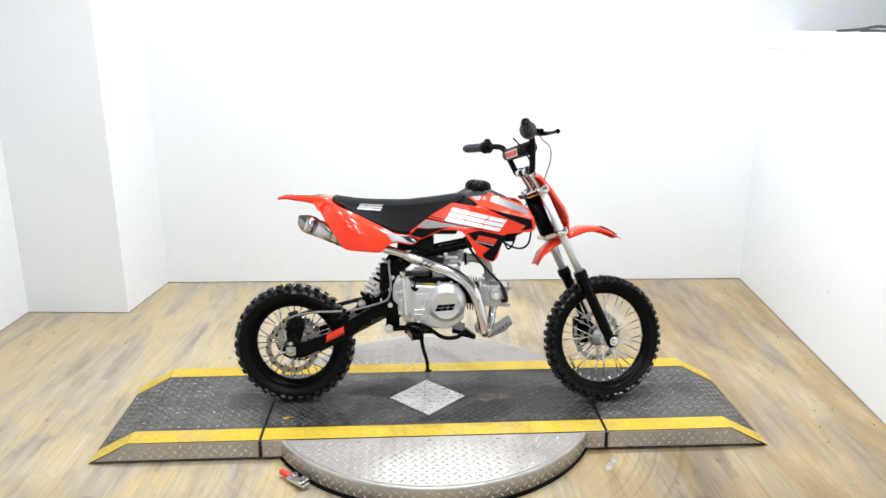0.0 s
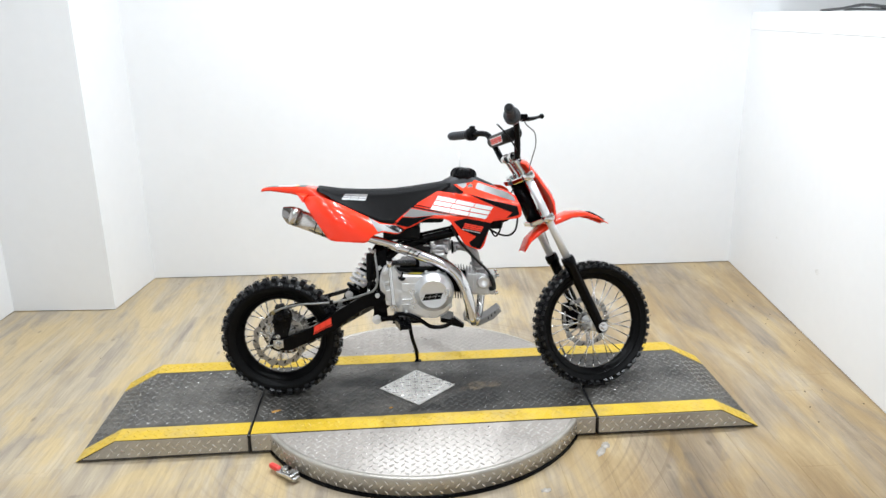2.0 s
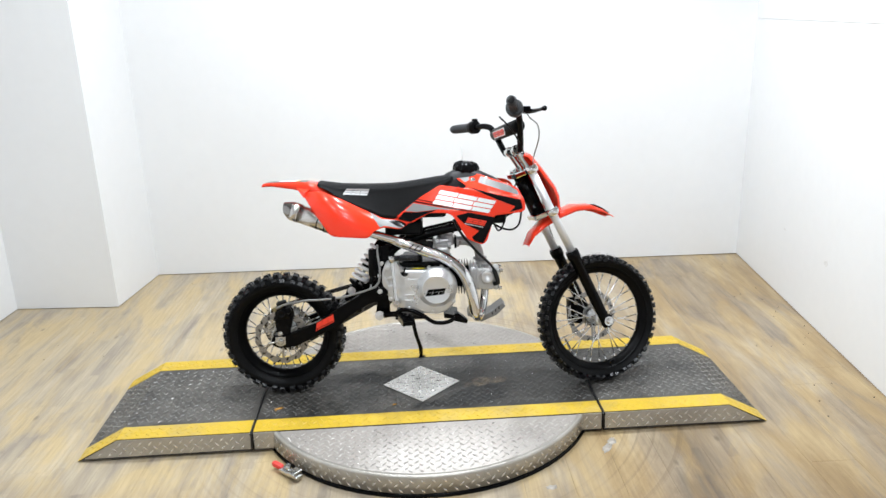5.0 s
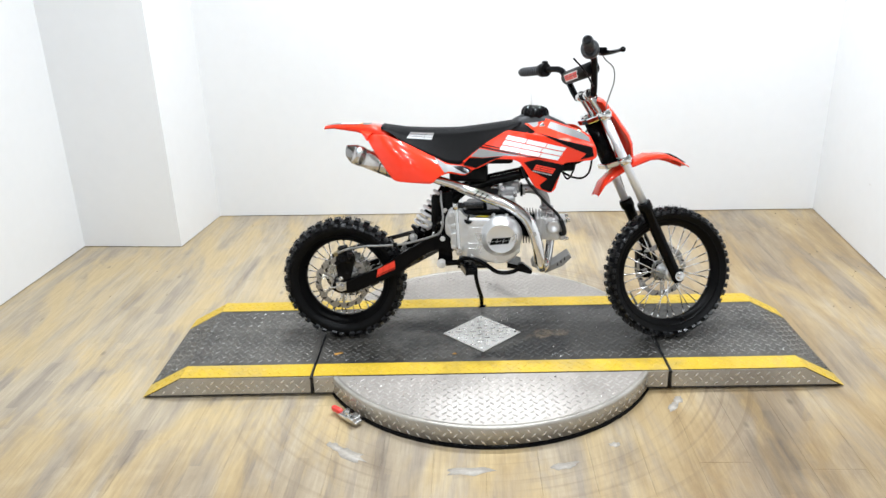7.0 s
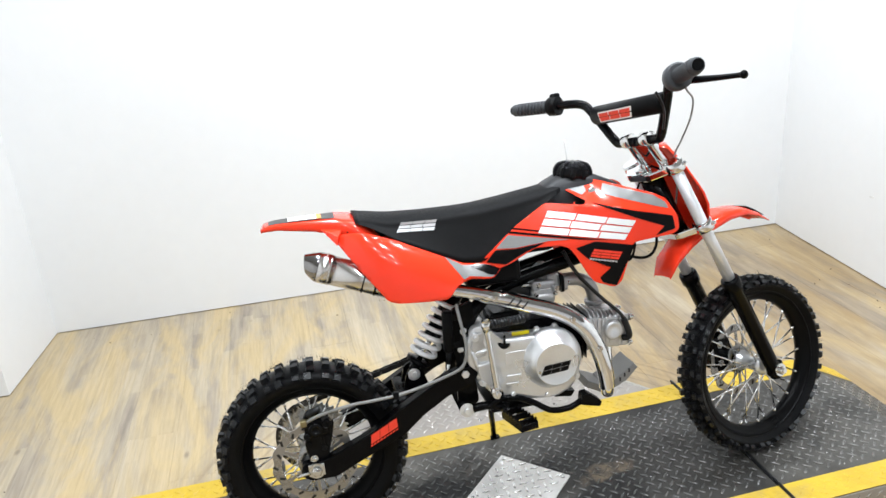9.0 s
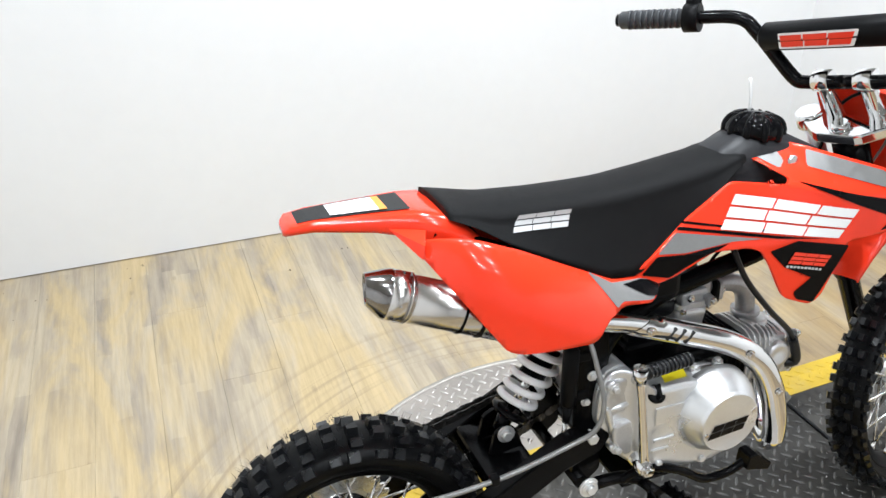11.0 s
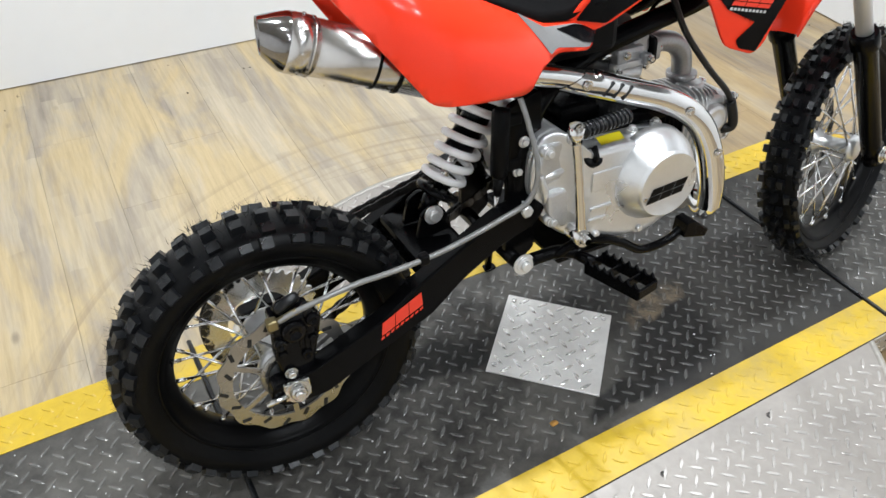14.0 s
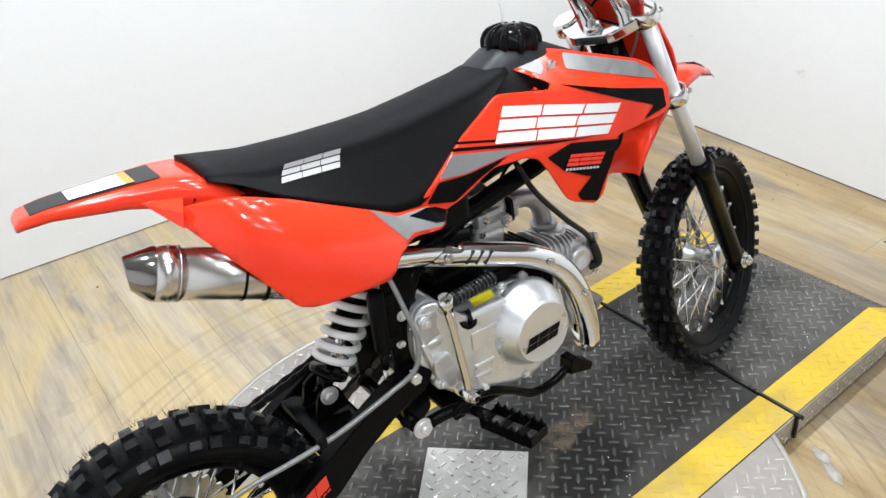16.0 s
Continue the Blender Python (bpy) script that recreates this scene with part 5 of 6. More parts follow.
sweep(bm, [(0.755, -0.226, 0.970), (0.80, -0.17, 0.925), (0.85, -0.05, 0.85), (0.852, 0.03, 0.80), (0.83, 0.04, 0.72), (0.76, 0.03, 0.63), (0.64, 0.01, 0.60), (0.60, 0.01, 0.56)], 0.0028, 8, 8)
part("throttle_cable", bm, "black_plastic", bike, "black throttle cable")
bm = bmesh.new()
box(bm, (1.065, 0.062, 0.262), (0.06, 0.034, 0.085), 0.008)
box(bm, (1.085, 0.074, 0.232), (0.04, 0.02, 0.06), 0.006)
caliper = part("front_caliper", bm, "black_frame", bike, "black front brake caliper", ST)
bm = bmesh.new()
for z in (0.235, 0.285):
    bolt(bm, (1.06, 0.044, z), (0, -1, 0), 0.006, 0.006)
part("bolt", bm, "steel", caliper, "bright bolts", ST)
bm = bmesh.new()
prism(bm, rounded([(0.10 + 1.02, 0.646), (1.15, 0.632), (1.185, 0.609), (1.16, 0.618)], 0.004), -0.028, 0.028, "XZ")
bmesh.ops.transform(bm, matrix=Matrix.Translation((0, 0, 0.002)), verts=bm.verts[:])
part("black_graphic", bm, "black_gloss", bike, "black graphic on the front fender", FT)

# ---- frame ----
frame_tubes = [
    [(0.862, 0, 0.690), (0.80, -0.026, 0.640), (0.67, -0.034, 0.603), (0.57, -0.034, 0.582), (0.48, -0.036, 0.562), (0.40, -0.05, 0.530), (0.355, -0.062, 0.470), (0.345, -0.066, 0.38)],
    [(0.862, 0, 0.690), (0.80, 0.026, 0.640), (0.67, 0.034, 0.603), (0.57, 0.034, 0.582), (0.48, 0.036, 0.562), (0.40, 0.05, 0.530), (0.355, 0.062, 0.470), (0.345, 0.066, 0.38)],
    [(0.46, -0.045, 0.565), (0.36, -0.055, 0.625), (0.22, -0.055, 0.690), (0.12, -0.05, 0.735)],
    [(0.46, 0.045, 0.565), (0.36, 0.055, 0.625), (0.22, 0.055, 0.690), (0.12, 0.05, 0.735)],
]
bm = bmesh.new()
for i, tube in enumerate(frame_tubes):
    sweep(bm, tube, 0.0155 if i < 2 else 0.011, 12, 5)
h0, h1 = PIVOT - AXIS * 0.155, PIVOT - AXIS * 0.012
sweep(bm, [h0, h1], 0.027, 24, 0)
wire = bmesh.new()
sweep(wire, [(0.845, -0.03, 0.655), (0.835, -0.045, 0.600), (0.81, -0.05, 0.578), (0.775, -0.045, 0.582), (0.74, -0.03, 0.600)], 0.0035, 8, 5)
part("wiring_loop", wire, "black_plastic", bike, "black wiring loop")
bike_frame = part("frame", bm, "black_frame", bike, "black painted steel tube frame")
for s in (-1, 1):
    bm = bmesh.new()
    prism(bm, rounded([(0.326, 0.530), (0.375, 0.545), (0.378, 0.46), (0.366, 0.38), (0.372, 0.300), (0.345, 0.278), (0.322, 0.288), (0.326, 0.40), (0.324, 0.45)], 0.008), s * 0.062, s * 0.074, "XZ", 0.0015)
    part("pivot_plate", bm, "black_frame", bike_frame, "black swingarm pivot plate")
    for x, z in ((0.349, 0.476), (0.340, 0.434)):
        bm = bmesh.new()
        bolt(bm, (x, s * 0.0745, z), (0, s, 0), 0.0055, 0.007)
        part("bolt", bm, "zinc", bike_frame)
    bm = bmesh.new()
    bolt(bm, (0.340, s * 0.093, 0.383), (0, s, 0), 0.0095, 0.012)
    part("pivot_bolt", bm, "zinc", bike_frame, "bright swingarm pivot bolt")
# swingarm
for s in (-1, 1):
    bm = bmesh.new()
    prism(bm, rounded([(-0.052, 0.205), (-0.046, 0.230), (0.012, 0.238), (0.115, 0.279), (0.165, 0.314), (0.237, 0.354), (0.300, 0.388), (0.352, 0.400), (0.372, 0.380), (0.355, 0.355), (0.300, 0.338), (0.240, 0.303), (0.190, 0.262), (0.110, 0.228), (0.026, 0.190), (-0.030, 0.190)], 0.008), s * 0.072, s * 0.100, "XZ", 0.003)
    arm = part("swingarm_leg", bm, "black_frame", bike, "black boxed swingarm leg")
    f = lambda x, z: -0.1008
    flip = mirrored if s > 0 else None
    bars_on("emblem_bar", "red_decal", arm, "red slanted bar", [(0.110, 0.254), (0.113, 0.277), (0.174, 0.308), (0.175, 0.285)], f, 3, 1, 0.02, 0.02, 0.0003, flip)
    bars_on("lettering_bar", "red_decal", arm, "", [(0.108, 0.247), (0.1085, 0.252), (0.176, 0.283), (0.1755, 0.279)], f, 9, 1, 0.16, 0.0, 0.0003, flip)
    bm = bmesh.new()
    box(bm, (-0.016, s * 0.101, 0.217), (0.036, 0.006, 0.030), 0.002)
    bolt(bm, (-0.016, s * 0.103, 0.216), (0, s, 0), 0.012, 0.010)
    lathe(bm, [(0, 0.0065), (0.016, 0.0065)], 14, "Z", m=Matrix.Translation((-0.016, s * 0.103, 0.216)) @ Matrix.Rotation(radians(-90 * s), 4, "X"))
    sweep(bm, [(-0.06, s * 0.104, 0.209), (-0.03, s * 0.104, 0.214)], 0.004, 8, 0)
    part("chain_adjuster", bm, "steel", arm, "bright axle nut and chain adjuster")
bm = bmesh.new()
box(bm, (0.228, 0, 0.316), (0.085, 0.15, 0.034), 0.008)
prism(bm, rounded([(0.205, 0.335), (0.216, 0.376), (0.236, 0.386), (0.252, 0.374), (0.262, 0.340)], 0.006), -0.024, -0.017, "XZ", 0.001)
prism(bm, rounded([(0.205, 0.335), (0.216, 0.376), (0.236, 0.386), (0.252, 0.374), (0.262, 0.340)], 0.006), 0.022, 0.030, "XZ", 0.001)
part("swingarm_bridge", bm, "black_frame", bike, "black swingarm cross member with shock mount")
# shock absorber
S0, S1 = Vector((0.233, 0, 0.368)), Vector((0.358, 0, 0.552))
sd = (S1 - S0).normalized()
bm = bmesh.new()
sweep(bm, [S0 - sd * 0.004, S0 + sd * 0.03], 0.013, 16, 0)
sweep(bm, [S0 + sd * 0.026, S0 + sd * 0.034, S0 + sd * 0.036], [0.030, 0.030, 0.018], 24, 0)
sweep(bm, [S0 + sd * 0.095, S1], 0.0205, 20, 0)
shock = part("shock_absorber", bm, "black_gloss", bike, "black rear shock absorber body")
bm = bmesh.new()
sweep(bm, [S0 + sd * 0.03, S0 + sd * 0.11], 0.0065, 12, 0)
part("shock_rod", bm, "chrome", shock, "chrome shock rod")
bm = bmesh.new()
u = Vector((0, 1, 0))
v = sd.cross(u).normalized()
coil = []
turns, n = 7.0, 7 * 22
for i in range(n + 1):
    a = 2 * math.pi * turns * i / n - 1.2
    f = i / n
    g = f if f > 0.12 else f * 0.6 + 0.048
    coil.append(S0 + sd * (0.040 + 0.150 * g) + (u * math.cos(a) + v * math.sin(a)) * 0.0285)
sweep(bm, coil, 0.0058, 12, 0)
part("coil_spring", bm, "white_spring", shock, "white painted coil spring")
bm = bmesh.new()
bolt(bm, (0.233, -0.024, 0.371), (0, -1, 0), 0.0095, 0.010)
part("bolt", bm, "zinc", shock, "bright lower shock bolt")
bm = bmesh.new()
sweep(bm, [(0.3125, -0.070, 0.430), (0.313, -0.070, 0.435), (0.316, -0.070, 0.524), (0.3165, -0.070, 0.529)], [0.009, 0.0125, 0.0125, 0.009], 16, 0)
sweep(bm, [(0.3125, -0.071, 0.431), (0.3085, -0.073, 0.404)], [0.0085, 0.0055], 12, 0)
box(bm, (0.330, -0.071, 0.512), (0.030, 0.014, 0.016), 0.003)
box(bm, (0.330, -0.071, 0.446), (0.030, 0.014, 0.016), 0.003)
res = part("rear_master_cylinder", bm, "black_plastic", bike, "black rear brake master cylinder")
bm = bmesh.new()
sweep(bm, [(0.309, -0.073, 0.406), (0.303, -0.075, 0.376)], 0.0038, 10, 0)
part("push_rod", bm, "chrome", res, "bright push rod")
# rear brake hose and caliper
bm = bmesh.new()
sweep(bm, [(0.336, -0.084, 0.545), (0.338, -0.102, 0.515), (0.344, -0.118, 0.458), (0.334, -0.116, 0.412), (0.296, -0.110, 0.391), (0.206, -0.108, 0.368), (0.128, -0.109, 0.362), (0.080, -0.109, 0.361), (0.011, -0.106, 0.349), (-0.022, -0.098, 0.334)], 0.0038, 10, 8)
hose = part("rear_brake_hose", bm, "cable_grey", bike, "braided grey rear brake hose")
bm = bmesh.new()
sweep(bm, [(0.002, -0.104, 0.346), (-0.026, -0.096, 0.332)], 0.0044, 10, 0)
box(bm, (-0.030, -0.094, 0.330), (0.014, 0.014, 0.014), 0.002)
part("hose_fitting", bm, "brass", hose, "brass hose fitting")
bm = bmesh.new()
box(bm, (0.178, -0.106, 0.364), (0.014, 0.014, 0.016), 0.003)
part("hose_clip", bm, "black_plastic", hose, "black hose clip")
bm = bmesh.new()
prism(bm, rounded([(-0.030, 0.328), (-0.008, 0.344), (0.024, 0.336), (0.036, 0.316), (0.024, 0.270), (0.010, 0.222), (-0.026, 0.226), (-0.034, 0.268)], 0.007), -0.090, -0.074, "XZ", 0.003)
box(bm, (-0.004, -0.080, 0.316), (0.054, 0.040, 0.040), 0.006)
cal = part("rear_caliper", bm, "black_gloss", bike, "black rear brake caliper and bracket")
for x, z, r_, h_ in ((-0.006, 0.314, 0.0165, 0.008), (0.020, 0.326, 0.0095, 0.010), (-0.026, 0.300, 0.0085, 0.009), (0.008, 0.262, 0.0075, 0.006)):
    bm = bmesh.new()
    y_ = -0.099 if z > 0.295 else -0.089
    lathe(bm, [(y_, r_), (y_ - h_ * 0.7, r_), (y_ - h_, r_ * 0.8), (y_ - h_, r_ * 0.45), (y_ - h_ * 0.6, r_ * 0.4), (y_ - h_ * 0.6, 0.0005)], 20, "Y", m=Matrix.Translation((x, 0, z)))
    part("piston_boss", bm, "black_gloss", cal)
for k in range(3):
    bm = bmesh.new()
    box(bm, (0.002 + 0.007 * k, -0.091, 0.284 - 0.003 * k), (0.003, 0.004, 0.020), 0.001)
    part("cast_rib", bm, "black_gloss", cal)
for x, y, z in ((-0.024, -0.090, 0.278), (0.018, -0.090, 0.290), (-0.018, -0.090, 0.240)):
    bm = bmesh.new()
    bolt(bm, (x, y - 0.002, z), (0, -1, 0), 0.006, 0.008)
    part("bolt", bm, "steel" if z < 0.26 else "black_gloss", cal)
bm = bmesh.new()
sweep(bm, [(-0.020, -0.088, 0.343), (-0.016, -0.088, 0.348), (0.006, -0.088, 0.356), (0.010, -0.088, 0.357)], [0.008, 0.009, 0.007, 0.005], 12, 0)
part("slide_boot", bm, "rubber", cal, "black rubber slide pin boot")
bm = bmesh.new()
sweep(bm, [(0.016, -0.094, 0.345), (0.016, -0.094, 0.341), (0.016, -0.094, 0.316), (0.016, -0.094, 0.312)], [0.006, 0.008, 0.008, 0.006], 12, 0)
part("slide_boot", bm, "rubber", cal, "black rubber slide pin boot")

# ---- chain ----
def chain_loop():
    """Points of the chain round both sprockets, on the left side."""
    c0, r0, c1, r1 = Vector((AXLE_R.x, AXLE_R.z)), 0.083, Vector((0.405, 0.384)), 0.030
    d = c1 - c0
    L, ang = d.length, math.atan2(d.y, d.x)
    b = math.acos((r0 - r1) / L)
    pts = []
    a0, a1 = ang + b, ang + 2 * math.pi - b
    for i in range(41):
        a = a0 + (a1 - a0) * i / 40
        pts.append(c0 + Vector((math.cos(a), math.sin(a))) * r0)
    a0, a1 = ang - b, ang + b
    for i in range(15):
        a = a0 + (a1 - a0) * i / 14
        pts.append(c1 + Vector((math.cos(a), math.sin(a))) * r1)
    return pts


loop = chain_loop()
dist = [0.0]
for a, b in zip(loop, loop[1:] + loop[:1]):
    dist.append(dist[-1] + (b - a).length)
links = int(dist[-1] / 0.0127)
bm = bmesh.new()
CHAIN_Y = 0.067


def on_chain(s):
    s %= dist[-1]
    for i in range(len(loop)):
        if s <= dist[i + 1]:
            return loop[i].lerp(loop[(i + 1) % len(loop)], (s - dist[i]) / (dist[i + 1] - dist[i]))


for k in range(links):
    a, b = on_chain(k * dist[-1] / links), on_chain((k + 1) * dist[-1] / links)
    w = 0.0062 if k % 2 else 0.0042
    mid, ang = (a + b) / 2, math.atan2((b - a).y, (b - a).x)
    for s in (-1, 1):
        mm = Matrix.Translation((mid.x, CHAIN_Y + s * w, mid.y)) @ Matrix.Rotation(-ang, 4, "Y")
        poly = []
        for e in (-1, 1):
            for q in range(5):
                t = -math.pi / 2 + math.pi * q / 4
                poly.append((e * (0.0063 + 0.0062 * math.cos(t)), e * 0.0066 * math.sin(t)))
        va = [bm.verts.new(mm @ Vector((x, -0.0008, z))) for x, z in poly]
        vb = [bm.verts.new(mm @ Vector((x, 0.0008, z))) for x, z in poly]
        bm.faces.new(va)
        bm.faces.new(vb[::-1])
        for i in range(10):
            bm.faces.new((va[i], vb[i], vb[(i + 1) % 10], va[(i + 1) % 10]))
    lathe(bm, [(-0.0075, 0.0034), (0.0075, 0.0034)], 8, "Y", m=Matrix.Translation((a.x, CHAIN_Y, a.y)))
part("drive_chain", bm, "chain_steel", bike, "dark oiled roller chain")

# ---- engine ----
CASE = [(0.350, 0.450), (0.364, 0.486), (0.396, 0.492), (0.418, 0.462), (0.50, 0.457), (0.555, 0.453), (0.590, 0.434), (0.606, 0.393), (0.601, 0.346), (0.584, 0.318), (0.545, 0.300), (0.49, 0.304), (0.43, 0.318), (0.390, 0.332), (0.362, 0.372), (0.348, 0.41)]
bm = bmesh.new()
prism(bm, rounded(CASE, 0.012), -0.088, 0.085, "XZ", 0.004)
case = part("engine_case", bm, "cast_alloy", bike, "silver cast engine crankcase")


def inset(poly, k, c):
    return [(c[0] + (x - c[0]) * k, c[1] + (z - c[1]) * k) for x, z in poly]


bm = bmesh.new()
rings = []
cc = (0.478, 0.405)
base = rounded(CASE, 0.012)
for k, y in ((1.0, -0.0885), (1.0, -0.100), (0.998, -0.116), (0.988, -0.121), (0.970, -0.1245), (0.94, -0.1262), (0.86, -0.127), (0.7, -0.127), (0.5, -0.127), (0.1, -0.127)):
    rings.append([(x, -0.0885 + (y + 0.0885) * min(1, max(0.22, (x - 0.372) / 0.045)), z) for x, z in inset(base, k, cc)])
loft(bm, rings)
side = part("clutch_case_cover", bm, "cast_alloy", case, "silver right-hand engine cover")
bm = bmesh.new()
CC = Matrix.Translation((0.537, 0, 0.396))
lathe(bm, [(-0.110, 0.072), (-0.122, 0.0705), (-0.130, 0.0680), (-0.140, 0.0620), (-0.149, 0.0555), (-0.154, 0.0515), (-0.1555, 0.0500), (-0.1600, 0.0494), (-0.1610, 0.0480), (-0.1605, 0.0470), (-0.1605, 0.002)], 72, "Y", m=CC)
clutch = part("clutch_cover", bm, "cast_alloy", case, "round silver clutch cover")
bars_on("emblem_bar", "black_gloss", clutch, "black slanted bar of the emblem", [(0.497, 0.374), (0.508, 0.398), (0.570, 0.402), (0.561, 0.379)], lambda x, z: -0.1607, 3, 2, 0.02, 0.04, 0.0004)
for dx, dz in ((-0.041, -0.012), (0.041, 0.012)):
    bm = bmesh.new()
    lathe(bm, [(0.0, 0.0035), (0.0012, 0.003)], 10, "Z", m=Matrix.Translation((0.537 + dx, -0.1606, 0.396 + dz)) @ Matrix.Rotation(radians(90), 4, "X"))
    part("screw", bm, "steel", clutch)
for x, z in ((0.368, 0.468), (0.378, 0.358), (0.440, 0.328), (0.592, 0.345), (0.52, 0.312)):
    bm = bmesh.new()
    ys = -0.1235 if x > 0.39 else -0.1065
    sweep(bm, [(x, -0.090, z), (x, ys, z)], 0.0095, 14, 0)
    part("screw_boss", bm, "cast_alloy", side)
    bm = bmesh.new()
    bolt(bm, (x, ys, z), (0, -1, 0), 0.0056, 0.0085)
    part("bolt", bm, "zinc", side)
for poly, y0, y1 in (([(0.356, 0.444), (0.366, 0.474), (0.392, 0.480), (0.404, 0.452), (0.396, 0.420), (0.366, 0.416)], -0.095, -0.104), ([(0.368, 0.404), (0.396, 0.408), (0.412, 0.372), (0.404, 0.346), (0.388, 0.346), (0.368, 0.376)], -0.096, -0.112)):
    bm = bmesh.new()
    prism(bm, rounded(poly, 0.006), y0, y1, "XZ", 0.004)
    part("cast_pad", bm, "raw_alloy", side, "sloping cast pad")
for a, b in (((0.362, 0.428), (0.404, 0.436)), ((0.404, 0.336), (0.412, 0.440)), ((0.372, 0.384), (0.360, 0.434))):
    bm = bmesh.new()
    sweep(bm, [(a[0], -0.099, a[1]), ((a[0] + b[0]) / 2, -0.104, (a[1] + b[1]) / 2), (b[0], -0.101, b[1])], [0.004, 0.0055, 0.004], 8, 4)
    part("cast_web", bm, "cast_alloy", side, "raised casting web")
# black blocks added in place of the shade on top of the crankcase
bm = bmesh.new()
box(bm, (0.500, 0, 0.466), (0.190, 0.160, 0.024), 0.006)
box(bm, (0.455, -0.010, 0.484), (0.070, 0.090, 0.026), 0.008)
part("upper_engine_cover", bm, "black_frame", case, "black blocks standing for shade over the crankcase")
# bolts, sticker and filler on the flat top of the cover, low ribs on its face
for x, y in ((0.513, -0.098), (0.556, -0.096)):
    bm = bmesh.new()
    sweep(bm, [(x, y, 0.444), (x, y, 0.461)], 0.0085, 14, 0)
    part("screw_boss", bm, "cast_alloy", side)
    bm = bmesh.new()
    bolt(bm, (x, y, 0.461), (0, 0, 1), 0.0056, 0.007)
    part("bolt", bm, "zinc", side)
bm = bmesh.new()
box(bm, (0.445, -0.128, 0.372), (0.036, 0.004, 0.006), 0.0015)
box(bm, (0.440, -0.128, 0.354), (0.030, 0.004, 0.005), 0.0015)
box(bm, (0.452, -0.1275, 0.415), (0.050, 0.003, 0.030), 0.0014)
part("cover_ribs", bm, "cast_alloy", side, "cast ribs and raised pad")
bm = bmesh.new()
vs = [bm.verts.new((x, y, 0.4606 - (x - 0.43) * 0.0286)) for x, y in ((0.450, -0.112), (0.492, -0.108), (0.500, -0.086), (0.458, -0.088))]
bm.faces.new(vs)
part("warning_sticker", bm, "yellow_decal", side, "small yellow sticker")
bm = bmesh.new()
CAPM = Matrix.Translation((0.429, -0.120, 0.4500)) @ Matrix.Rotation(radians(38), 4, "X") @ Matrix.Rotation(radians(-15), 4, "Z")
lathe(bm, [(-0.006, 0.0125), (0.003, 0.0145), (0.005, 0.0135), (0.006, 0.003)], 24, "Z", m=CAPM)
box(bm, (0.0, 0, 0.012), (0.005, 0.022, 0.013), 0.002, CAPM)
part("oil_filler_cap", bm, "black_plastic", case, "black winged oil filler cap")
# kick starter
bm = bmesh.new()
sweep(bm, [(0.398, -0.127, 0.350), (0.398, -0.158, 0.350)], 0.0125, 18, 0)
sweep(bm, [(0.399, -0.148, 0.350), (0.397, -0.147, 0.375), (0.391, -0.141, 0.46), (0.388, -0.137, 0.498)], [0.0085, 0.007, 0.0062, 0.0075], 12, 5)
sweep(bm, [(0.388, -0.134, 0.492), (0.388, -0.138, 0.515)], [0.011, 0.0105], 14, 0)
bolt(bm, (0.398, -0.158, 0.350), (0, -1, 0), 0.007, 0.008)
kick = part("kick_starter", bm, "chrome", bike, "chrome kick starter lever")
bm = bmesh.new()
ka, kb = Vector((0.396, -0.137, 0.505)), Vector((0.478, -0.128, 0.504))
sweep(bm, [ka, kb], 0.0085, 14, 0)
part("rubber_foot", bm, "rubber", kick, "ribbed black rubber pedal")
for i in range(11):
    p = ka.lerp(kb, 0.06 + 0.088 * i)
    e = (kb - ka).normalized() * 0.0022
    bm = bmesh.new()
    sweep(bm, [p - e, p + e], 0.0104, 14, 0)
    part("rubber_rib", bm, "rubber", kick)
# barrel, head, carburettor
CYL = Matrix.Translation((0.583, 0, 0.409)) @ Matrix.Rotation(radians(4), 4, "Y")
bm = bmesh.new()
lathe(bm, [(0.0, 0.040), (0.07, 0.040)], 24, "X", m=CYL)
barrel = part("cylinder_barrel", bm, "black_frame", bike, "black finned cylinder barrel")
for i in range(7):
    bm = bmesh.new()
    box(bm, (0.008 + i * 0.0095, 0, 0), (0.003, 0.112, 0.104), 0.0012, CYL)
    part("cooling_fin", bm, "black_frame", barrel)
bm = bmesh.new()
box(bm, (0.115, 0, 0.002), (0.090, 0.090, 0.080), 0.008, CYL)
box(bm, (0.168, 0, 0.002), (0.020, 0.086, 0.078), 0.006, CYL)
lathe(bm, [(0.055, 0.024), (0.062, 0.0235), (0.064, 0.018)], 20, "Z", m=CYL @ Matrix.Translation((0.118, 0, -0.006)))
head = part("cylinder_head", bm, "raw_alloy", bike, "finned raw alloy cylinder head")
for i in range(8):
    bm = bmesh.new()
    k = 0.97 - 0.030 * max(0, i - 3)
    prism(bm, rounded([(-0.052 * k, -0.046 * k), (0.052 * k, -0.046 * k), (0.052 * k, 0.058 * k), (-0.052 * k, 0.058 * k)], 0.030), 0.0743 + i * 0.0105, 0.0777 + i * 0.0105, "XY", 0.0008)
    part("cooling_fin", bm, "raw_alloy", head, "", CYL @ Matrix(((0, 0, 1, 0), (1, 0, 0, 0), (0, 1, 0, 0), (0, 0, 0, 1))))
for dy, dz in ((-0.036, 0.034), (0.036, 0.034), (-0.036, -0.030), (0.036, -0.030)):
    bm = bmesh.new()
    bolt(bm, CYL @ Vector((0.178, dy, dz)), (1, 0, 0), 0.006, 0.012)
    part("head_nut", bm, "chrome", head)
bm = bmesh.new()
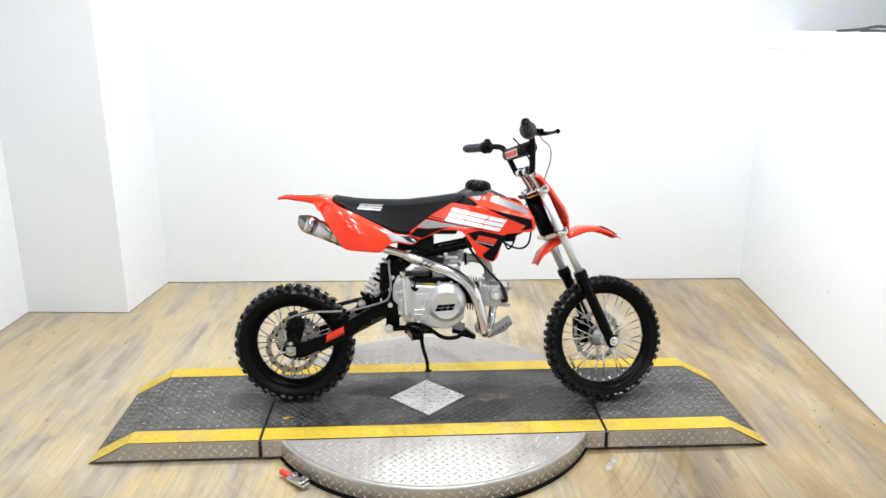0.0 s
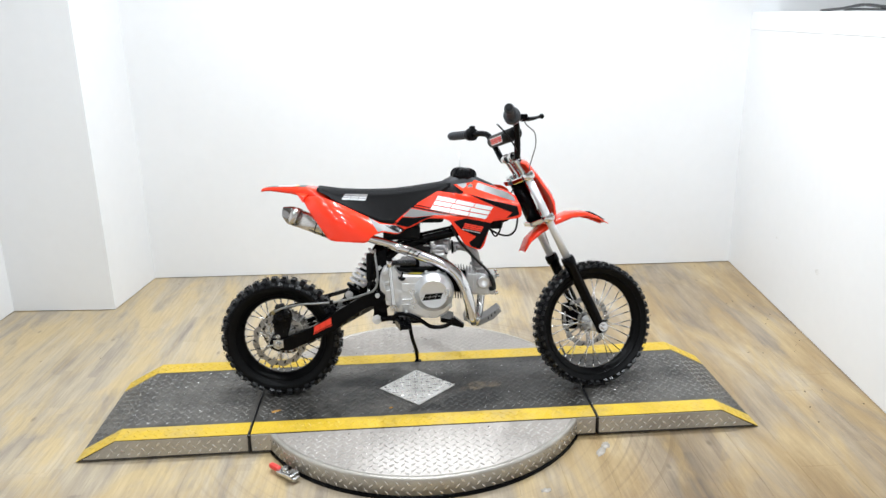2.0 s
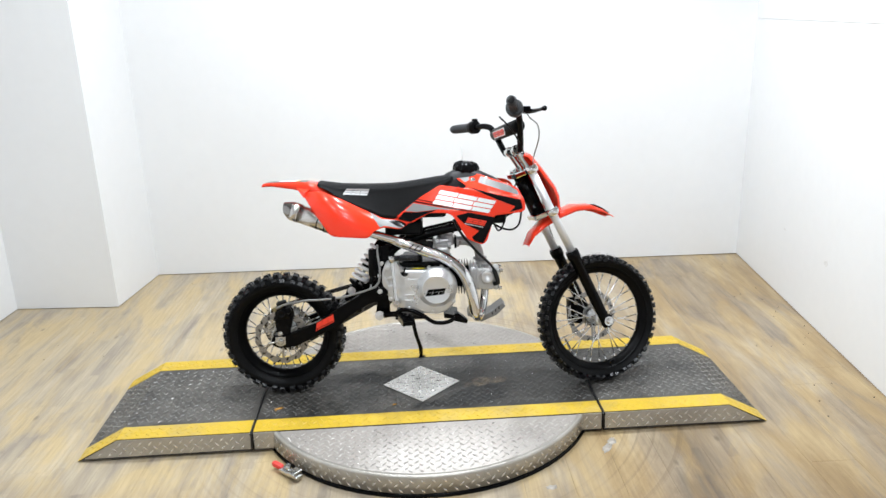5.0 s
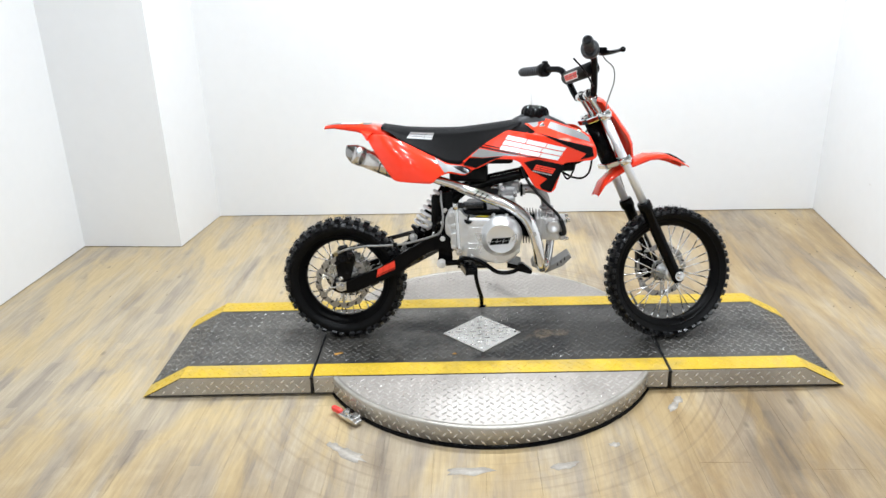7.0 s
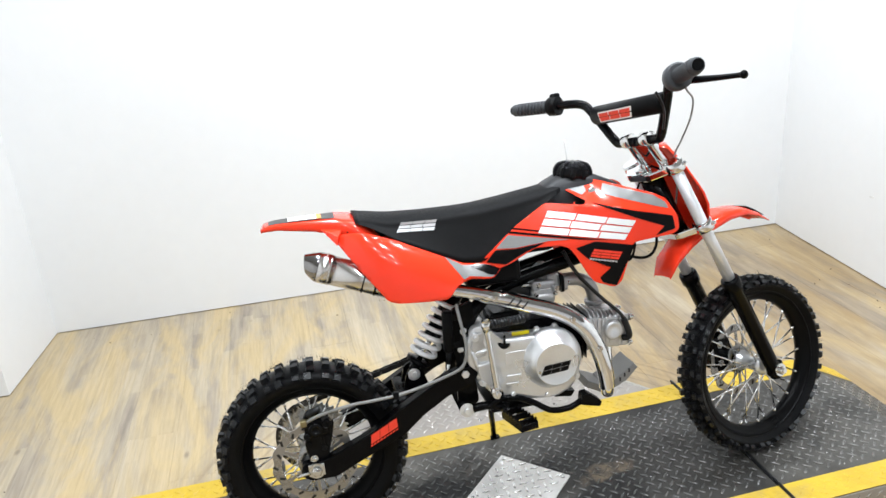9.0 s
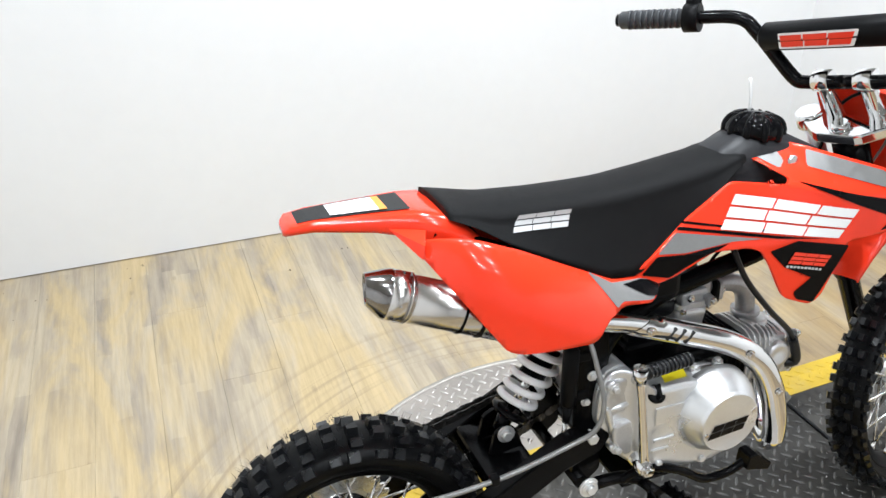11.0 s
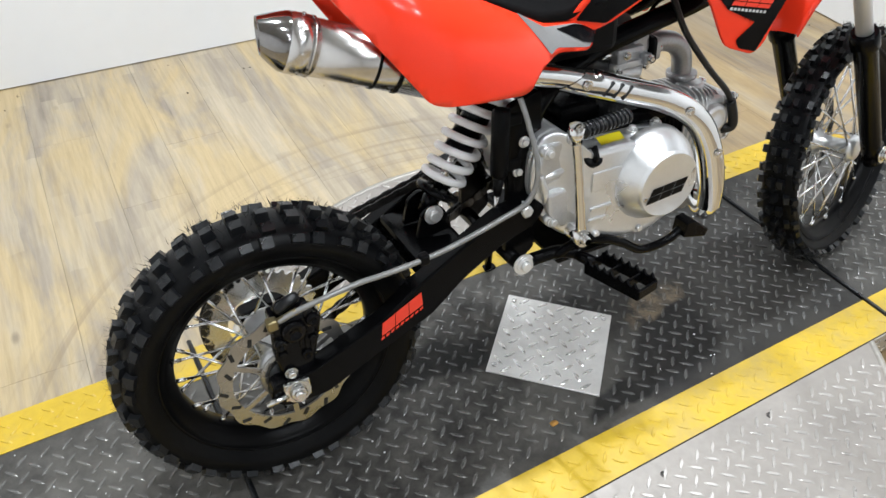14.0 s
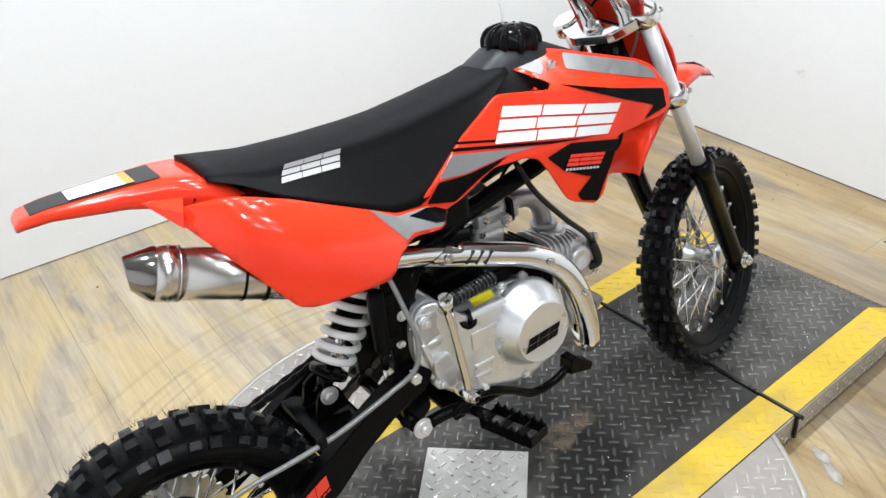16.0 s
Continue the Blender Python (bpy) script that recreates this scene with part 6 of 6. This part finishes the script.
lathe(bm, [(-0.040, 0.024), (-0.0545, 0.024), (-0.0575, 0.022), (-0.0580, 0.016), (-0.0570, 0.014), (-0.0570, 0.0)], 24, "Y", m=CYL @ Matrix.Translation((0.134, 0, 0.010)))
part("valve_cover", bm, "raw_alloy", head, "round alloy side cover")
bm = bmesh.new()
for dz in (-0.025, 0, 0.025):
    box(bm, (0.179, 0, dz), (0.004, 0.060, 0.004), 0.001, CYL)
part("head_rib", bm, "raw_alloy", head)
bm = bmesh.new()
sweep(bm, [(0.608, 0.010, 0.531), (0.638, 0.010, 0.533), (0.670, 0.011, 0.524), (0.691, 0.012, 0.500), (0.697, 0.012, 0.455)], 0.0160, 18, 5)
lathe(bm, [(-0.004, 0.024), (0.004, 0.024)], 18, "Z", m=Matrix.Translation((0.697, 0.012, 0.468)))
part("intake_manifold", bm, "grey_cast", bike, "cast alloy intake elbow")
bm = bmesh.new()
prism(bm, rounded([(-0.021, -0.029), (0.021, -0.029), (0.021, 0.029), (-0.021, 0.029)], 0.010), 0.0, 0.007, "XY", 0.001)
clamp = part("manifold_clamp", bm, "black_plastic", bike, "black carburettor spacer", Matrix.Translation((0.606, 0.010, 0.531)) @ Matrix.Rotation(radians(90), 4, "Y"))
bm = bmesh.new()
prism(bm, rounded([(-0.017, -0.027), (0.017, -0.027), (0.017, 0.027), (-0.017, 0.027)], 0.009), 0.008, 0.016, "XY", 0.001)
part("elbow_flange", bm, "grey_cast", clamp, "cast alloy elbow flange", Matrix.Translation((0.606, 0.010, 0.531)) @ Matrix.Rotation(radians(90), 4, "Y"))
for s in (-1, 1):
    bm = bmesh.new()
    bolt(bm, (0.622, 0.010 + s * 0.020, 0.531), (1, 0, 0), 0.0045, 0.006)
    part("bolt", bm, "chrome", clamp)
bm = bmesh.new()
sweep(bm, [(0.540, 0.010, 0.542), (0.544, 0.010, 0.533), (0.605, 0.010, 0.540)], [0.024, 0.021, 0.019], 20, 0)
box(bm, (0.566, 0.008, 0.530), (0.050, 0.058, 0.034), 0.008)
box(bm, (0.588, 0.010, 0.540), (0.030, 0.046, 0.040), 0.006)
lathe(bm, [(0.010, 0.018), (0.040, 0.018), (0.046, 0.019), (0.050, 0.014), (0.056, 0.008)], 20, "Z", m=Matrix.Translation((0.566, 0.010, 0.530)))
box(bm, (0.540, -0.024, 0.540), (0.018, 0.016, 0.022), 0.003)
box(bm, (0.586, -0.024, 0.528), (0.014, 0.018, 0.016), 0.003)
carb = part("carburettor", bm, "grey_cast", bike, "cast alloy carburettor")
bm = bmesh.new()
BOWL = rounded([(-0.033, -0.030), (0.030, -0.030), (0.030, 0.028), (-0.033, 0.028)], 0.012)
prism(bm, BOWL, -0.018, -0.008, "XY", 0.0012)
loft(bm, [[(x * k, y * k, z) for x, y in BOWL] for k, z in ((0.93, -0.018), (0.90, -0.034), (0.80, -0.054), (0.66, -0.060), (0.1, -0.060))])
part("float_bowl", bm, "raw_alloy", carb, "pale alloy float bowl", Matrix.Translation((0.562, 0.004, 0.536)))
for x, y, z in ((0.540, -0.024, 0.516), (0.588, -0.024, 0.516), (0.545, -0.033, 0.542), (0.588, -0.034, 0.529)):
    bm = bmesh.new()
    bolt(bm, (x, y, z), (0, -1, 0), 0.0042, 0.006)
    part("screw", bm, "chrome", carb)
bm = bmesh.new()
sweep(bm, [(0.536, -0.018, 0.542), (0.505, -0.022, 0.546)], [0.005, 0.0075], 12, 0)
part("idle_screw", bm, "chrome", carb, "bright idle screw")
bm = bmesh.new()
sweep(bm, [(0.53, 0.010, 0.523), (0.50, 0.010, 0.53), (0.47, 0.010, 0.55)], [0.026, 0.030, 0.032], 18, 4)
part("air_boot", bm, "rubber", bike, "black rubber air filter boot")
bm = bmesh.new()
sweep(bm, [(0.605, -0.045, 0.620), (0.632, -0.052, 0.565), (0.686, -0.055, 0.500), (0.734, -0.056, 0.450), (0.752, -0.058, 0.408)], 0.0048, 10, 6)
sweep(bm, [(0.741, -0.057, 0.437), (0.751, -0.058, 0.410), (0.754, -0.056, 0.390), (0.742, -0.046, 0.384)], 0.008, 12, 4)
part("spark_plug_lead", bm, "rubber", bike, "black spark plug lead and cap")
bm = bmesh.new()
sweep(bm, [(0.745, -0.02, 0.600), (0.760, -0.045, 0.575), (0.775, -0.05, 0.590), (0.790, -0.03, 0.625)], 0.003, 8, 6)
box(bm, (0.765, -0.03, 0.615), (0.045, 0.03, 0.030), 0.006)
part("ignition_coil", bm, "black_plastic", bike, "black ignition coil with looped wire")

# ---- exhaust ----
bm = bmesh.new()
PIPE = [(0.16, -0.092, 0.632), (0.25, -0.099, 0.610), (0.330, -0.098, 0.584), (0.402, -0.094, 0.560), (0.485, -0.093, 0.527), (0.565, -0.102, 0.496), (0.618, -0.112, 0.458), (0.648, -0.117, 0.405), (0.664, -0.119, 0.345), (0.669, -0.116, 0.300), (0.677, -0.096, 0.278), (0.694, -0.060, 0.285), (0.705, -0.030, 0.325), (0.712, -0.012, 0.365)]
sweep(bm, PIPE, 0.0148, 18, 6)
pipe = part("exhaust_pipe", bm, "chrome", bike, "bright chrome exhaust header pipe")
bm = bmesh.new()
path = catmull([Vector(p) for p in PIPE[3:10]], 7)
rows_ = []
for i, p in enumerate(path):
    t = (path[min(i + 1, len(path) - 1)] - path[max(i - 1, 0)]).normalized()
    u = t.cross(Vector((0, 1, 0))).normalized()
    row = []
    k = 0.0182 if i > 2 else 0.0160 + 0.0007 * i
    for q in range(13):
        a = math.pi * (-0.12 + 1.24 * q / 12)
        row.append(p + u * math.cos(a) * k * 1.05 + Vector((0, -1, 0)) * math.sin(a) * k + t * (0.020 * math.cos(a) if i < 3 else 0))
    rows_.append(row)
loft(bm, rows_, caps=False, closed=False)
shield = part("heat_shield", bm, "chrome", pipe, "chrome exhaust heat shield")
for f_, dy in ((2, 0), (17, 0), (28, 0)):
    bm = bmesh.new()
    p = path[min(f_, len(path) - 1)]
    bolt(bm, p + Vector((0, -0.0182, 0)), (0, -1, 0), 0.0048, 0.005)
    part("bolt", bm, "chrome", pipe)
for i in (5, 6, 7):
    bm = bmesh.new()
    p, t = path[i], (path[i + 1] - path[i - 1]).normalized()
    u = t.cross(Vector((0, 1, 0))).normalized()
    a, b = p + u * 0.011 + Vector((0, -0.0162, 0)) + t * 0.004 + t * 0.003 * (i - 6), p - u * 0.009 + Vector((0, -0.0172, 0)) - t * 0.006 + t * 0.003 * (i - 6)
    sweep(bm, [a, b], 0.0026, 6, 0)
    part("slot", bm, "shadow_black", pipe, "dark slot in the heat shield")
bm = bmesh.new()
ma, mb = Vector((0.205, -0.092, 0.612)), Vector((0.050, -0.068, 0.670))
md = (mb - ma).normalized()
L = (mb - ma).length
sweep(bm, [ma, mb - md * 0.026], 0.0316, 40, 0)
muffler = part("muffler", bm, "brushed_steel", bike, "round brushed steel muffler")
for a_, b_, r_ in ((0.026, 0.0, 0.0331), (0.027, 0.025, 0.0337)):
    bm = bmesh.new()
    sweep(bm, [mb - md * a_, mb - md * b_], r_, 40, 0)
    part("end_band", bm, "brushed_steel", muffler, "steel end band")
bm = bmesh.new()
q = md.to_track_quat("Z", "Y").to_matrix().to_4x4()
cone = Matrix.Translation(mb) @ q
down = (cone.inverted().to_3x3() @ Vector((0, 0, -1))).normalized()
rings = []
for h, r in ((0.0, 0.0325), (0.004, 0.0322), (0.5, 0.0268), (1.0, 0.0205), (1.06, 0.0196), (1.0, 0.0182), (0.5, 0.0176)):
    ring = []
    for k in range(40):
        a = 2 * math.pi * k / 40
        c_, s_ = math.cos(a), math.sin(a)
        reach = 0.024 - 0.006 * (c_ * down.x + s_ * down.y)
        ring.append(cone @ Vector((r * c_, r * s_, h if h < 0.01 else 0.004 + h * reach)))
    rings.append(ring)
loft(bm, rings, caps=False)
part("end_cone", bm, "dark_chrome", muffler, "dark chrome end cone")
bm = bmesh.new()
lathe(bm, [(0.016, 0.0180), (0.014, 0.0005)], 20, "Z", m=Matrix.Translation(mb) @ q)
part("outlet", bm, "shadow_black", muffler, "dark outlet")
for s_ in (0.100, 0.128):
    bm = bmesh.new()
    c_ = mb - md * s_
    sweep(bm, [c_ - md * 0.0016, c_ + md * 0.0016], 0.0328, 40, 0)
    part("strap", bm, "black_frame", muffler, "black mounting strap")
for a in range(8):
    bm = bmesh.new()
    an = 2 * math.pi * a / 8
    p = mb - md * 0.014 + q @ Vector((0.033 * math.cos(an), 0.033 * math.sin(an), 0))
    n_ = q @ Vector((math.cos(an), math.sin(an), 0))
    bolt(bm, p, n_, 0.0022, 0.002, False)
    part("rivet", bm, "steel", muffler)

# ---- pedals, pegs and stand ----
bm = bmesh.new()
sweep(bm, [(0.350, -0.10, 0.297), (0.39, -0.108, 0.302), (0.425, -0.125, 0.298)], 0.010, 12, 4)
sweep(bm, [(0.33, -0.09, 0.297), (0.33, 0.10, 0.297)], 0.011, 12, 0)
box(bm, (0.44, 0, 0.285), (0.10, 0.22, 0.008), 0.002)
prism(bm, [(0.56, 0.268), (0.60, 0.262), (0.61, 0.275), (0.56, 0.285)], -0.06, 0.06, "XZ", 0.002)
bracket = part("peg_bracket", bm, "black_frame", bike, "black footpeg bracket")
for s in (-1, 1):
    bm = bmesh.new()
    lathe(bm, [(0.0, 0.0165), (0.003, 0.0165)], 20, "Z", m=Matrix.Translation((0.335, s * 0.103, 0.297)) @ Matrix.Rotation(radians(-90 * s), 4, "X"))
    bolt(bm, (0.335, s * 0.106, 0.297), (0, s, 0), 0.0085, 0.009)
    part("bolt", bm, "zinc", bracket, "bright bolt with large washer")
    bm = bmesh.new()
    pa, pb = Vector((0.416, s * 0.128, 0.298)), Vector((0.442, s * 0.250, 0.305))
    d = (pb - pa).normalized()
    w = Vector((d.y, -d.x, 0)).normalized()
    sweep(bm, [pa - d * 0.02, pa + d * 0.03], 0.009, 12, 0)
    peg = part("footpeg", bm, "black_frame", bike, "black toothed steel footpeg")
    turn = d.to_track_quat("X", "Z").to_matrix().to_4x4()
    for e in (-1, 1):
        bm = bmesh.new()
        mm = Matrix.Translation(pa + d * 0.0728 + w * e * 0.018) @ turn
        outline = [(-0.047, -0.009), (0.047, -0.009), (0.047, 0.009)]
        for k in range(7):
            x = 0.0402 - k * 0.0134
            outline += [(x + 0.004, 0.009), (x, 0.016), (x - 0.004, 0.009)]
        outline.append((-0.047, 0.009))
        prism(bm, outline, -0.0018, 0.0018, "XZ")
        part("toothed_plate", bm, "black_frame", peg, "", mm)
    for k in (0, 5, 10, 14):
        bm = bmesh.new()
        mm = Matrix.Translation(pa + d * (0.028 + k * 0.0066)) @ turn
        box(bm, (0, 0, 0.0), (0.004, 0.038, 0.014), 0.001, mm)
        part("cross_bar", bm, "black_frame", peg)
bm = bmesh.new()
sweep(bm, [(0.385, -0.112, 0.300), (0.415, -0.122, 0.320), (0.450, -0.130, 0.318), (0.486, -0.132, 0.300), (0.526, -0.132, 0.274), (0.572, -0.133, 0.274), (0.604, -0.136, 0.292)], 0.0072, 12, 6)
prism(bm, rounded([(0.592, 0.282), (0.596, 0.307), (0.610, 0.308), (0.642, 0.282), (0.637, 0.270)], 0.003), -0.150, -0.122, "XZ", 0.002)
part("brake_pedal", bm, "black_frame", bike, "black rear brake pedal")
bm = bmesh.new()
sweep(bm, [(0.435, 0.085, 0.285), (0.440, 0.105, 0.250), (0.450, 0.165, 0.150), (0.468, 0.235, 0.062)], 0.0075, 12, 4)
sweep(bm, [(0.428, 0.07, 0.300), (0.436, 0.10, 0.235)], [0.018, 0.013], 12, 0)
prism(bm, rounded([(0.456, 0.222), (0.484, 0.225), (0.484, 0.246), (0.458, 0.246)], 0.008), 0.052, 0.060, "XY", 0.002)
bmesh.ops.transform(bm, matrix=Matrix.Translation((0, 0, -0.0285)), verts=[v for v in bm.verts if v.co.z < 0.061 and v.co.y > 0.2])
stand = part("side_stand", bm, "black_frame", bike, "black side stand, swung down")
bm = bmesh.new()
sweep(bm, [(0.36, 0.095, 0.31), (0.440, 0.11, 0.225)], 0.004, 8, 0)
part("stand_spring", bm, "steel", stand, "steel return spring")
bm = bmesh.new()
prism(bm, [(0.645, 0.268), (0.695, 0.243), (0.752, 0.268), (0.782, 0.298), (0.772, 0.310), (0.735, 0.284), (0.695, 0.262), (0.652, 0.284)], -0.040, 0.045, "XZ", 0.003)
skid = part("skid_plate", bm, "silver_decal", bike, "grey slotted skid plate under the engine")
for i in range(3):
    bm = bmesh.new()
    box(bm, (0.734 + i * 0.012, -0.0405, 0.274 + i * 0.010), (0.004, 0.002, 0.010), 0, None)
    part("slot", bm, "shadow_black", skid)

# ---- small things lying about ----


def flake(name, label, cat, m_, pts, z, lift=0.0012, curl=0.0, kind="", group=""):
    """A thin ragged scrap lying flat, its middle bowed up a little."""
    bm = bmesh.new()
    cx, cy = sum(p[0] for p in pts) / len(pts), sum(p[1] for p in pts) / len(pts)
    top = [bm.verts.new((x - cx, y - cy, lift * 0.6)) for x, y in pts]
    low = [bm.verts.new((x - cx, y - cy, 0)) for x, y in pts]
    c_ = bm.verts.new((0, 0, lift + curl))
    k_ = len(pts)
    for i in range(k_):
        bm.faces.new((top[i], top[(i + 1) % k_], c_)).smooth = True
        bm.faces.new((low[i], low[(i + 1) % k_], top[(i + 1) % k_], top[i]))
    bm.faces.new(low[::-1])
    bmesh.ops.recalc_face_normals(bm, faces=bm.faces[:])
    return thing(name, label, cat, Matrix.Translation((cx, cy, z)), group, kind, bm, m_)


def ragged(cx, cy, rx, ry, n, seed, turn=0.0):
    rn = random.Random(seed)
    out = []
    for i in range(n):
        a = 2 * math.pi * i / n
        q = rn.uniform(0.6, 1.1)
        x, y = rx * q * math.cos(a), ry * q * math.sin(a)
        out.append((cx + x * math.cos(turn) - y * math.sin(turn), cy + x * math.sin(turn) + y * math.cos(turn)))
    return out


flake("dry_leaf", "small torn orange-brown dry leaf lying on the deck", "leaf", "leaf_dry", ragged(-0.505, -0.151, 0.022, 0.009, 11, 3, 0.5), H + 0.0022, curl=0.002)
flake("dry_leaf", "tiny brown leaf scrap lying on the deck", "leaf", "leaf_dry", ragged(-0.097, -0.158, 0.008, 0.006, 8, 5), H + 0.0022, curl=0.001)
for i, (x, y, rx, ry, a) in enumerate(((-0.049, -0.699, 0.06, 0.016, 0.05), (0.225, -0.675, 0.045, 0.014, 0.3), (-0.400, -0.619, 0.05, 0.02, -0.6), (0.602, -0.375, 0.012, 0.030, -0.5), (0.63, -0.335, 0.012, 0.022, -0.3), (0.383, -0.575, 0.016, 0.010, 0.2), (-0.45, -0.58, 0.03, 0.012, -0.7))):
    flake("glue_residue", "flat grey smear of old adhesive on the floor planks", "residue", "residue", ragged(x, y, rx * 1.25, ry * 1.25, 18, 20 + i, a), 0.0002, 0.0006, group="adhesive smears")
# crumbs and grit along the walls
bm = bmesh.new()
rn = random.Random(11)
for i in range(64):
    if i < 36:
        x = rn.uniform(-1.35, 1.7)
        y = 1.555 - abs(rn.gauss(0, 0.16)) - 0.02
    elif i < 58:
        y = rn.uniform(-0.4, 1.5)
        x = 1.69 + (y + 0.14) * 0.0872 - abs(rn.gauss(0, 0.12)) - 0.02
    else:
        x, y = rn.uniform(-1.9, -1.3), rn.uniform(0.5, 1.1)
    q = rn.uniform(0.0010, 0.0032)
    bmesh.ops.create_icosphere(bm, subdivisions=1, radius=q, matrix=Matrix.Translation((x, y, q * 0.5)) @ Matrix.Diagonal((1, rn.uniform(0.5, 1.4), 0.7, 1)))
thing("floor_grit", "dark crumbs and grit scattered along the walls", "grit", kind="stuff", bm=bm, material="crumb")
bm = bmesh.new()
for i in range(160):
    x, y = rn.uniform(-1.0, 1.0), rn.uniform(-0.21, 0.21)
    q = rn.uniform(0.0006, 0.0015)
    bmesh.ops.create_icosphere(bm, subdivisions=1, radius=q, matrix=Matrix.Translation((x, y, H + q)))
thing("deck_grit", "pale grit scattered over the deck", "grit", kind="stuff", bm=bm, material="white_decal")
# scuffs on the partition wall


def wall_scuff(y, z, rx, rz, seed):
    x = 1.837 - (1.556 - y) * 0.0872 - 0.0006
    bm = bmesh.new()
    pts = ragged(0, 0, rx, rz, 13, seed)
    vs = [bm.verts.new((0, p[0], p[1])) for p in pts]
    bk = [bm.verts.new((0.0008, p[0], p[1])) for p in pts]
    bm.faces.new(vs)
    for i in range(len(pts)):
        bm.faces.new((vs[i], bk[i], bk[(i + 1) % len(pts)], vs[(i + 1) % len(pts)]))
    bmesh.ops.recalc_face_normals(bm, faces=bm.faces[:])
    ob = part("scuff_mark", bm, "scuff", half, "grey scuff mark")
    ob.matrix_local = Matrix.Translation((x, y, z)) @ Matrix.Rotation(radians(-4.98), 4, "Z")


wall_scuff(0.454, 0.314, 0.018, 0.016, 2)
wall_scuff(0.911, 0.333, 0.022, 0.006, 7)
# black cables left on the half wall
for line, r_ in (([(1.815, 0.82, HALF + 0.004), (1.80, 0.62, HALF + 0.012), (1.785, 0.45, HALF + 0.024), (1.77, 0.2, HALF + 0.012), (1.745, -0.3, HALF + 0.008)], 0.006), ([(1.83, 0.66, HALF + 0.006), (1.80, 0.52, HALF + 0.008), (1.775, 0.30, HALF + 0.006), (1.76, -0.1, HALF + 0.007)], 0.005)):
    bm = bmesh.new()
    sweep(bm, line, r_, 8, 6)
    thing("cable", "black cable lying along the top of the half wall", "cable", group="cables on the half wall", bm=bm, material="rubber")

# ---- floor planks ----
PW, PL, GAP = 0.152, 1.22, 0.0004
Y_NEAR, Y_FAR = -4.66, 1.70
plank_meshes = {}


def plank_mesh(length):
    key = round(length, 3)
    if key not in plank_meshes:
        bm = bmesh.new()
        prism(bm, [(GAP / 2, GAP / 2), (PW - GAP / 2, GAP / 2), (PW - GAP / 2, key - GAP / 2), (GAP / 2, key - GAP / 2)], -0.006, 0.0, "XY", 0.0003)
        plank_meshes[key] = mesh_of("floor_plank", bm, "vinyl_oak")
    return plank_meshes[key]


rnd = random.Random(5)
for i in range(-16, 24):
    y = Y_NEAR - rnd.uniform(0.1, PL - 0.1)
    while y < Y_FAR - 0.02:
        a, b = max(y, Y_NEAR), min(y + PL, Y_FAR)
        ob = new("floor_plank", plank_mesh(b - a))
        ob.parent = floor
        ob.location = (i * PW, a, 0)
        y += PL
